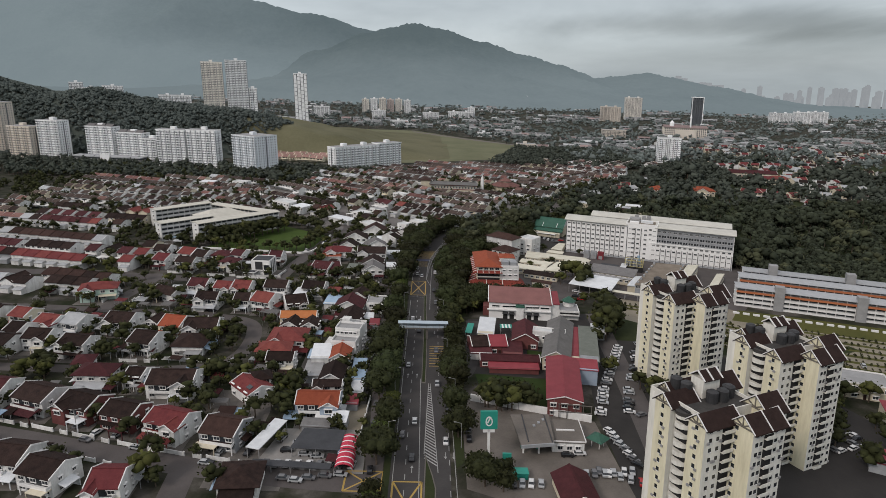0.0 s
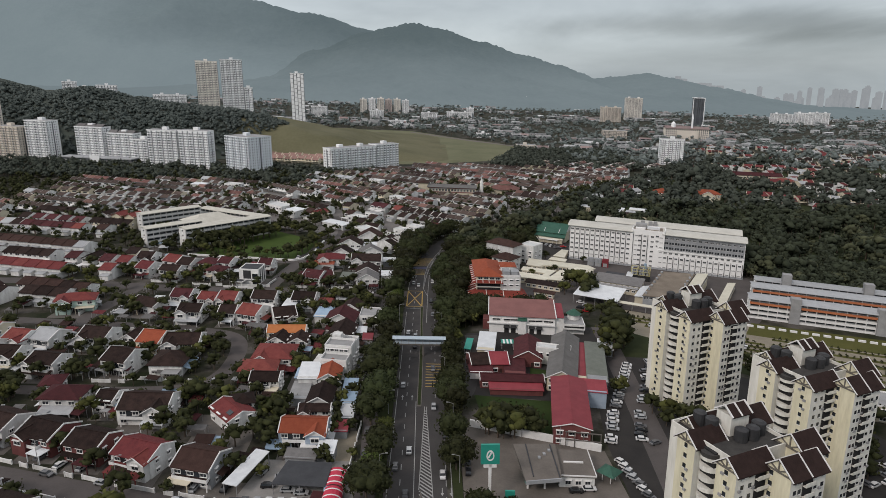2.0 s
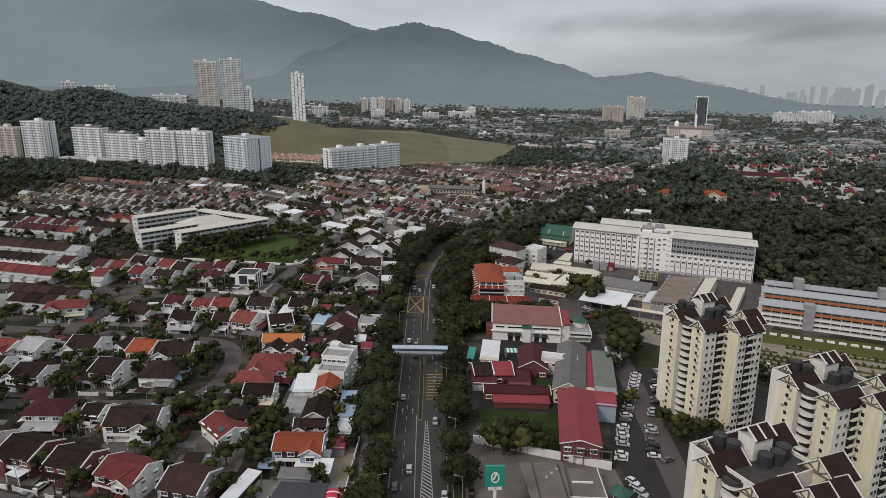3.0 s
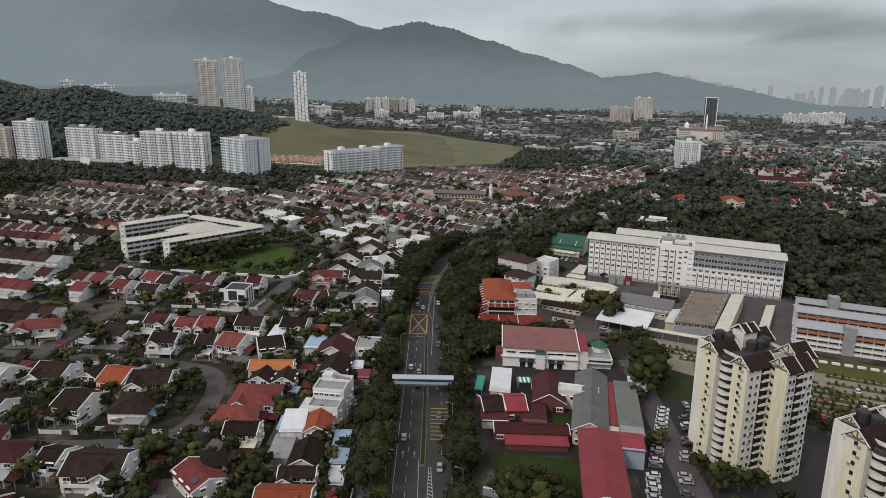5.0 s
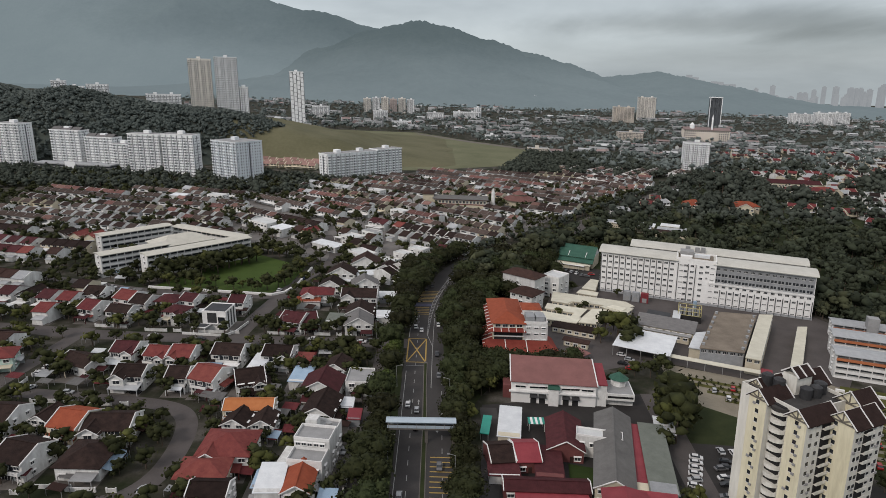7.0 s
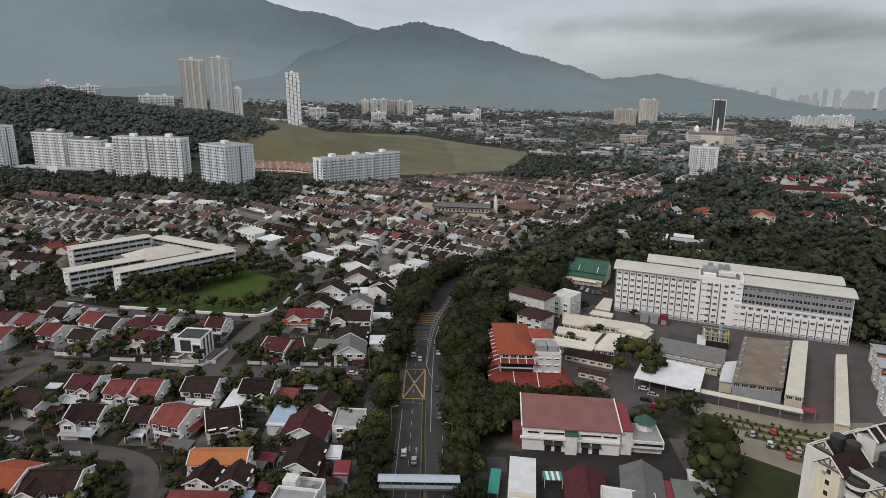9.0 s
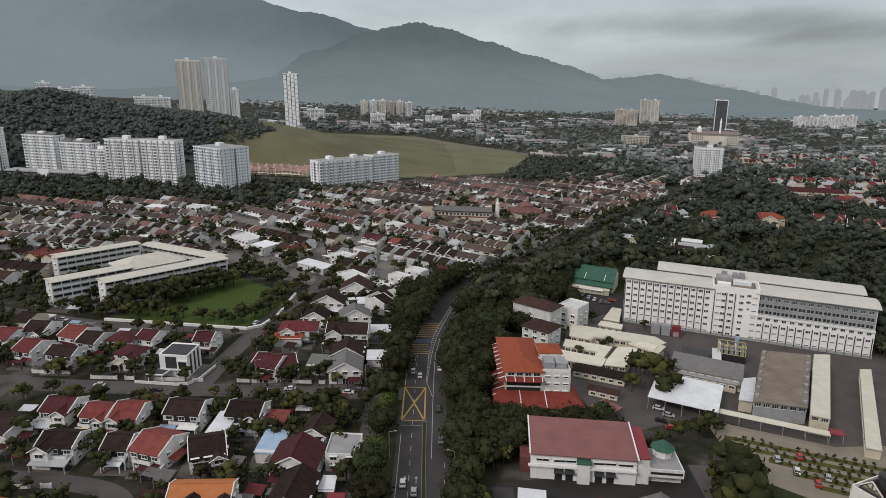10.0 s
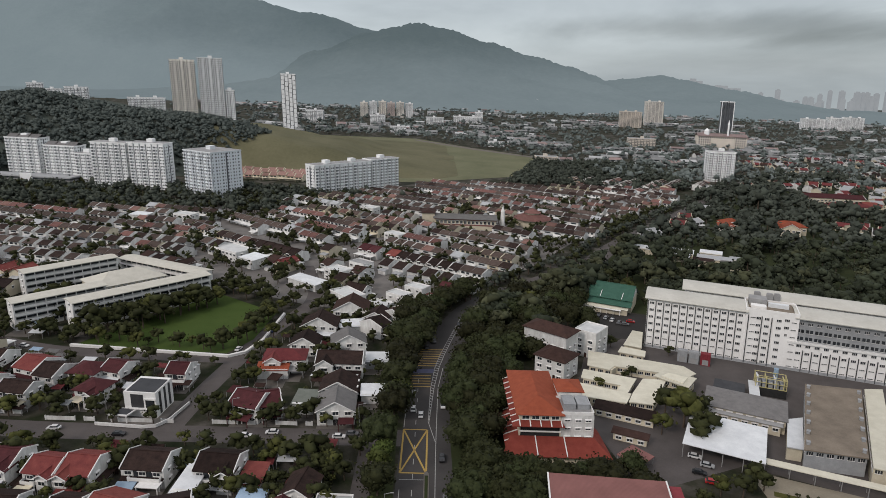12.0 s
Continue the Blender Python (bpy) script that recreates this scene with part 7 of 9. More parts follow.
def far_block(name, x, y, rot, w, d, h, wall, label, z=0.0, bays=True):
    """An apartment block: bays that step in and out, window rows, a parapet and roof houses."""
    t = thing(name, label, "apartment block", x, y, rot, z, group="far buildings")
    OCC.append((x, y, max(w, d) * 0.6))
    rng = random.Random(int(x + y))
    fh = 3.0
    fl = max(2, int(h / fh))
    n = max(2, int(w / 5.2)) if bays else max(2, int(w / 7))
    bw = w / n
    plan = []
    for i in range(n):
        x0 = -w / 2 + i * bw
        plan += [(x0 + bw * 0.0, -d / 2 + 1.2), (x0 + bw * 0.12, -d / 2 + 1.2), (x0 + bw * 0.12, -d / 2), (x0 + bw * 0.88, -d / 2), (x0 + bw * 0.88, -d / 2 + 1.2)]
    plan += [(w / 2, -d / 2 + 1.2), (w / 2, d / 2), (-w / 2, d / 2)]
    part("wall", Shape().prism(plan, -3, h), wall, t)
    g, led = Shape(), Shape()
    # dark strips down the bay recesses stand in for their shade
    for i in range(n + 1):
        x0 = -w / 2 + i * bw
        g.box(max(-w / 2, x0 - bw * 0.07), -d / 2 + 1.05, 1, min(w / 2, x0 + bw * 0.07), -d / 2 + 1.22, h - 1)
    m = max(2, int(d / 3.4))
    for f in range(fl):
        z0 = f * fh + 1.1
        if z0 + 1.5 > h:
            break
        for i in range(n):
            x0 = -w / 2 + i * bw
            if not bays and (f + i) % 3:
                continue
            if bays and i % 2 == 0:  # a flat dark sheet for balcony shade, with a pale parapet
                g.box(x0 + bw * 0.2, -d / 2 - 0.06, z0 - 0.1, x0 + bw * 0.56, -d / 2 + 0.02, z0 + 1.55)
                led.box(x0 + bw * 0.16, -d / 2 - 1.1, z0 - 1.2, x0 + bw * 0.6, -d / 2 - 0.07, z0 - 0.1)
                g.box(x0 + bw * 0.67, -d / 2 - 0.1, z0, x0 + bw * 0.82, -d / 2 + 0.02, z0 + 1.35)
            else:
                g.box(x0 + bw * 0.2, -d / 2 - 0.1, z0, x0 + bw * 0.36, -d / 2 + 0.02, z0 + 1.35)
                g.box(x0 + bw * 0.44, -d / 2 - 0.1, z0 + 0.4, x0 + bw * 0.52, -d / 2 + 0.02, z0 + 1.2)
                g.box(x0 + bw * 0.62, -d / 2 - 0.1, z0 - 0.1, x0 + bw * 0.8, -d / 2 + 0.02, z0 + 1.35)
                led.box(x0 + bw * 0.18, -d / 2 - 0.4, z0 + 1.4, x0 + bw * 0.82, -d / 2 + 0.02, z0 + 1.55)
        for i in range(m):
            y0 = -d / 2 + 2 + (d - 3) * i / m
            for q in (-1, 1):
                g.box(q * w / 2 - 0.06, y0, z0, q * w / 2 + 0.06, y0 + (1.6 if i % 2 else 0.8), z0 + 1.3)
    # a flat dark strip down each end wall
    for q in (-1, 1):
        g.box(q * w / 2 - 0.05, -0.8, 1, q * w / 2 + 0.05, 0.8, h - 1)
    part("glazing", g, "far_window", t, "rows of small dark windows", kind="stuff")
    if led.v:
        part("balcony_front", led, wall, t, "stacked pale balcony parapets and hoods", kind="stuff")
    part("parapet", Shape().box(-w / 2 - 0.3, -d / 2 - 0.2, h, w / 2 + 0.3, d / 2 + 0.3, h + 0.9), wall, t)
    part("roof_top", Shape().box(-w / 2 + 0.4, -d / 2 + 0.5, h + 0.9, w / 2 - 0.4, d / 2 - 0.4, h + 0.98), "roof_greyflat", t)
    if "gabled" in label:
        for i in range(3):
            part("gable_roof", gable_roof(w / 3 - 1.5, d * 0.7, h + 0.9, 3.0, 0.3), "roof_grey", t, m=pose(-w / 2 + (i + 0.5) * w / 3, 0, 0))
    for i in range(max(1, int(w / 26))):
        rx = -w / 2 + (i + 0.5) * w / max(1, int(w / 26)) + rng.uniform(-2, 2)
        part("roof_house", Shape().box(rx - 3, -3, h + 0.9, rx + 3, 3, h + 4.2), wall, t)
    return t


far_block("apartment_slab", -108, 828, 46, 36, 15, 29, "far_white", "white stepped apartment slab behind the terraces")
far_block("apartment_slab", -84, 853, 46, 36, 15, 29, "far_white", "white stepped apartment slab behind the terraces")
far_block("apartment_slab", -58, 881, 46, 38, 15, 30, "far_white", "white stepped apartment slab behind the terraces")
far_block("apartment_tower", -208, 800, -31, 37, 36, 42, "far_blue", "blue-white apartment tower with dark slots")
far_block("apartment_slab", -314, 830, -5, 36, 18, 43, "far_white", "broad white apartment slab under the hill")
far_block("apartment_slab", -276, 826, -5, 36, 18, 44, "far_white", "broad white apartment slab under the hill")
far_block("apartment_slab", -346, 842, -5, 18, 16, 30, "far_white", "narrow white apartment block under the hill")
far_block("apartment_slab", -412, 856, -8, 36, 18, 42, "far_white", "white apartment slab with a grey gabled crown")
far_block("apartment_slab", -372, 850, -8, 34, 18, 36, "far_white", "white apartment slab with a grey gabled crown")
podium = thing("parking_podium", "low grey open parking podium before the slabs", "parking deck", -392, 824, -6)
for k in range(3):
    part("deck", Shape().box(-44, -9, k * 3.1 + 2.4, 44, 9, k * 3.1 + 3.6), "roof_greyflat" if k < 2 else "roof_lightgrey", podium)
# a solid dark block stands in for the shade between decks
part("shade", Shape().box(-43, -7.5, 0, 43, 8.5, 8.6), "far_window", podium)
part("stair_block", Shape().box(-6, -10, 0, 6, -8.9, 12.5), "far_white", podium)
far_block("apartment_tower", -470, 850, -10, 30, 20, 48, "far_white", "stepped pale apartment tower")
far_block("apartment_tower", -506, 850, -10, 32, 20, 40, "far_tan", "stepped pinkish apartment tower")
far_block("apartment_tower", -558, 885, -10, 28, 22, 66, "far_tan", "tall tan apartment tower")
far_block("apartment_tower", -600, 850, -10, 40, 22, 42, "far_tan", "stepped pinkish apartment tower")
far_block("apartment_tower", -401, 1265, 18, 37, 24, 128, "far_ivory", "very tall twin apartment tower above the hill")
far_block("apartment_tower", -357, 1265, 18, 37, 24, 132, "far_white", "very tall twin apartment tower above the hill")
far_block("apartment_block", -330, 1268, 18, 14, 20, 84, "far_white", "lower wing beside the twin towers")
far_block("apartment_tower", -292, 1525, 12, 29, 20, 112, "far_white", "slender white tower at the end of the hill", bays=False)
far_block("apartment_block", -760, 1475, 20, 26, 16, 79, "far_white", "white block showing over the ridge")
far_block("apartment_block", -728, 1475, 20, 34, 16, 69, "far_white", "white block showing over the ridge")
far_block("apartment_block", -683, 1475, 20, 40, 16, 74, "far_white", "white block showing over the ridge")
far_block("apartment_slab", -552, 1475, 20, 66, 16, 59, "far_white", "white slab showing over the ridge")
for k in range(6):
    far_block("apartment_slab", -211 + k * 26, 2144 + (k % 3) * 6, 2, 22, 24, 40 + (k * 7) % 5, "far_pink" if k == 3 else "far_white" if k % 2 else "far_ivory", "pale ribbed apartment slab far across the valley")
far_block("office_block", -144, 1821, 2, 37, 22, 23, "far_white", "white office block in the far town")
far_block("office_block", -5, 1891, 0, 45, 24, 18, "far_white", "white office block in the far town")
far_block("office_block", 115, 2022, -1, 22, 13, 29, "far_white", "slim white office block in the far town")
far_block("office_block", 411, 2987, -3, 18, 11, 42, "far_white", "slim white tower at the mountain foot")
far_block("apartment_tower", 545, 2072, -6, 60, 24, 43, "far_tan", "tan apartment tower over the trees")
far_block("apartment_tower", 659, 2226, -7, 54, 24, 69, "far_ivory", "cream apartment tower over the trees")
tower = far_block("office_tower", 758, 1938, -9, 29, 18, 80, "far_dark", "dark glass office tower with pale edges")
for q in (-1, 1):
    part("edge_fin", Shape().box(q * 15.2 - 0.8, -10.2, 0, q * 15.2 + 0.8, -8, 83), "far_white", tower)
part("crown", Shape().box(-16, -10.4, 81, 16, 10, 83), "far_white", tower)
far_block("apartment_block", 361, 1019, -8, 33, 20, 37, "far_white", "white ten-storey block among the trees")
far_block("apartment_block", 1174, 2272, -11, 67, 24, 33, "far_white", "white apartment block beyond the woods")
far_block("apartment_block", 1259, 2286, -12, 59, 24, 38, "far_white", "white apartment block beyond the woods")
far_block("apartment_block", 1334, 2320, -12, 53, 24, 39, "far_white", "white apartment block beyond the woods")
far_block("school_range", 398, 1475, -6, 51, 24, 15, "far_tan", "long low school range far off")
far_block("office_block", -297, 1828, 4, 42, 24, 29, "far_white", "white block below the hill")
far_block("office_block", -82, 1613, 1, 35, 21, 12, "far_white", "low white block in the far town")
far_block("office_block", 107, 1375, -2, 29, 18, 8, "far_white", "low white block in the far town")
far_block("office_block", 161, 1150, -3, 32, 19, 9, "far_tan", "low tan range beyond the field")
far_block("mall", 82, 2005, -1, 74, 24, 17, "far_white", "low white hall in the far town")


def mosque():
    t = thing("mosque", "tan mosque complex with a small dome and a minaret", "mosque", 560, 1490, -8, group="far buildings")
    part("wall", Shape().box(-62, -10, 0, 62, 14, 24).box(-30, -13, 0, 30, -10, 20), "far_tan", t)
    part("roof", Shape().slab([(-64, -12, 24.2), (64, -12, 24.2), (64, 2, 29), (-64, 2, 29)], 0.6).slab([(-64, 2, 29), (64, 2, 29), (64, 16, 24.2), (-64, 16, 24.2)], 0.6), "town_red", t)
    g = Shape()
    for f in range(5):
        for i in range(22):
            g.box(-60 + i * 5.5, -10.2, 2 + f * 4.4, -57 + i * 5.5, -9.9, 4.6 + f * 4.4)
    part("glazing", g, "far_window", t, "rows of small dark windows", kind="stuff")
    part("minaret", Shape().tube(14, -6, 0, 46, 3, 2.2, 10).tube(14, -6, 46, 56, 3.2, 0.3, 10), "far_white", t)
    part("dome", Shape().tube(-38, 0, 26, 33, 7, 6.4, 12).tube(-38, 0, 33, 36, 6.4, 4.2, 12).tube(-38, 0, 36, 38.5, 4.2, 0.6, 12), "far_white", t)
    t.matrix_basis = t.matrix_basis @ Matrix.Diagonal((0.74, 1, 1.0, 1))


mosque()


def church():
    t = thing("assembly_hall", "beige hall with a long brown roof amid the terraces", "hall", 24, 694, -2)
    OCC.append((14, 694, 20))
    OCC.append((38, 694, 20))
    part("wall", Shape().box(-24, -9, 0, 24, 9, 9), "wall_cream", t)
    part("roof", gable_roof(50, 20, 9, 1.6, 1), "roof_warmgrey", t)
    part("storey_band", Shape().box(-24.1, -9.12, 3.4, 24.1, -9.0, 4.4), "roof_pink", t)
    part("storey_band", Shape().box(-24.1, -9.12, 7.6, 24.1, -9.0, 8.6), "roof_pink", t)
    for i in range(15):
        part("window", window_mesh(1.8, 2.2), None, t, m=pose(-21.7 + i * 3.1, -9.02, 6.0))
    part("annex", Shape().box(-34, -6, 0, -24.1, 10, 12), "wall_cream", t)
    part("annex_roof", hip_roof(10, 17, 12, 2, 0.6), "roof_brown", t, m=pose(-29, 2, 0))
    part("spire", Shape().tube(30, 4, 0, 13, 2, 1.6, 6).tube(30, 4, 13, 18, 1.8, 0.1, 6), "trim_white", t)
    o = thing("octagonal_hall", "cream octagonal hall with a tiered faded red roof", "hall", 80, 712, 10)
    OCC.append((80, 712, 17))
    part("wall", Shape().tube(0, 0, 0, 6, 14, 14, 8), "wall_cream", o)
    part("roof", Shape().tube(0, 0, 5.8, 9.4, 16.5, 7.0, 8), "roof_faded", o)
    part("upper_roof", Shape().tube(0, 0, 9.4, 10.6, 6.0, 6.0, 8, 1).tube(0, 0, 10.6, 14, 7.4, 0.3, 8), ["roof_faded", "wall_cream"], o)


church()
# flat white buildings that break the terraces
for fx, fy, fr, fw, fd, fe, fm in ((-126, 584, -37, 22, 14, 6, "whiteflat"), (-109, 566, -37, 13, 12, 6, "metal"), (-55, 546, -37, 14, 10, 6, "whiteflat"), (-70, 530, -37, 22, 9, 4, "metal"), (-43.7, 562, -37, 12, 9, 6, "greyflat"), (-55, 730, -30, 14, 10, 7, "whiteflat"), (-225, 678, -16, 14, 10, 6, "metal"), (-193, 684, -16, 16, 10, 6, "whiteflat"), (-28, 640, -37, 14, 9, 6, "whiteflat")):
    house(fx, fy, fr, fw, fd, fe, "B" if fm != "metal" else "M", fm, "white", False, group="flat-roofed buildings amid the terraces")
house(-43.7, 500, -50, 17, 11, 7, "B", "whiteflat", "white", False, group="flat-roofed buildings amid the terraces")
house(251, 730, 20, 15, 11, 5, "H", "orange", "cream", False, group="villas in the woods")
house(293, 713, -10, 24, 15, 7, "H", "orange", "cream", False, group="villas in the woods")
house(408, 820, -8, 40, 12, 7, "H", "red", "cream", False, group="villas in the woods")


def far_city():
    """Skyline by the coast and the blocks on the last ridge, their haze painted as glow."""
    rng = random.Random(5)
    for i in range(64):
        x = 1780 + i * 27 + rng.uniform(-10, 10)
        h = rng.choice((40, 60, 70, 90, 110, 130)) * rng.uniform(0.8, 1.15) * (0.75 if i < 10 else 1.0)
        w = rng.uniform(16, 34)
        y = 4150 + rng.uniform(-120, 160)
        t = solid("backdrop_tower", Shape().box(-w / 2, -12, 0, w / 2, 12, h).box(-w / 4, -6, h, w / 4, 6, h + 6), "backdrop_city", "far high-rise of the coastal city, haze painted as glow", "skyscraper", pose(x, y, 0), kind="structure")
    for i in range(9):
        x = 1500 + i * 38
        z = interp(x, FRONT) - 24
        solid("backdrop_tower", Shape().box(-15, -10, -30, 15, 10, rng.uniform(26, 44)), "backdrop_city", "far apartment block on the ridge, haze painted as glow", "apartment block", pose(x, 4170, z), kind="structure")


far_city()


house(418, 868, -7, 64, 16, 7.5, "G", "maroon", "cream", False, group="halls amid the terraces")
house(438, 834, -7, 26, 14, 5.5, "H", "red", "cream", False, group="halls amid the terraces")
tagged(house(290, 705, -18, 15, 15, 6.5, "F", "orange", "cream", False, group="pavilions"), "pavilion with a steep orange gabled roof")
tagged(house(242, 716, -18, 12, 12, 5, "H", "orange", "cream", False, group="pavilions"), "small pavilion with an orange hipped roof")
for i, (x, y, w, d, rf) in enumerate(((150, 630, 18, 9, "metal"), (172, 622, 14, 12, "metal"), (188, 606, 22, 10, "lightgrey"), (178, 600, 12, 8, "brown"), (196, 592, 18, 9, "grey"), (168, 612, 10, 9, "metal"), (204, 604, 12, 9, "lightgrey"), (192, 622, 14, 8, "metal"))):
    house(x, y, -24, w, d, 4, "M", rf, "cream", False, group="sheds in the wood")


# ---- terraces and the spread of the town ----
def slim_house(roof, wall, style):
    """A terrace house with few parts."""
    w, d, e = 8.0, 12.0, 5.6
    h = thing("terrace_house", f"{WALLWORD[wall]} two-storey terrace house with a {ROOFWORD[roof]} roof", "house", group="terrace houses")
    rise = 0.17 * d if style in "GP" else 0.26 * w
    part("wall", walls(w, d, e, rise + (0.3 if style == "G" else -0.05), "G" if style == "P" else style), "wall_" + wall, h)
    part("roof", gable_roof(w - (0.6 if style != "P" else 0.02), d, e + 0.12, rise, 0.8, style in "GP"), "roof_" + roof, h)
    part("porch", Shape().box(-w * 0.47, -d / 2 - 4.6, 2.7, w * 0.42, -d / 2 - 0.02, 2.95).box(-w * 0.45, -d / 2 - 4, 0, -w * 0.45 + 0.3, -d / 2 - 3.7, 2.7).box(w * 0.3 - 0.3, -d / 2 - 4, 0, w * 0.3, -d / 2 - 3.7, 2.7), "trim_white", h)
    part("rear_wing", Shape().box(-w * 0.45, d / 2, 0, w * 0.2, d / 2 + 3.2, 2.7).slab([(-w * 0.48, d / 2, 3.5), (w * 0.24, d / 2, 3.5), (w * 0.24, d / 2 + 3.6, 2.75), (-w * 0.48, d / 2 + 3.6, 2.75)], 0.14, 1), ["wall_" + wall, "roof_lightgrey"], h)
    part("window", window_mesh(2.6, 1.3), None, h, m=pose(-w * 0.22, -d / 2 - 0.01, 4.6))
    part("window", window_mesh(1.6, 1.3), None, h, m=pose(w * 0.25, -d / 2 - 0.01, 4.6))
    part("window", window_mesh(1.2, 1.1), None, h, m=pose(w / 2 + 0.01, -1.6, 4.4, 0, 0, 90))
    return h


MIX = [("dark", "white", "G"), ("dark", "white", "P"), ("dark", "cream", "P"), ("dark", "white", "F"), ("brown", "white", "P"), ("maroon", "white", "P"), ("red", "white", "P"), ("dark", "white", "P"), ("lightgrey", "white", "G"), ("red", "cream", "F"), ("dark", "grey", "P")]
PROTO = {}


def east_road_x(y):
    return interp(y, [(440, -14), (466, -8), (489, -2), (503, 4), (532, 24), (562, 52), (596, 85), (640, 106), (708, 155), (851, 256), (1050, 400)])


def town_spot_free(x, y, r=6.0):
    if x > east_road_x(y) - 6 or (y > 800 and x < east_road_x(y) - 330) or near_road(x, y, r - 1) or occupied(x, y, r - 1.5):
        return False
    if -215 < x < -75 and 428 < y < 548 and (x + 75) > -((y - 430) * 0.1 + 140):  # the school grounds
        return False
    return True


# a dense row of houses behind the trees of the bend
rng_row = random.Random(19)
for lane, (rx, ry, n) in enumerate(((-26, 462, 11), (-40, 470, 9), (-58, 486, 5))):
    for i in range(n):
        hx, hy = rx + i * 8.2 * 0.545, ry + i * 8.2 * 0.839
        if near_road(hx, hy, 3.5) or occupied(hx, hy, 2.5):
            continue
        key = rng_row.choice((("G", "dark"), ("G", "dark"), ("F", "dark"), ("G", "brown"), ("F", "maroon"), ("G", "red"), ("B", "whiteflat"), ("F", "grey")))
        house(hx, hy, 57 + rng_row.uniform(-3, 3) + (180 if lane == 1 else 0), 8.2, 11.5, rng_row.choice((5.2, 5.8, 6.2)), key[0], key[1], "white", rng_row.random() < 0.5, group="houses behind the bend")
SPOTS = []
ZONES = [(-420, -165, 262, 545, -12), (-170, 70, 486, 690, -37), (-350, -160, 545, 716, -16), (-130, 260, 650, 900, -31), (150, 420, 800, 960, 56)]
DARKS = [("dark", "white", "P"), ("dark", "white", "G"), ("brown", "white", "P"), ("dark", "cream", "P"), ("dark", "white", "P"), ("maroon", "white", "P")]
FARHOUSES = []
count = 0
rng_town = random.Random(11)
for zx0, zx1, zy0, zy1, zdir in ZONES:
    cx, cy = (zx0 + zx1) / 2, (zy0 + zy1) / 2
    R = math.hypot(zx1 - zx0, zy1 - zy0) / 2
    v, odd = -R, False
    while v < R:
        u = -R + rng_town.uniform(0, 20)
        while u < R:
            # one terrace: a run of joined houses, mostly under one long dark roof
            run = rng_town.randint(4, 11)
            base = rng_town.choice(DARKS) if rng_town.random() < 0.82 else rng_town.choice(MIX)
            if base[0] == "lightgrey":
                base = DARKS[0]
            lone = rng_town.random() < 0.18
            rd = zdir + rng_town.uniform(-2, 2)
            c, s_ = math.cos(radians(rd)), math.sin(radians(rd))
            shift = rng_town.uniform(-1.5, 1.5)
            for k in range(run):
                u += 8.0 + (3.0 if lone else 0)
                x, y = cx + u * c - (v + shift) * s_, cy + u * s_ + (v + shift) * c
                if not (zx0 <= x <= zx1 and zy0 <= y <= zy1) or not town_spot_free(x, y, 7.0):
                    continue
                key = base if rng_town.random() < 0.72 else rng_town.choice(MIX)
                turn = rd + (180 if odd else 0)
                SPOTS.append((x, y))
                if y < 600 and x > -300 and count < 150:
                    if key not in PROTO:
                        PROTO[key] = slim_house(*key)
                        PROTO[key].matrix_basis = pose(x, y, 0, 0, 0, turn)
                    else:
                        copy_thing(PROTO[key], pose(x, y, 0, 0, 0, turn))
                    count += 1
                else:
                    FARHOUSES.append((x, y, turn, key))
            u += rng_town.choice((4, 7, 10, 16))
        # houses of this row stand in the way of what follows, not of their neighbours
        for p in SPOTS:
            OCC.append((p[0], p[1], 4.6))
        SPOTS.clear()
        v += 18.0 if odd else 25.0
        odd = not odd


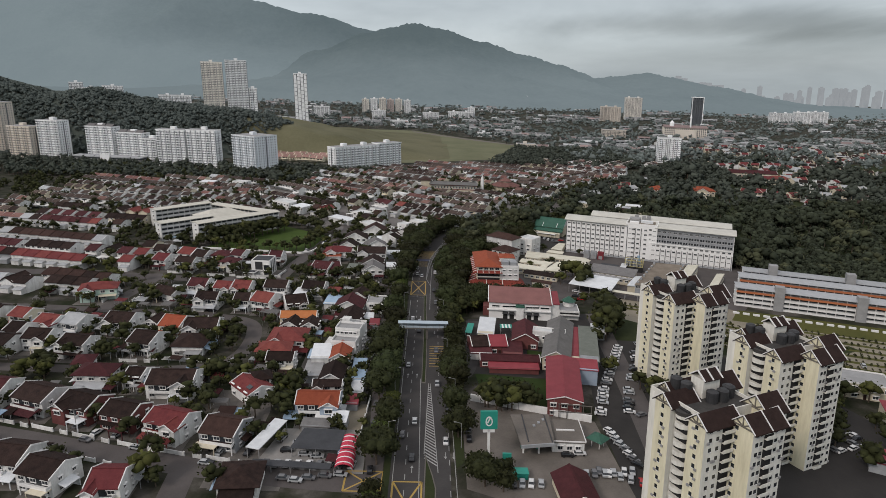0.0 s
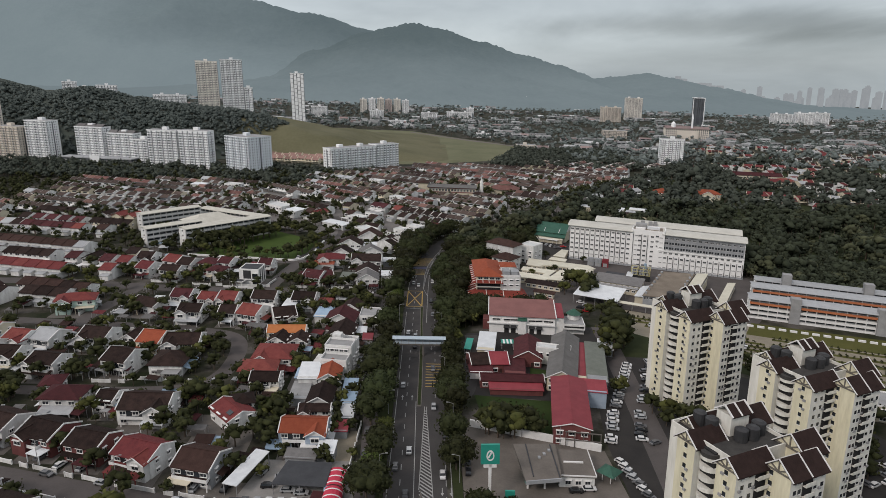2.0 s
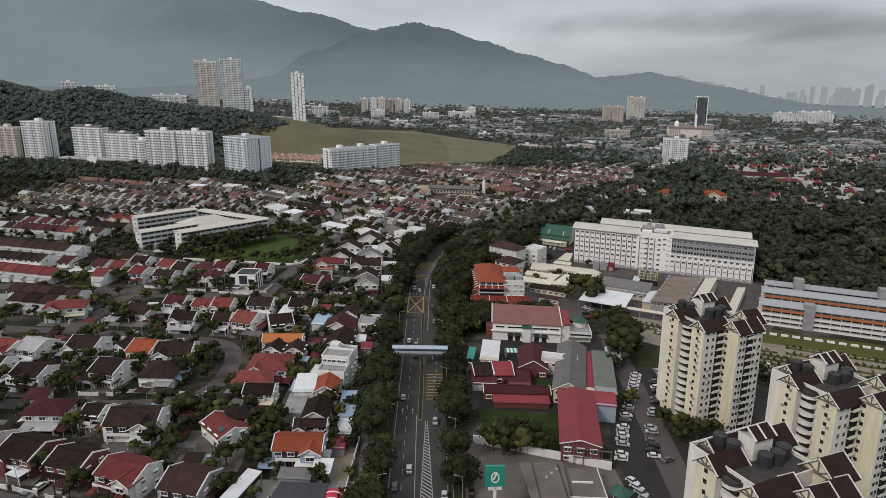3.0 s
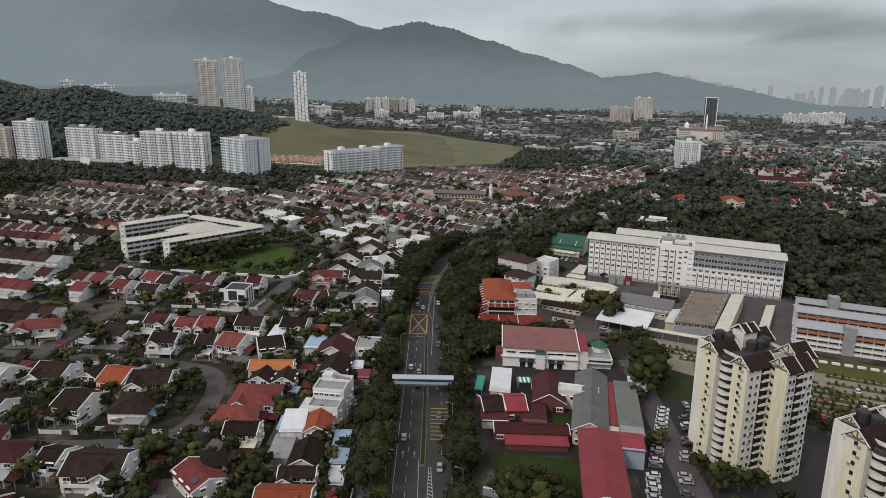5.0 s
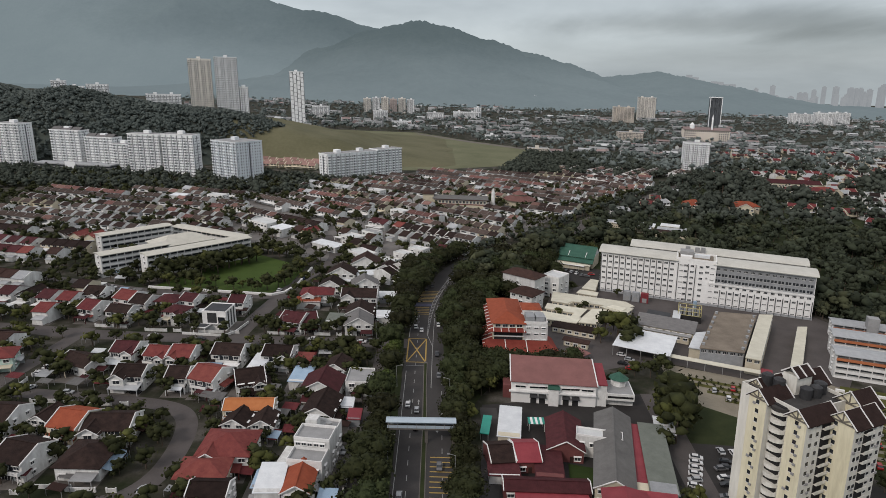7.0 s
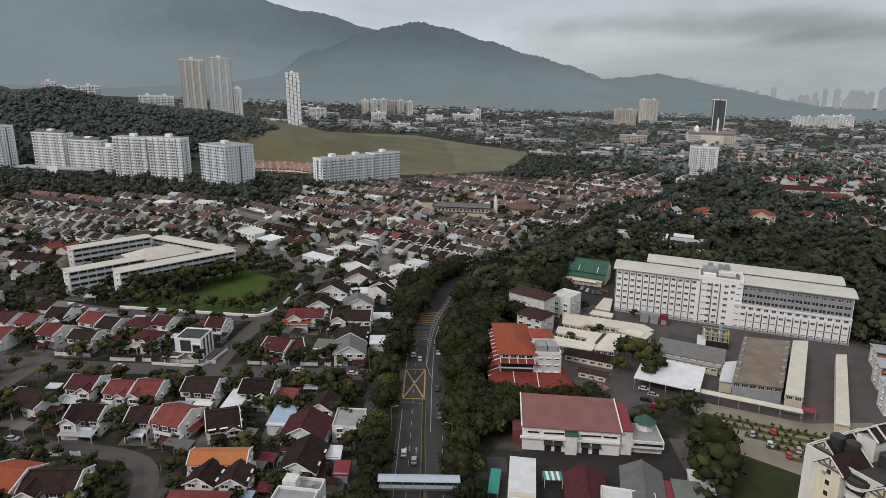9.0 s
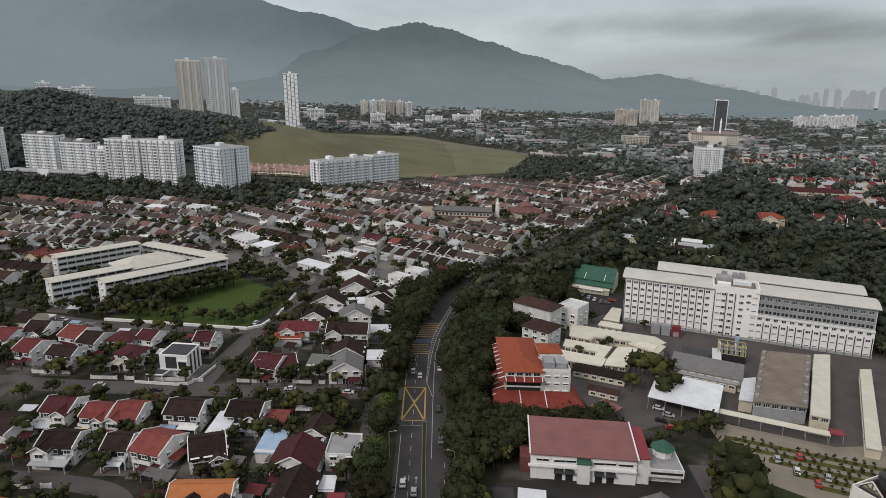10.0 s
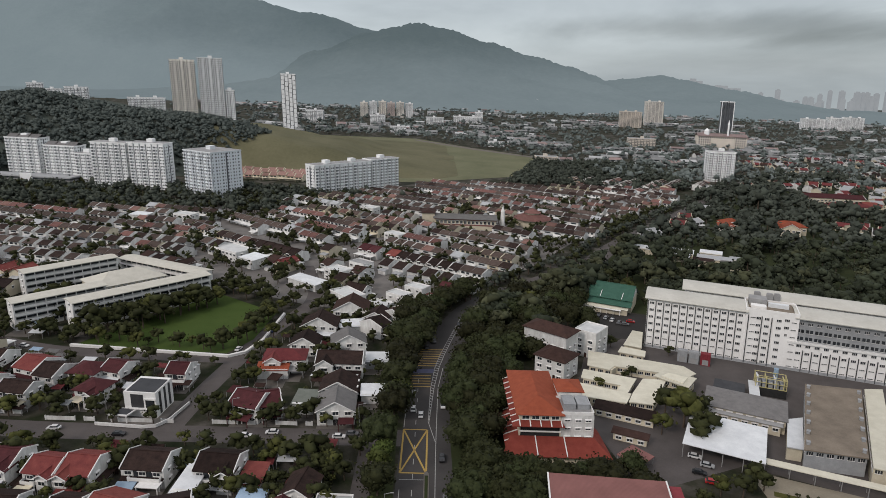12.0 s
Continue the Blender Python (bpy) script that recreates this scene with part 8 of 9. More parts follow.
def stuff_houses(name, items, label, roofmats, wallmats, w=8.6, d=12.5, e=6.0):
    """Many simple gabled houses, walls and roofs of several colours, in one piece of scenery."""
    S = Shape()
    mats = roofmats + wallmats
    rng = random.Random(3)
    for x, y, rot, key in items:
        c, q = math.cos(radians(rot)), math.sin(radians(rot))

        def P(u, v, z):
            return (x + u * c - v * q, y + u * q + v * c, z)

        ww, dd, ee = w * rng.uniform(0.9, 1.15), d * rng.uniform(0.9, 1.1), e * rng.uniform(0.75, 1.1)
        a, b, r = ww / 2, dd / 2, ee + dd * 0.2
        wm = len(roofmats) + rng.randrange(len(wallmats))
        rm = key if isinstance(key, int) else rng.randrange(len(roofmats))
        if isinstance(key, tuple):  # a house of a terrace keeps its run's colours and line
            rm, wm = (4 if key[0] == "dark" and rng.random() < 0.3 else TERRACE_ROOF[key[0]]), wallmats.index("wall_" + key[1]) + len(roofmats)
            ww, dd, ee = w, d, e + (0.5 if key[2] == "G" else 0)
            a, b, r = ww / 2, dd / 2, ee + dd * 0.15
        S.poly([P(-a, -b, 0), P(a, -b, 0), P(a, -b, ee), P(-a, -b, ee)], wm)
        S.poly([P(a, -b, 0), P(a, b, 0), P(a, b, ee), P(a, 0, r + 0.35), P(a, -b, ee)], wm)
        S.poly([P(a, b, 0), P(-a, b, 0), P(-a, b, ee), P(a, b, ee)], wm)
        S.poly([P(-a, b, 0), P(-a, -b, 0), P(-a, -b, ee), P(-a, 0, r + 0.35), P(-a, b, ee)], wm)
        S.slab([P(-a, 0, r), P(-a, -b - 0.8, ee - 0.25), P(a, -b - 0.8, ee - 0.25), P(a, 0, r)], 0.2, rm)
        S.slab([P(-a, 0, r), P(a, 0, r), P(a, b + 0.8, ee - 0.25), P(-a, b + 0.8, ee - 0.25)], 0.2, rm)
        for g in (-1, 1):
            if isinstance(key, tuple) and rng.random() < 0.86:
                continue
            for h in (-1, 1):
                S.slab([P(g * a - 0.2, 0, r + 0.4), P(g * a - 0.2, h * (b + 0.7), ee + 0.1), P(g * a + 0.2, h * (b + 0.7), ee + 0.1), P(g * a + 0.2, 0, r + 0.4)], 0.35, wm)
        S.slab([P(-a, -b - 4.4, 2.9), P(a * 0.8, -b - 4.4, 2.9), P(a * 0.8, -b, 2.9), P(-a, -b, 2.9)], 0.2, rng.choice((wm, wm, len(roofmats), min(3, len(roofmats) - 1))))
        if isinstance(key, tuple):  # white balcony front, back windows and a rear kitchen lean-to
            S.slab([P(-a, -b - 1.3, 3.9), P(a, -b - 1.3, 3.9), P(a, -b - 1.1, 3.9), P(-a, -b - 1.1, 3.9)], 1.0, wm)
            S.poly([P(a * 0.6, b + 0.05, ee - 2.2), P(-a * 0.5, b + 0.05, ee - 2.2), P(-a * 0.5, b + 0.05, ee - 1.2), P(a * 0.6, b + 0.05, ee - 1.2)], len(mats))
            S.slab([P(-a, b, 3.3), P(a * rng.uniform(-0.2, 1.0), b, 3.3), P(a * 0.6, b + 3.4, 2.6), P(-a, b + 3.4, 2.6)], 0.2, rng.choice((0, 3, 3, wm)))
        S.poly([P(-a * 0.7, -b - 0.05, ee - 2.2), P(-a * 0.1, -b - 0.05, ee - 2.2), P(-a * 0.1, -b - 0.05, ee - 0.9), P(-a * 0.7, -b - 0.05, ee - 0.9)], len(mats))
        S.poly([P(a * 0.2, -b - 0.05, ee - 2.2), P(a * 0.7, -b - 0.05, ee - 2.2), P(a * 0.7, -b - 0.05, ee - 0.9), P(a * 0.2, -b - 0.05, ee - 0.9)], len(mats))
    return solid(name, S, mats + ["window_glass"], label, "houses", kind="stuff")


TERRACE_ROOF = {"dark": 0, "brown": 0, "maroon": 2, "lightgrey": 3, "red": 1}
ROOFS = ["roof_umber", "roof_clay", "roof_faded", "roof_lightgrey", "roof_dark"]
stuff_houses("terraces", FARHOUSES, "rows of white terrace houses with dark and red roofs", ROOFS, ["wall_white", "wall_cream", "wall_grey"], 8.0, 10.5, 5.9)
rng_far = random.Random(21)
items = []
for _ in range(5000):
    x, y = rng_far.uniform(-60, 900), rng_far.uniform(640, 1300)
    if x < east_road_x(y) + 30 or occupied(x, y, 5):
        continue
    if noise.noise(Vector((x * 0.008, y * 0.008, 7))) < 0.08:
        continue
    items.append((x, y, round(rng_far.uniform(-2, 2)) * 20 - 10, None))
    OCC.append((x, y, 6))
    if len(items) > 330:
        break
stuff_houses("villas", items, "scattered red-roofed villas among trees", ["roof_red", "roof_brown", "roof_red", "roof_dark", "roof_lightgrey"], ["wall_white", "wall_cream"], 11, 12)
items = [(-252 + 9.4 * (i % 12) + 4 * (i // 12), 916 + 17 * (i // 12) - 1.2 * (i % 12), -8, 0) for i in range(36)]
stuff_houses("pink_terraces", items, "brick-pink terraces below the meadow", ["roof_blush"], ["wall_cream", "wall_cream"], 8.6, 11, 6)
items = []
for _ in range(9000):
    y = 1150 + 2100 * rng_far.random() ** 1.2
    x = rng_far.uniform(-0.35 * y, 0.72 * y)
    if hill_height(x, y) > 1 or (-330 < x < 215 and 930 < y < 1480 and x < 210 - (y - 1110) * 0.7):
        continue
    if noise.noise(Vector((x * 0.004, y * 0.004, 2))) < 0.05:
        continue
    items.append((x, y, rng_far.gauss(0, 14), None))
    if len(items) > 640:
        break
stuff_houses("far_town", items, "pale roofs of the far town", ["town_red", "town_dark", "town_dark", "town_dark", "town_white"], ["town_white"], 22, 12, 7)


# ---- trees ----
def icosphere(seed, squash=0.8, fine=2, amp=0.42):
    """A lumpy ball of leaves: vertices and triangles."""
    bm = bmesh.new()
    bmesh.ops.create_icosphere(bm, subdivisions=fine, radius=1.0)
    rs = random.Random(seed)
    off = Vector((rs.uniform(0, 50), rs.uniform(0, 50), rs.uniform(0, 50)))
    for v in bm.verts:
        v.co *= 0.82 + amp * noise.noise(v.co * 1.9 + off)
        v.co.z *= squash
    vs = np.array([v.co[:] for v in bm.verts])
    fs = np.array([[v.index for v in f.verts] for f in bm.faces])
    bm.free()
    return vs, fs


LUMPS = [icosphere(k) for k in range(5)]
ROUGH = [icosphere(k, 0.72, 1, 0.8) for k in range(5)]


def crown_arrays(rs, h, r, lumps, leaves, size, spread=1.0, flat=1.0, balls=None):
    """Clumps of leaves round several lumps, with sprays of single leaves at their rims."""
    V, F, n = [], [], 0
    cents = []
    for i in range(lumps):
        a = 6.2832 * (i + rs.random() * 0.7) / lumps
        q = 0 if i == 0 else r * rs.uniform(0.34, 0.62) * spread
        z = h * (rs.uniform(0.48, 0.84) if i else 0.82)
        k = r * rs.uniform(0.42, 0.62) * (1.15 if i == 0 else 1.0)
        cents.append((Vector((q * math.cos(a), q * math.sin(a), z)), k))
        vs, fs = (balls or LUMPS)[rs.randrange(5)]
        ang = rs.random() * 6.28
        R = np.array([[math.cos(ang), -math.sin(ang), 0], [math.sin(ang), math.cos(ang), 0], [0, 0, flat]])
        V.append(vs @ R.T * k * 0.88 + np.array(cents[-1][0][:]))
        F.append(fs + n)
        n += len(vs)
    LV, LF = [], []
    for i in range(leaves):
        c, k = cents[rs.randrange(len(cents))]
        d = Vector((rs.gauss(0, 1), rs.gauss(0, 1), rs.gauss(0.25, 0.9))).normalized()
        p = c + Vector((d.x, d.y, d.z * 0.8 * flat)) * k * rs.uniform(0.85, 1.22)
        t = Vector((rs.gauss(0, 1), rs.gauss(0, 1), rs.gauss(0, 1)))
        u = d.cross(t).normalized()
        w = (d * rs.uniform(0.2, 0.9) + u.cross(d) * rs.uniform(-0.6, 0.6)).normalized()
        s = size * rs.uniform(0.6, 1.4)
        for q in (p - u * s, p + w * s * 0.9, p + u * s, p - w * s * 0.9):
            LV.append(q[:])
        LF.append((n, n + 1, n + 2))
        LF.append((n, n + 2, n + 3))
        n += 4
    if LV:
        V.append(np.array(LV))
        F.append(np.array(LF))
    return np.concatenate(V), np.concatenate(F)


def with_trunk(h, r, shape):
    """A crown with a plain tapering trunk below it; the trunk's triangles come first."""
    vs, fs = shape
    k = 5
    ring = [(math.cos(6.2832 * j / k), math.sin(6.2832 * j / k)) for j in range(k)]
    T = np.array([(a * q, b * q, z) for q, z in ((r, -0.3), (r * 0.55, h)) for a, b in ring])
    TF = np.array([t for j in range(k) for t in ((j, (j + 1) % k, k + j), ((j + 1) % k, k + (j + 1) % k, k + j))])
    return np.concatenate([T, vs]), np.concatenate([TF, fs + 2 * k]), 2 * k


def tri_mesh(name, V, F, mt):
    me = bpy.data.meshes.new(name)
    me.vertices.add(len(V))
    me.vertices.foreach_set("co", np.asarray(V, dtype=np.float32).ravel())
    me.loops.add(len(F) * 3)
    me.loops.foreach_set("vertex_index", np.asarray(F, dtype=np.int32).ravel())
    me.polygons.add(len(F))
    me.polygons.foreach_set("loop_start", np.arange(0, len(F) * 3, 3, dtype=np.int32))
    me.materials.append(MATS[mt])
    me.update(calc_edges=True)
    return me


def limb(s, pts, r0, r1):
    """A tapering limb through points."""
    n = len(s.v)
    k = 6
    for i, p in enumerate(pts):
        r = r0 + (r1 - r0) * i / (len(pts) - 1)
        s.v += [(p[0] + r * math.cos(6.2832 * j / k), p[1] + r * math.sin(6.2832 * j / k), p[2]) for j in range(k)]
    for i in range(len(pts) - 1):
        s.f += [(n + i * k + j, n + i * k + (j + 1) % k, n + (i + 1) * k + (j + 1) % k, n + (i + 1) * k + j) for j in range(k)]
        s.m += [0] * k


TREES = {}


def tree_proto(kind, seed, h, r, mt, lumps=9, leaves=900, size=0.34, flat=1.0):
    rs = random.Random(seed)
    label = {"rain": "broad dark roadside tree with a spreading crown", "street": "rounded dark green street tree", "light": "bright green leafy garden tree", "bush": "low dense garden shrub"}[kind]
    t = thing("tree" if kind != "bush" else "shrub", label, "tree" if kind != "bush" else "shrub", group="trees" if kind != "bush" else "shrubs")
    s = Shape()
    limb(s, [(0, 0, -0.2), (0.1, 0.05, h * 0.3), (rs.uniform(-0.4, 0.4), rs.uniform(-0.4, 0.4), h * 0.7)], h * 0.035, h * 0.018)
    for i in range(4):
        a = 1.57 * i + rs.random()
        limb(s, [(0.1, 0.05, h * 0.3), (r * 0.3 * math.cos(a), r * 0.3 * math.sin(a), h * 0.5), (r * 0.55 * math.cos(a), r * 0.55 * math.sin(a), h * 0.68)], h * 0.018, h * 0.008)
    part("trunk", s, "bark", t)
    V, F = crown_arrays(rs, h, r, lumps, leaves, size, 1.0, flat)
    part("crown", tri_mesh("crown", V, F, mt), None, t)
    return t


GARDEN = []
TREE_COUNT = [0]


def plant(kind, x, y, scale=1.0, rot=None, z=0.0):
    TREE_COUNT[0] += 1
    if TREE_COUNT[0] > 290:
        GARDEN.append((x, y, z, scale * {"rain": 1.15, "street": 0.85, "light": 0.72, "bush": 0.3}[kind]))
        return
    k = rng_tree.randrange(3)
    key = (kind, k)
    m = pose(x, y, z, 0, 0, rng_tree.uniform(0, 360) if rot is None else rot) @ Matrix.Diagonal((scale, scale, scale * rng_tree.uniform(0.88, 1.12), 1))
    if key not in TREES:
        h, r, mt, lumps, leaves, size = {"rain": (10.0, 6.0, "leaf", 12, 700, 0.42), "street": (7.4, 3.7, "leaf", 9, 620, 0.33), "light": (6.4, 3.1, "leaf_light", 8, 520, 0.3), "bush": (2.2, 1.5, "leaf", 4, 220, 0.2)}[kind]
        t = tree_proto(kind, 40 + k * 7 + len(TREES), h, r, mt, lumps, leaves, size)
        t.matrix_basis = m
        TREES[key] = t
    else:
        c = copy_thing(TREES[key], pose(x, y, z))
        c.matrix_basis = m


rng_tree = random.Random(8)
y = 160.0
while y < 520:  # avenue trees on the west verge
    xw = -12.6 if y < 230 else (-15.0 if y < 330 else -14.5)
    if y > 380:
        xw = interp(y, [(380, -13.5), (428, -11.0), (443, -8.6), (466, -4.2), (489, 2.4), (502, 9), (530, 30)])
    if not 175 < y < 188 and not 366 < y < 380:
        plant(("rain", "rain", "rain", "street", "light")[rng_tree.randrange(5)], xw + rng_tree.uniform(-2.0, 1.2), y, rng_tree.uniform(0.85, 1.2))
    y += rng_tree.uniform(4.8, 6.8) if not 306 < y < 350 else rng_tree.uniform(9, 13)
for y0, y1, xa, xb, n in ((176, 188, 12, 26, 6), (205, 238, 10.6, 12.6, 5), (238, 292, 9.6, 14, 13), (296, 330, 8.5, 14, 10), (330, 366, 8, 24, 20), (336, 352, 14, 44, 24), (338, 362, 30, 62, 10), (366, 420, 8.5, 22, 30), (420, 445, 12, 34, 18), (436, 470, 16, 44, 26), (466, 500, 24, 50, 22), (440, 500, -14, 4, 14), (400, 425, 22, 30, 4), (470, 520, 26, 78, 34), (225, 238, 22, 46, 18), (524, 560, 62, 110, 20), (240, 262, 74, 84, 5), (226, 236, 84, 96, 4), (318, 345, 8, 28, 18), (300, 330, 9, 17, 8), (268, 290, 128, 150, 6), (210, 240, 130, 150, 5)):
    for _ in range(n):
        for _try in range(8):
            x, y = rng_tree.uniform(xa, xb), rng_tree.uniform(y0, y1)
            if not near_road(x, y, -0.2) and not occupied(x, y, -2.5):
                plant("rain" if rng_tree.random() < 0.55 else "street", x, y, rng_tree.uniform(0.7, 1.05) if y < 366 else rng_tree.uniform(0.85, 1.2))
                break
# field edge and school trees
for i in range(18):
    if rng_tree.random() < 0.25:
        continue
    plant(rng_tree.choice(("street", "street", "rain")), -149 + i * 3.5 + rng_tree.uniform(-1, 1), 444 - i * 0.35 + rng_tree.uniform(-1.5, 5.0), rng_tree.uniform(0.55, 1.0))
for i in range(14):
    plant("rain", -149 + i * 2.7, 456 + i * 2.9 + rng_tree.uniform(-3, 1), rng_tree.uniform(0.85, 1.3))
for i in range(9):
    plant("street", -82 + i * 0.5 + rng_tree.uniform(-2, 1), 446 + i * 4.6, rng_tree.uniform(0.8, 1.15))
for i in range(8):
    plant("rain", -106 + i * 3.5 + rng_tree.uniform(-2, 2), 512 - i * 2.2 + rng_tree.uniform(-2, 5), rng_tree.uniform(0.7, 0.95))
for x, y, sc in ((87.3, 385.2, 1.4), (92, 377, 1.2), (83, 392, 1.15), (88, 373, 1.0), (92, 389, 1.1), (78, 380, 0.8), (83, 295, 1.25), (86, 302, 1.5), (88.5, 309, 1.65), (91, 317, 1.6), (82, 301, 1.2), (84, 308.5, 1.05), (92, 312, 1.0), (78, 291, 0.7), (90, 304, 0.9), (86, 318, 0.9), (93, 320, 0.8), (72, 336, 0.6), (77, 341, 0.55), (22, 228, 0.9), (27, 232, 0.8), (31, 229, 0.9), (36, 231, 0.75), (40, 227, 0.7), (84, 245, 0.75), (88, 240, 0.85), (92.5, 237, 0.85), (86, 236, 0.7), (97.5, 237, 0.8), (103, 231, 0.65), (-141, 380, 0.75), (-127, 384, 0.8), (-113, 382.6, 0.75), (-70.3, 380, 0.8), (-40, 383.8, 0.8), (-46, 358, 0.8), (-36.8, 386, 0.7), (-160, 397, 0.8), (80.5, 424.5, 0.5), (77, 421.5, 0.45), (64.9, 413.4, 0.5), (79.8, 455.5, 0.6), (103.2, 447.0, 0.5), (95.7, 351, 0.75), (90, 345, 0.8), (84, 346, 0.7), (-135, 465, 1.2), (-128, 472, 1.3), (-121, 479, 1.25), (-116, 487, 1.1), (-109, 496, 1.0), (-112, 490, 1.0), (-143, 458, 1.0), (-131, 461, 1.1), (-124, 468, 1.0)):
    plant("rain", x, y, sc)
plant("light", -79.7, 179.3, 1.7)
for _ in range(22):
    x, y = rng_tree.uniform(126, 172), rng_tree.uniform(172, 240)
    if not occupied(x, y, -3):
        plant("rain", x, y, rng_tree.uniform(0.6, 0.95))
# named trees that stand alone
for kind, x, y, sc in (("light", -82, 190, 1.25), ("light", -70.5, 192, 0.7), ("rain", -90, 250, 0.8), ("rain", -84, 243, 0.7), ("street", -72, 244, 1.0), ("street", -76, 222, 1.0), ("street", -54, 222, 1.0), ("street", -48, 228, 0.8), ("light", -92, 283, 1.1), ("street", -84, 290, 0.8), ("street", -88, 299, 0.8), ("rain", -75, 381, 0.75), ("rain", -46, 380, 0.7), ("light", -35, 379, 0.9), ("street", -55, 378, 0.9), ("rain", -42, 356, 0.75), ("rain", -30, 352, 0.8), ("street", -22, 362, 0.9), ("rain", 92, 401, 0.8), ("rain", 96, 393, 0.75), ("rain", 88, 396, 0.6), ("street", 98, 349, 0.9), ("light", 87, 228, 0.8), ("street", 60, 262, 0.6), ("rain", -140, 345, 0.7), ("light", -124, 326, 1.0), ("street", -132, 262, 0.9), ("rain", -150, 250, 0.9), ("street", -145, 243, 1.0)):
    plant(kind, x, y, sc)
for x0, x1, y0, y1, n in ((-86, -76, 222, 252, 9), (-156, -140, 240, 252, 7), (-96, -84, 276, 292, 5), (-112, -104, 248, 260, 4), (-74, -46, 378, 382, 4), (-48, -26, 350, 364, 6), (-60, -48, 226, 240, 4), (-150, -136, 330, 345, 4), (-126, -112, 350, 362, 5)):
    for _ in range(n):
        x, y = rng_tree.uniform(x0, x1), rng_tree.uniform(y0, y1)
        if not occupied(x, y, -2.5) and not near_road(x, y, 0.3):
            plant("rain" if rng_tree.random() < 0.4 else "street", x, y, rng_tree.uniform(0.7, 1.0))
planted = 0
for _ in range(6000):  # garden trees
    x, y = rng_tree.uniform(-200, -20), rng_tree.uniform(176, 540)
    if near_road(x, y, 0.6) or occupied(x, y, -0.6):
        continue
    if -150 < x < -80 and 434 < y < 512:
        continue
    if rng_tree.random() < 0.7:
        plant(rng_tree.choice(("street", "street", "street", "light")), x, y, rng_tree.uniform(0.55, 1.1))
    else:
        plant("bush", x, y, rng_tree.uniform(0.8, 1.6))
    OCC.append((x, y, 1.9))
    planted += 1
    if planted >= 620:
        break

# woods, joined
WOOD = []
rs_w = random.Random(77)
for k in range(4):
    WOOD.append(with_trunk(6.0, 0.3, crown_arrays(random.Random(100 + k), 8.5, 4.6, 7, 44, 0.5, balls=ROUGH)))
TUFT = [with_trunk(4.0, 0.4, crown_arrays(random.Random(300 + k), 7.6, 5.6, 2, 8, 1.1, balls=ROUGH)) for k in range(5)]
SIMPLE = [with_trunk(5.0, 0.4, crown_arrays(random.Random(200 + k), 8.0, 5.5, 3, 10, 1.0, balls=ROUGH)) for k in range(4)]


def woods(name, places, shapes, mt, label):
    V, F, M, n = [], [], [], 0
    for x, y, z, sc in places:
        vs, fs, nt = shapes[rs_w.randrange(len(shapes))]
        M += [1] * nt + [0] * (len(fs) - nt)
        a = rs_w.random() * 6.28
        R = np.array([[math.cos(a), -math.sin(a), 0], [math.sin(a), math.cos(a), 0], [0, 0, 1.0]]) * sc
        V.append(vs @ R.T + np.array((x, y, z)))
        F.append(fs + n)
        n += len(vs)
    me = tri_mesh(name, np.concatenate(V), np.concatenate(F), mt)
    me.materials.append(MATS["bark"])
    me.polygons.foreach_set("material_index", np.array(M, dtype=np.int32))
    ob = new(name, me)
    return tagged(ob, label, "woods", kind="stuff")


OCC.extend([(290, 690, 14), (284, 676, 9), (242, 703, 10), (418, 852, 24), (396, 842, 16), (446, 846, 18), (438, 820, 14), (410, 826, 14), (402, 806, 12)])
P = []
for _ in range(9000):  # east of the road, round the hospital and beyond
    x, y = rs_w.uniform(20, 600), 420 + 640 * rs_w.random() ** 1.15
    if x < east_road_x(y) + 18 or near_road(x, y, -3) or occupied(x, y, 1.5):
        continue
    if 60 < x < 112 and y < 512 or (x < 200 and y < 445):
        continue
    if y > 700 and noise.noise(Vector((x * 0.008, y * 0.008, 7))) > 0.1 and rs_w.random() < 0.75:
        continue
    stand = 1.05 + 0.75 * noise.noise(Vector((x * 0.03, y * 0.03, 2)))
    P.append((x, y, 0, stand * rs_w.choice((0.6, 0.9, 1.1, 1.4)) * rs_w.uniform(0.85, 1.15)))
    if len(P) >= 2600:
        break
for _ in range(2500):  # east of the towers and the orange school
    x, y = rs_w.uniform(200, 420), rs_w.uniform(300, 440)
    if occupied(x, y, 2) or y < 470 - x * 0.45 + 30:
        continue
    P.append((x, y, 0, rs_w.uniform(0.8, 1.2)))
    if len(P) >= 3200:
        break
woods("garden_trees", [p for i, p in enumerate(GARDEN) if i % 5], WOOD, "leaf_mid", "garden trees and shrubs between the houses")
woods("garden_trees_fresh", GARDEN[::5], WOOD, "leaf_fresh", "yellow-green garden trees between the houses")
NEAR_P = [p for p in P if p[1] < 640]
FAR_P = [p for p in P if p[1] >= 640]
woods("wood_east", [p for i, p in enumerate(NEAR_P) if i % 6], WOOD, "leaf_deep", "dense dark green tropical trees")
woods("wood_east_far", FAR_P, SIMPLE, "leaf_haze", "dense trees beyond the hospital, haze put into their green")
woods("wood_east_pale", NEAR_P[::6], WOOD, "leaf_olive", "paler olive trees scattered through the wood")
P = []
for _ in range(5000):  # belt below the slabs and trees between the terraces
    x, y = rs_w.uniform(-560, 40), rs_w.uniform(690, 830)
    if occupied(x, y, -1) or y < 798 and x > -125 or y < 715:
        continue
    if y > 800 and x > -60:
        continue
    P.append((x, y, 0, rs_w.uniform(0.75, 1.2)))
    if len(P) > 700:
        break
woods("wood_belt", P, SIMPLE, "leaf_haze", "belt of trees below the slabs")
P = []
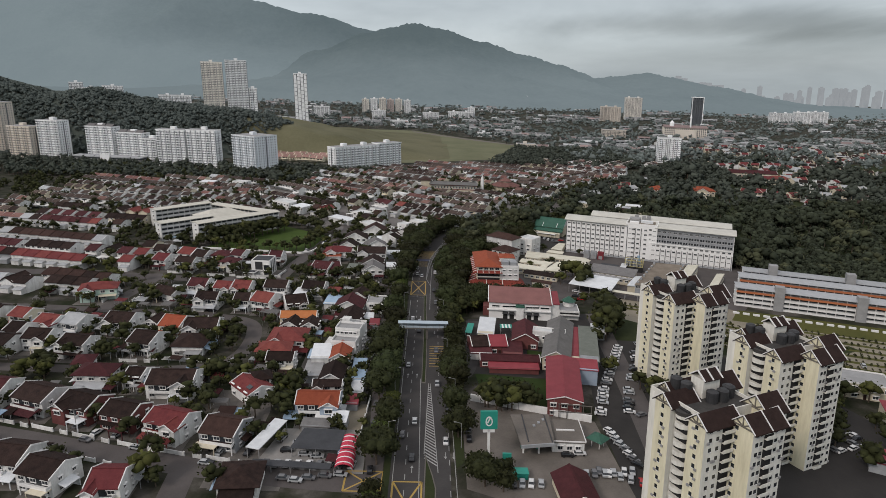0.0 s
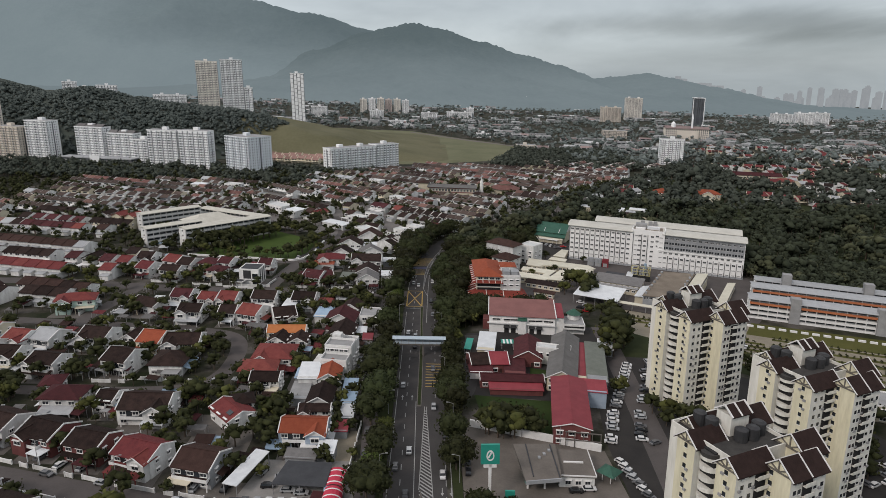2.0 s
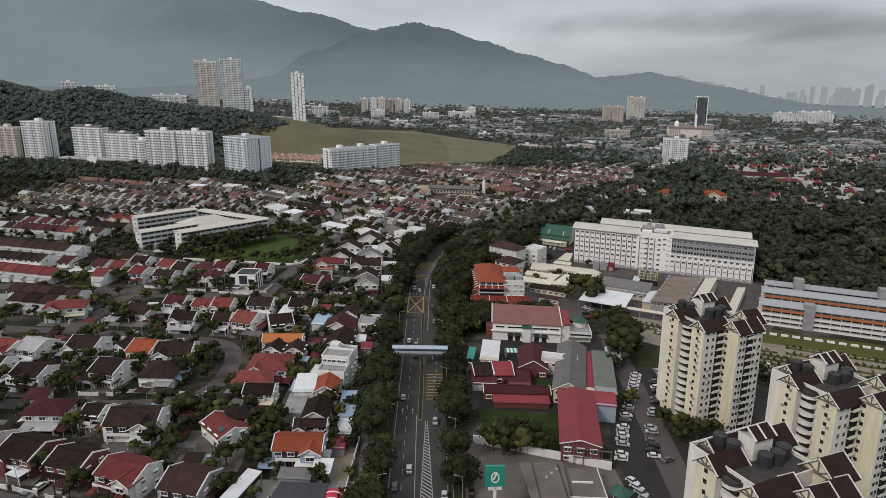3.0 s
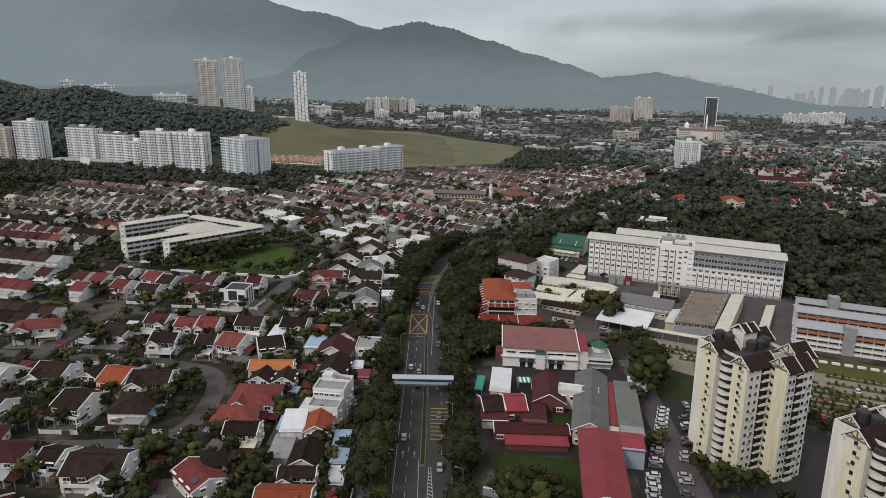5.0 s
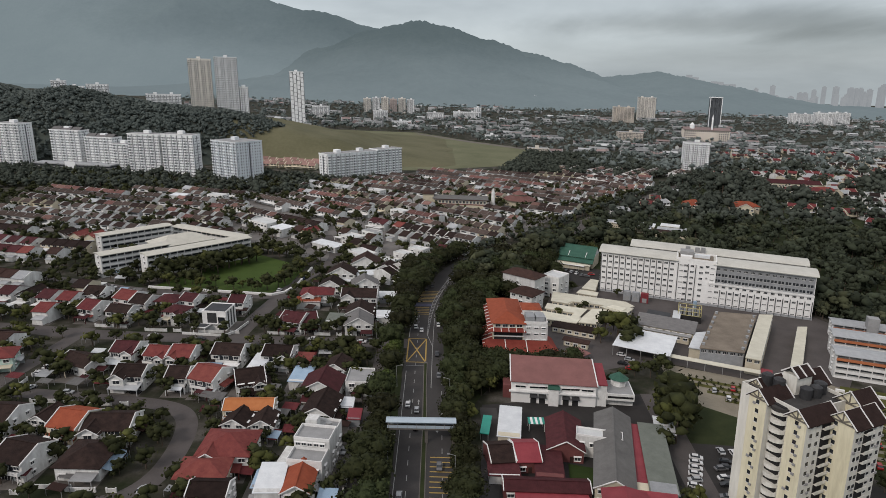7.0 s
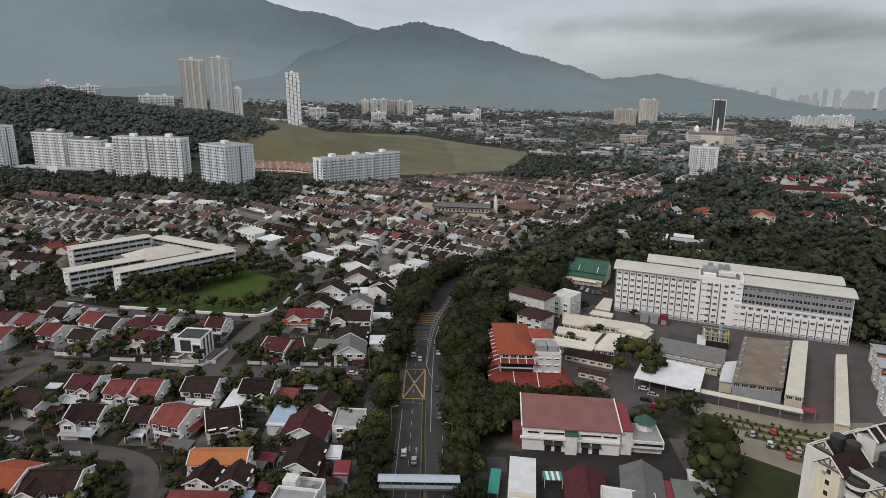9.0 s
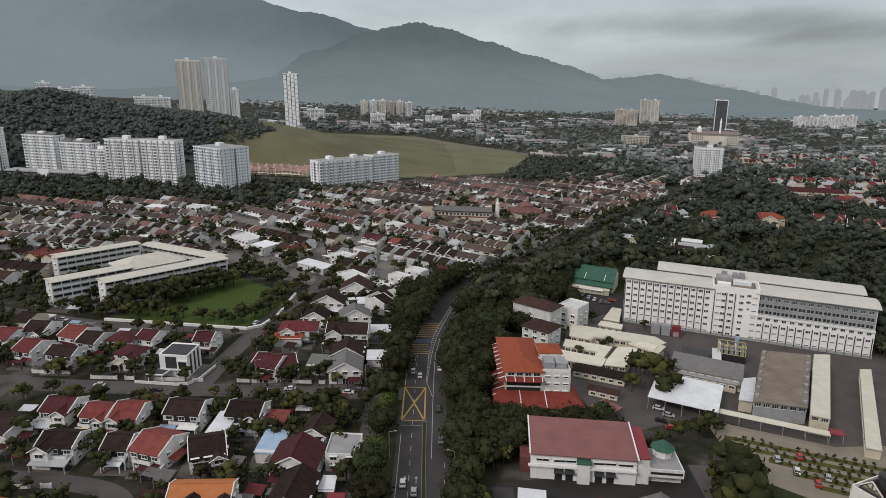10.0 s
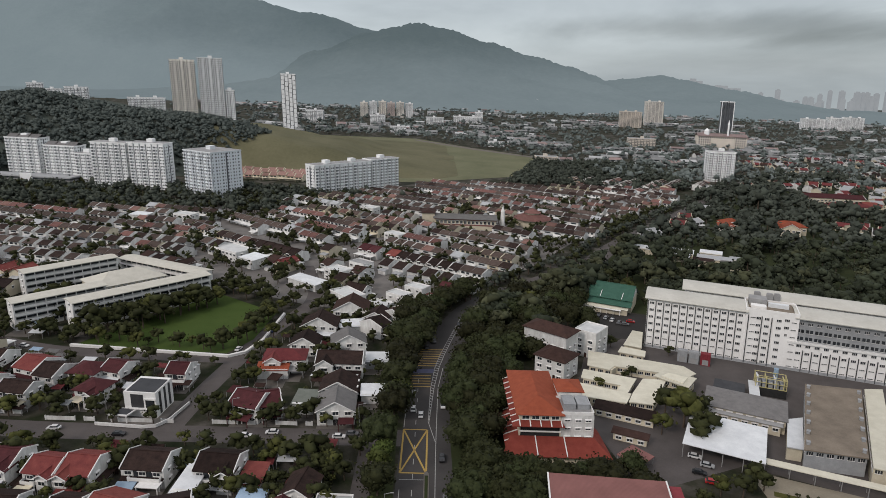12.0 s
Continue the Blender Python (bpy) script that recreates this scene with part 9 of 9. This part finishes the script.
for _ in range(9000):
    x, y = rs_w.uniform(-420, 220), rs_w.uniform(440, 830)
    if x > east_road_x(y) + 24 or near_road(x, y, 0.3 if y > 500 else 0.5) or occupied(x, y, -1.7) or (-150 < x < -80 and 434 < y < 512):
        continue
    P.append((x, y, 0, rs_w.uniform(0.45, 0.95)))
    if len(P) > 1900:
        break
woods("wood_west", P, SIMPLE, "leaf_mid", "trees between the terraces and below the hill")
P = []
for a, b in zip(CENTRE[8:], CENTRE[9:]):  # rows of trees along the far road
    n = int(math.hypot(b[0] - a[0], b[1] - a[1]) / 7)
    dx, dy = b[0] - a[0], b[1] - a[1]
    q = math.hypot(dx, dy)
    for i in range(n):
        for sd in (-1, 1):
            if sd < 0 and 500 < a[1] < 700 and rs_w.random() < 0.6:
                continue
            k = (i + rs_w.random()) / n
            P.append((a[0] + dx * k - sd * dy / q * 12.0, a[1] + dy * k + sd * dx / q * 12.0, 0, rs_w.uniform(0.6, 0.95)))
for _ in range(3000):  # wood between the terraces and the meadow
    y = rs_w.uniform(900, 1130)
    x = rs_w.uniform(75 + (y - 900) * 0.3, min(300, east_road_x(y) - 12))
    if near_road(x, y, 1) or occupied(x, y, 1):
        continue
    P.append((x, y, 0, rs_w.uniform(0.8, 1.3)))
    if len(P) > 800:
        break
woods("roadside_wood", P, SIMPLE, "leaf_haze", "trees along the far road, haze put into their green")
P = []
for _ in range(11000):
    x, y = rs_w.uniform(-820, 60), rs_w.uniform(868, 1050)
    z = hill_height(x, y)
    if z < 2 or (y > 900 and x > -280 + 1.3 * z + 45 * noise.noise(Vector((x * 0.02, y * 0.02, 0)))) or occupied(x, y, 2):
        continue
    P.append((x, y, z - 2.4, rs_w.uniform(0.65, 1.15)))
    if len(P) > 4600:
        break
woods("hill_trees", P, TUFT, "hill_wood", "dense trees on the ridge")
P = []
for _ in range(14000):
    y = 980 + 2300 * rs_w.random() ** 1.3
    x = rs_w.uniform(-0.36 * y, 0.74 * y)
    if hill_height(x, y) > 1 or (-330 < x < 215 and 930 < y < 1480 and x < 225 - (y - 1110) * 0.7) or occupied(x, y, 3):
        continue
    P.append((x, y, -0.6, rs_w.uniform(0.9, 1.7)))
    if len(P) > 4300:
        break
woods("far_wood", P, TUFT, "far_leaf", "far trees across the valley, haze put into their colour")


# ---- cars ----
CARS = {}


def car_proto(colour):
    word = {"white": "white", "silver": "silver", "black": "black", "red": "red", "blue": "dark blue", "grey": "grey"}[colour]
    t = thing("car", f"small {word} car standing on asphalt", "car", group="cars")
    s = Shape()
    prof = [(-2.1, 0.35), (2.1, 0.35), (2.12, 0.75), (1.2, 0.95), (-1.75, 1.0), (-2.12, 0.85)]
    n = len(prof)
    s.v = [(x, yy, z) for yy in (-0.85, 0.85) for x, z in prof]
    s.f = [tuple(range(n)), tuple(range(2 * n - 1, n - 1, -1))] + [(i, n + i, n + (i + 1) % n, (i + 1) % n) for i in range(n)]
    s.m = [0] * len(s.f)
    part("body", s, "car_" + colour, t)
    part("glasshouse", Shape().poly([(1.15, -0.8, 0.95), (0.5, -0.66, 1.42), (0.5, 0.66, 1.42), (1.15, 0.8, 0.95)]).poly([(-1.75, 0.8, 1.0), (-1.25, 0.66, 1.42), (-1.25, -0.66, 1.42), (-1.75, -0.8, 1.0)]).poly([(1.15, -0.8, 0.95), (-1.75, -0.8, 1.0), (-1.25, -0.66, 1.42), (0.5, -0.66, 1.42)]).poly([(-1.75, 0.8, 1.0), (1.15, 0.8, 0.95), (0.5, 0.66, 1.42), (-1.25, 0.66, 1.42)]), "window_glass", t)
    part("roof", Shape().box(-1.28, -0.68, 1.41, 0.52, 0.68, 1.49), "car_" + colour, t)
    w = Shape()
    k = 10
    w.v = [(0.32 * math.cos(6.2832 * i / k), yy, 0.32 * math.sin(6.2832 * i / k)) for yy in (-0.1, 0.1) for i in range(k)]
    w.f = [tuple(range(k)), tuple(range(2 * k - 1, k - 1, -1))] + [(i, (i + 1) % k, k + (i + 1) % k, k + i) for i in range(k)]
    w.m = [0] * len(w.f)
    wm = w.mesh("wheel", "tyre")
    for x in (-1.3, 1.3):
        for yy in (-0.8, 0.8):
            part("wheel", wm, None, t, m=pose(x, yy, 0.32))
    return t


rng_car = random.Random(4)


def car(x, y, rot, colour=None, z=0.05):
    colour = colour or rng_car.choice(("white", "white", "white", "white", "silver", "silver", "silver", "black", "black", "grey", "grey", "grey", "silver", "white", "white", "black", "silver", "grey", "red", "blue"))
    m = pose(x, y, z, 0, 0, rot)
    if colour not in CARS:
        CARS[colour] = car_proto(colour)
        CARS[colour].matrix_basis = m
    else:
        copy_thing(CARS[colour], m)


for x, y in ((-3.6, 193), (-7.2, 207), (-3.3, 216), (-7.1, 262), (-3.6, 300), (-3.7, 312), (-7.0, 316), (-6.6, 392), (-3.8, 388), (-6.8, 404), (-2.6, 448), (0.5, 455)):
    car(x, y, 90)
for x, y in ((7.2, 203), (8.4, 226), (4.6, 245), (4.3, 277), (4.2, 340), (3.4, 361), (6.0, 312), (4.0, 395), (12, 476)):
    car(x, y, -90)
for i in range(13):
    if rng_car.random() < 0.75:
        car(-16.2 + rng_car.uniform(-0.3, 0.3) - (0.03 * i * 7 if i > 3 else 0), 186 + i * 7, 90 + rng_car.uniform(-3, 3))


def car_line(x0, y0, x1, y1, n, rot, keep=0.85):
    for i in range(n):
        if rng_car.random() < keep:
            k = i / (n - 1)
            car(x0 + (x1 - x0) * k + rng_car.uniform(-0.3, 0.3), y0 + (y1 - y0) * k, rot + rng_car.choice((0, 180)) + rng_car.uniform(-5, 5), rng_car.choice(("white", "white", "silver", "silver", "black", "grey")))


car_line(69.5, 244, 63.4, 224, 8, -12, 0.95)
car_line(79.4, 244, 74.1, 226, 7, -12, 0.8)
car_line(63.4, 212, 67, 192, 8, -50, 0.95)
car_line(49.5, 186, 64.5, 188, 6, 80, 1.0)
car_line(-25.6, 232, -25.6, 292, 9, 90, 0.7)
car_line(78.3, 502, 92, 486, 6, 60, 0.9)
for x, y, r in ((-114.2, 207.9, 70), (-106.3, 204, 72), (-99.2, 202.9, 75), (-107.8, 199.4, -17), (-65.5, 188.3, -12), (-54.7, 194.3, 80), (-63.4, 194, 80), (-145, 320.7, 60), (-148.7, 333, 85), (-149, 338.5, 85), (-106.3, 319.4, -5)):
    car(x, y, r, rng_car.choice(("white", "silver", "black", "grey")))
car_line(26.6, 180.4, 35, 180.8, 4, 84, 1.0)
car_line(78, 224, 84, 206, 4, 30, 0.8)
for i in range(13):
    q = i * 4.1
    car(71.6 + q * 0.3, 249 + q * 0.75, rng_car.choice((0, 180)) + rng_car.uniform(-8, 8) - 12, rng_car.choice(("white", "white", "silver", "grey")))
    if i % 3:
        car(81.6 + q * 0.3, 250 + q * 0.75, rng_car.choice((0, 180)) + rng_car.uniform(-8, 8) - 12, rng_car.choice(("white", "silver", "black", "grey")))
for i in range(9):
    car(-48 + i * 3.3, 188.4, 80 + rng_car.uniform(-10, 10))
for x, y, r in ((-40, 200.5, 10), (-37, 194, 0), (-33, 193, 0), (-43, 196, 5), (-46, 203, 70)):
    car(x, y, r)
for x, y, r in ((-66, 188, -12), (-33.6, 181.4, -6), (-29, 182.6, -6), (-24.5, 183.4, -6), (-41, 181, -6), (-37.2, 180, -6), (-90, 195.5, -15), (-60, 371, 0), (-30, 372, 0), (-52, 373.6, 180), (-100, 370, 0), (-122, 372.6, 180), (-26, 374, 0), (-79, 262, 70), (-150, 316, 0), (-130, 318, 0), (-82, 440, 80), (-73, 462, 75), (-170, 437, -20), (-190, 447, -20), (15.0, 205, 88), (15.2, 211, 88), (50, 197.5, 0), (46, 196.5, 0)):
    car(x, y, r)
for i in range(5):
    car(54 + i * 2.9, 188 - i * 1.4, 75 + rng_car.uniform(-6, 6))
for x, y, r in ((96, 290, 90), (99.6, 289, 90), (103, 288, 90), (106.5, 287.4, 90), (110, 286.6, 90), (92, 280, 5), (91, 275, 5), (90.4, 262, 5), (84, 366, -25), (86, 361, -25), (82, 357, -25), (84, 352, -20), (98, 488, -20), (94, 484, -20), (90, 492, 70)):
    car(x, y, r)
for _ in range(60):
    q = rng_car.random()
    car(118 + q * 44 + rng_car.uniform(-4, 4), 232 - q * 40 + rng_car.uniform(-14, 8), rng_car.choice((25, 115)) + rng_car.uniform(-4, 4)) if rng_car.random() < 0.4 else None

# planted strips with low shrubs between the lanes of the terraced car park
dots = []
ca, sa = math.cos(radians(-22.5)), math.sin(radians(-22.5))
for x0, y0, rows, long, dx in ((101, 349, 9, 54, 4.2), (166, 321, 8, 62, -3.6)):
    for k in range(rows):
        bx, by = x0 + k * dx, y0 - k * 7.0
        pts = [(bx, by), (bx + long * ca, by + long * sa), (bx + long * ca + 2.6 * sa, by + long * sa - 2.6 * ca), (bx + 2.6 * sa, by - 2.6 * ca)]
        if occupied(bx + long * 0.5 * ca, by + long * 0.5 * sa, -6):
            continue
        pad("parking_strip", pts, 0.05 if dx > 0 else 0.056, "grass_olive", "dull olive planted strip between parking lanes", "planting strip")
        for side in (0.3, 2.3):
            q = 0.8
            while q < long:
                x, y = bx + q * ca + side * sa, by + q * sa - side * ca
                if not occupied(x, y, -1) and rng_car.random() < 0.8:
                    dots.append((x, y, 0, rng_car.uniform(0.12, 0.2)))
                q += 2.7
        for c in range(3):
            if rng_car.random() < 0.5:
                q = rng_car.uniform(4, long - 4)
                car(bx + q * ca + 4.9 * sa, by + q * sa - 4.9 * ca, 67.5 + rng_car.uniform(-3, 3), rng_car.choice(("white", "silver", "white", "red")), 0.04)
woods("parking_shrubs", dots, SIMPLE, "leaf_mid", "low dark shrubs dotted between parking bays")


# garden walls along the near streets
for x, y, r, w in ((-137, 209, -17, 14), (-122, 205, -17, 14), (-106.5, 200.5, -17, 14), (-90, 196, -17, 14), (-75, 192.5, -14, 14), (-60, 189.4, -12, 13), (-115, 192, -17, 14), (-100, 188, -16, 14), (-95, 378.6, 0, 18), (-66, 379, 0, 14), (-120, 378.6, 0, 16), (-46, 379.4, 0, 12), (-145, 382, 0, 14), (-106, 262, 0, 14), (-93, 261, 0, 14), (-118, 259, 0, 12), (-112, 310, 4, 14), (-132, 311, 4, 14), (-150, 326, 90, 14), (-164, 338, 90, 20), (-20.8, 212, 88, 40), (-23.4, 258, 86, 36)):
    garden_wall(x, y, r, w)
a = [(-152, 439), (-120, 436), (-84, 432.5), (-78.4, 437), (-74.5, 450), (-72.6, 484)]
s = Shape()
for p, q in zip(a, a[1:]):
    s.beam((p[0], p[1], 0.55), (q[0], q[1], 0.55), 1.1)
solid("field_wall", s, "trim_white", "low white wall round the playing field", "wall", kind="structure")
for x, y in ((-11.2, 200), (-11.4, 240), (-11.6, 280), (-11.8, 330), (12.2, 200), (11.2, 232), (9.0, 270), (8.2, 320), (-86, 196), (-112, 203), (-66, 379.5), (-108, 379.5), (-24, 378)):
    t = thing("street_lamp", "slim grey street lamp with a curved arm", "lamp", x, y, 0 if x < 0 else 180, group="street lamps")
    part("pole", Shape().tube(0, 0, 0, 9, 0.12, 0.07, 6), "steel_pole", t)
    part("arm", Shape().beam((0, 0, 8.9), (1.8, 0, 9.4), 0.09), "steel_pole", t)
    part("lamp_head", Shape().box(1.6, -0.14, 9.3, 2.4, 0.14, 9.46), "roof_greyflat", t)


# paved driveways and drains before the houses
drive, laid = Shape(), []
for x, y, r in list(OCC):
    if not (-200 < x < -20 and 170 < y < 460 and r > 3.4):
        continue
    q = (x - r * 0.95, y - r - 4.5, x + r * 0.95, y + r * 0.6)
    taken = {lv for b, lv in laid if b[0] < q[2] and q[0] < b[2] and b[1] < q[3] and q[1] < b[3]}
    free = [lv for lv in range(3) if lv not in taken]
    if free:
        z = 0.004 + 0.004 * free[0]
        laid.append((q, free[0]))
        drive.poly([(q[0], q[1], z), (q[2], q[1], z), (q[2], q[3], z), (q[0], q[3], z)])
solid("driveways", drive, "concrete", "weathered concrete drives and yards round the houses", "paving", kind="stuff")

# lean-to roofs, awnings and carports squeezed between the houses
rng_cl = random.Random(31)
clutter = Shape()
CM = ["roof_lightgrey", "roof_grey", "roof_dark", "roof_brown", "steel_pole", "roof_maroon", "roof_bluemetal", "roof_metal", "roof_red"]
made = 0
for _ in range(5000):
    x, y = rng_cl.uniform(-200, -24), rng_cl.uniform(176, 470)
    if near_road(x, y, 2.0) or (-150 < x < -80 and 434 < y < 512) or occupied(x, y, -1.8):
        continue
    w, d, z, r = rng_cl.uniform(2.5, 6), rng_cl.uniform(2.5, 5.5), rng_cl.uniform(2.2, 3.2), radians(rng_cl.choice((-14, -8, 0)))
    c, q = math.cos(r), math.sin(r)
    m = rng_cl.choice((0, 1, 1, 2, 3, 3, 5, 6, 7, 8))
    pts = [(x + u * c - v * q, y + u * q + v * c, z + v * 0.12) for u, v in ((-w / 2, -d / 2), (w / 2, -d / 2), (w / 2, d / 2), (-w / 2, d / 2))]
    clutter.slab(pts, 0.12, m)
    for px, py, pz in pts:
        clutter.box(px - 0.07, py - 0.07, 0, px + 0.07, py + 0.07, pz - 0.1, 4)
    made += 1
    if made > 260:
        break
solid("yard_roofs", clutter, CM, "small sheet roofs and carports crowding the yards", "roofs", kind="stuff")


# ---- sideways slope fitted to the view ----
VIEW_SLOPE = 0.0340  # sideways slope, fitted to how uprights lean in the camera's view


def slope_to_fit_view():
    """Slopes all that was planned on a level, far ranges too, to fit the camera's view: all that stands keeps its
    uprights.
    """
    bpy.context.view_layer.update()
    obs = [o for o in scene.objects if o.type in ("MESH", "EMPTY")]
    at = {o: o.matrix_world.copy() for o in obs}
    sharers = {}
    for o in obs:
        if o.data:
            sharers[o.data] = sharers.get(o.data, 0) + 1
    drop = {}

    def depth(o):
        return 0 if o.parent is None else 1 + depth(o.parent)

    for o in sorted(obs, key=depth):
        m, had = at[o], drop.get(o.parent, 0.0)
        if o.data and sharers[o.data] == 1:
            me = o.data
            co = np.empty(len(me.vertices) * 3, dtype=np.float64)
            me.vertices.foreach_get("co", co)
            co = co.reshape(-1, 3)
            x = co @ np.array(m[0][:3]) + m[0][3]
            co[:, 2] += (-VIEW_SLOPE * x - had) / m.col[2].to_3d().length
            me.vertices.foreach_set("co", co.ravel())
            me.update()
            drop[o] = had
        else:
            want = -VIEW_SLOPE * m.translation.x
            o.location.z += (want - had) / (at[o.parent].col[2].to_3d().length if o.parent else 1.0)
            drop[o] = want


slope_to_fit_view()
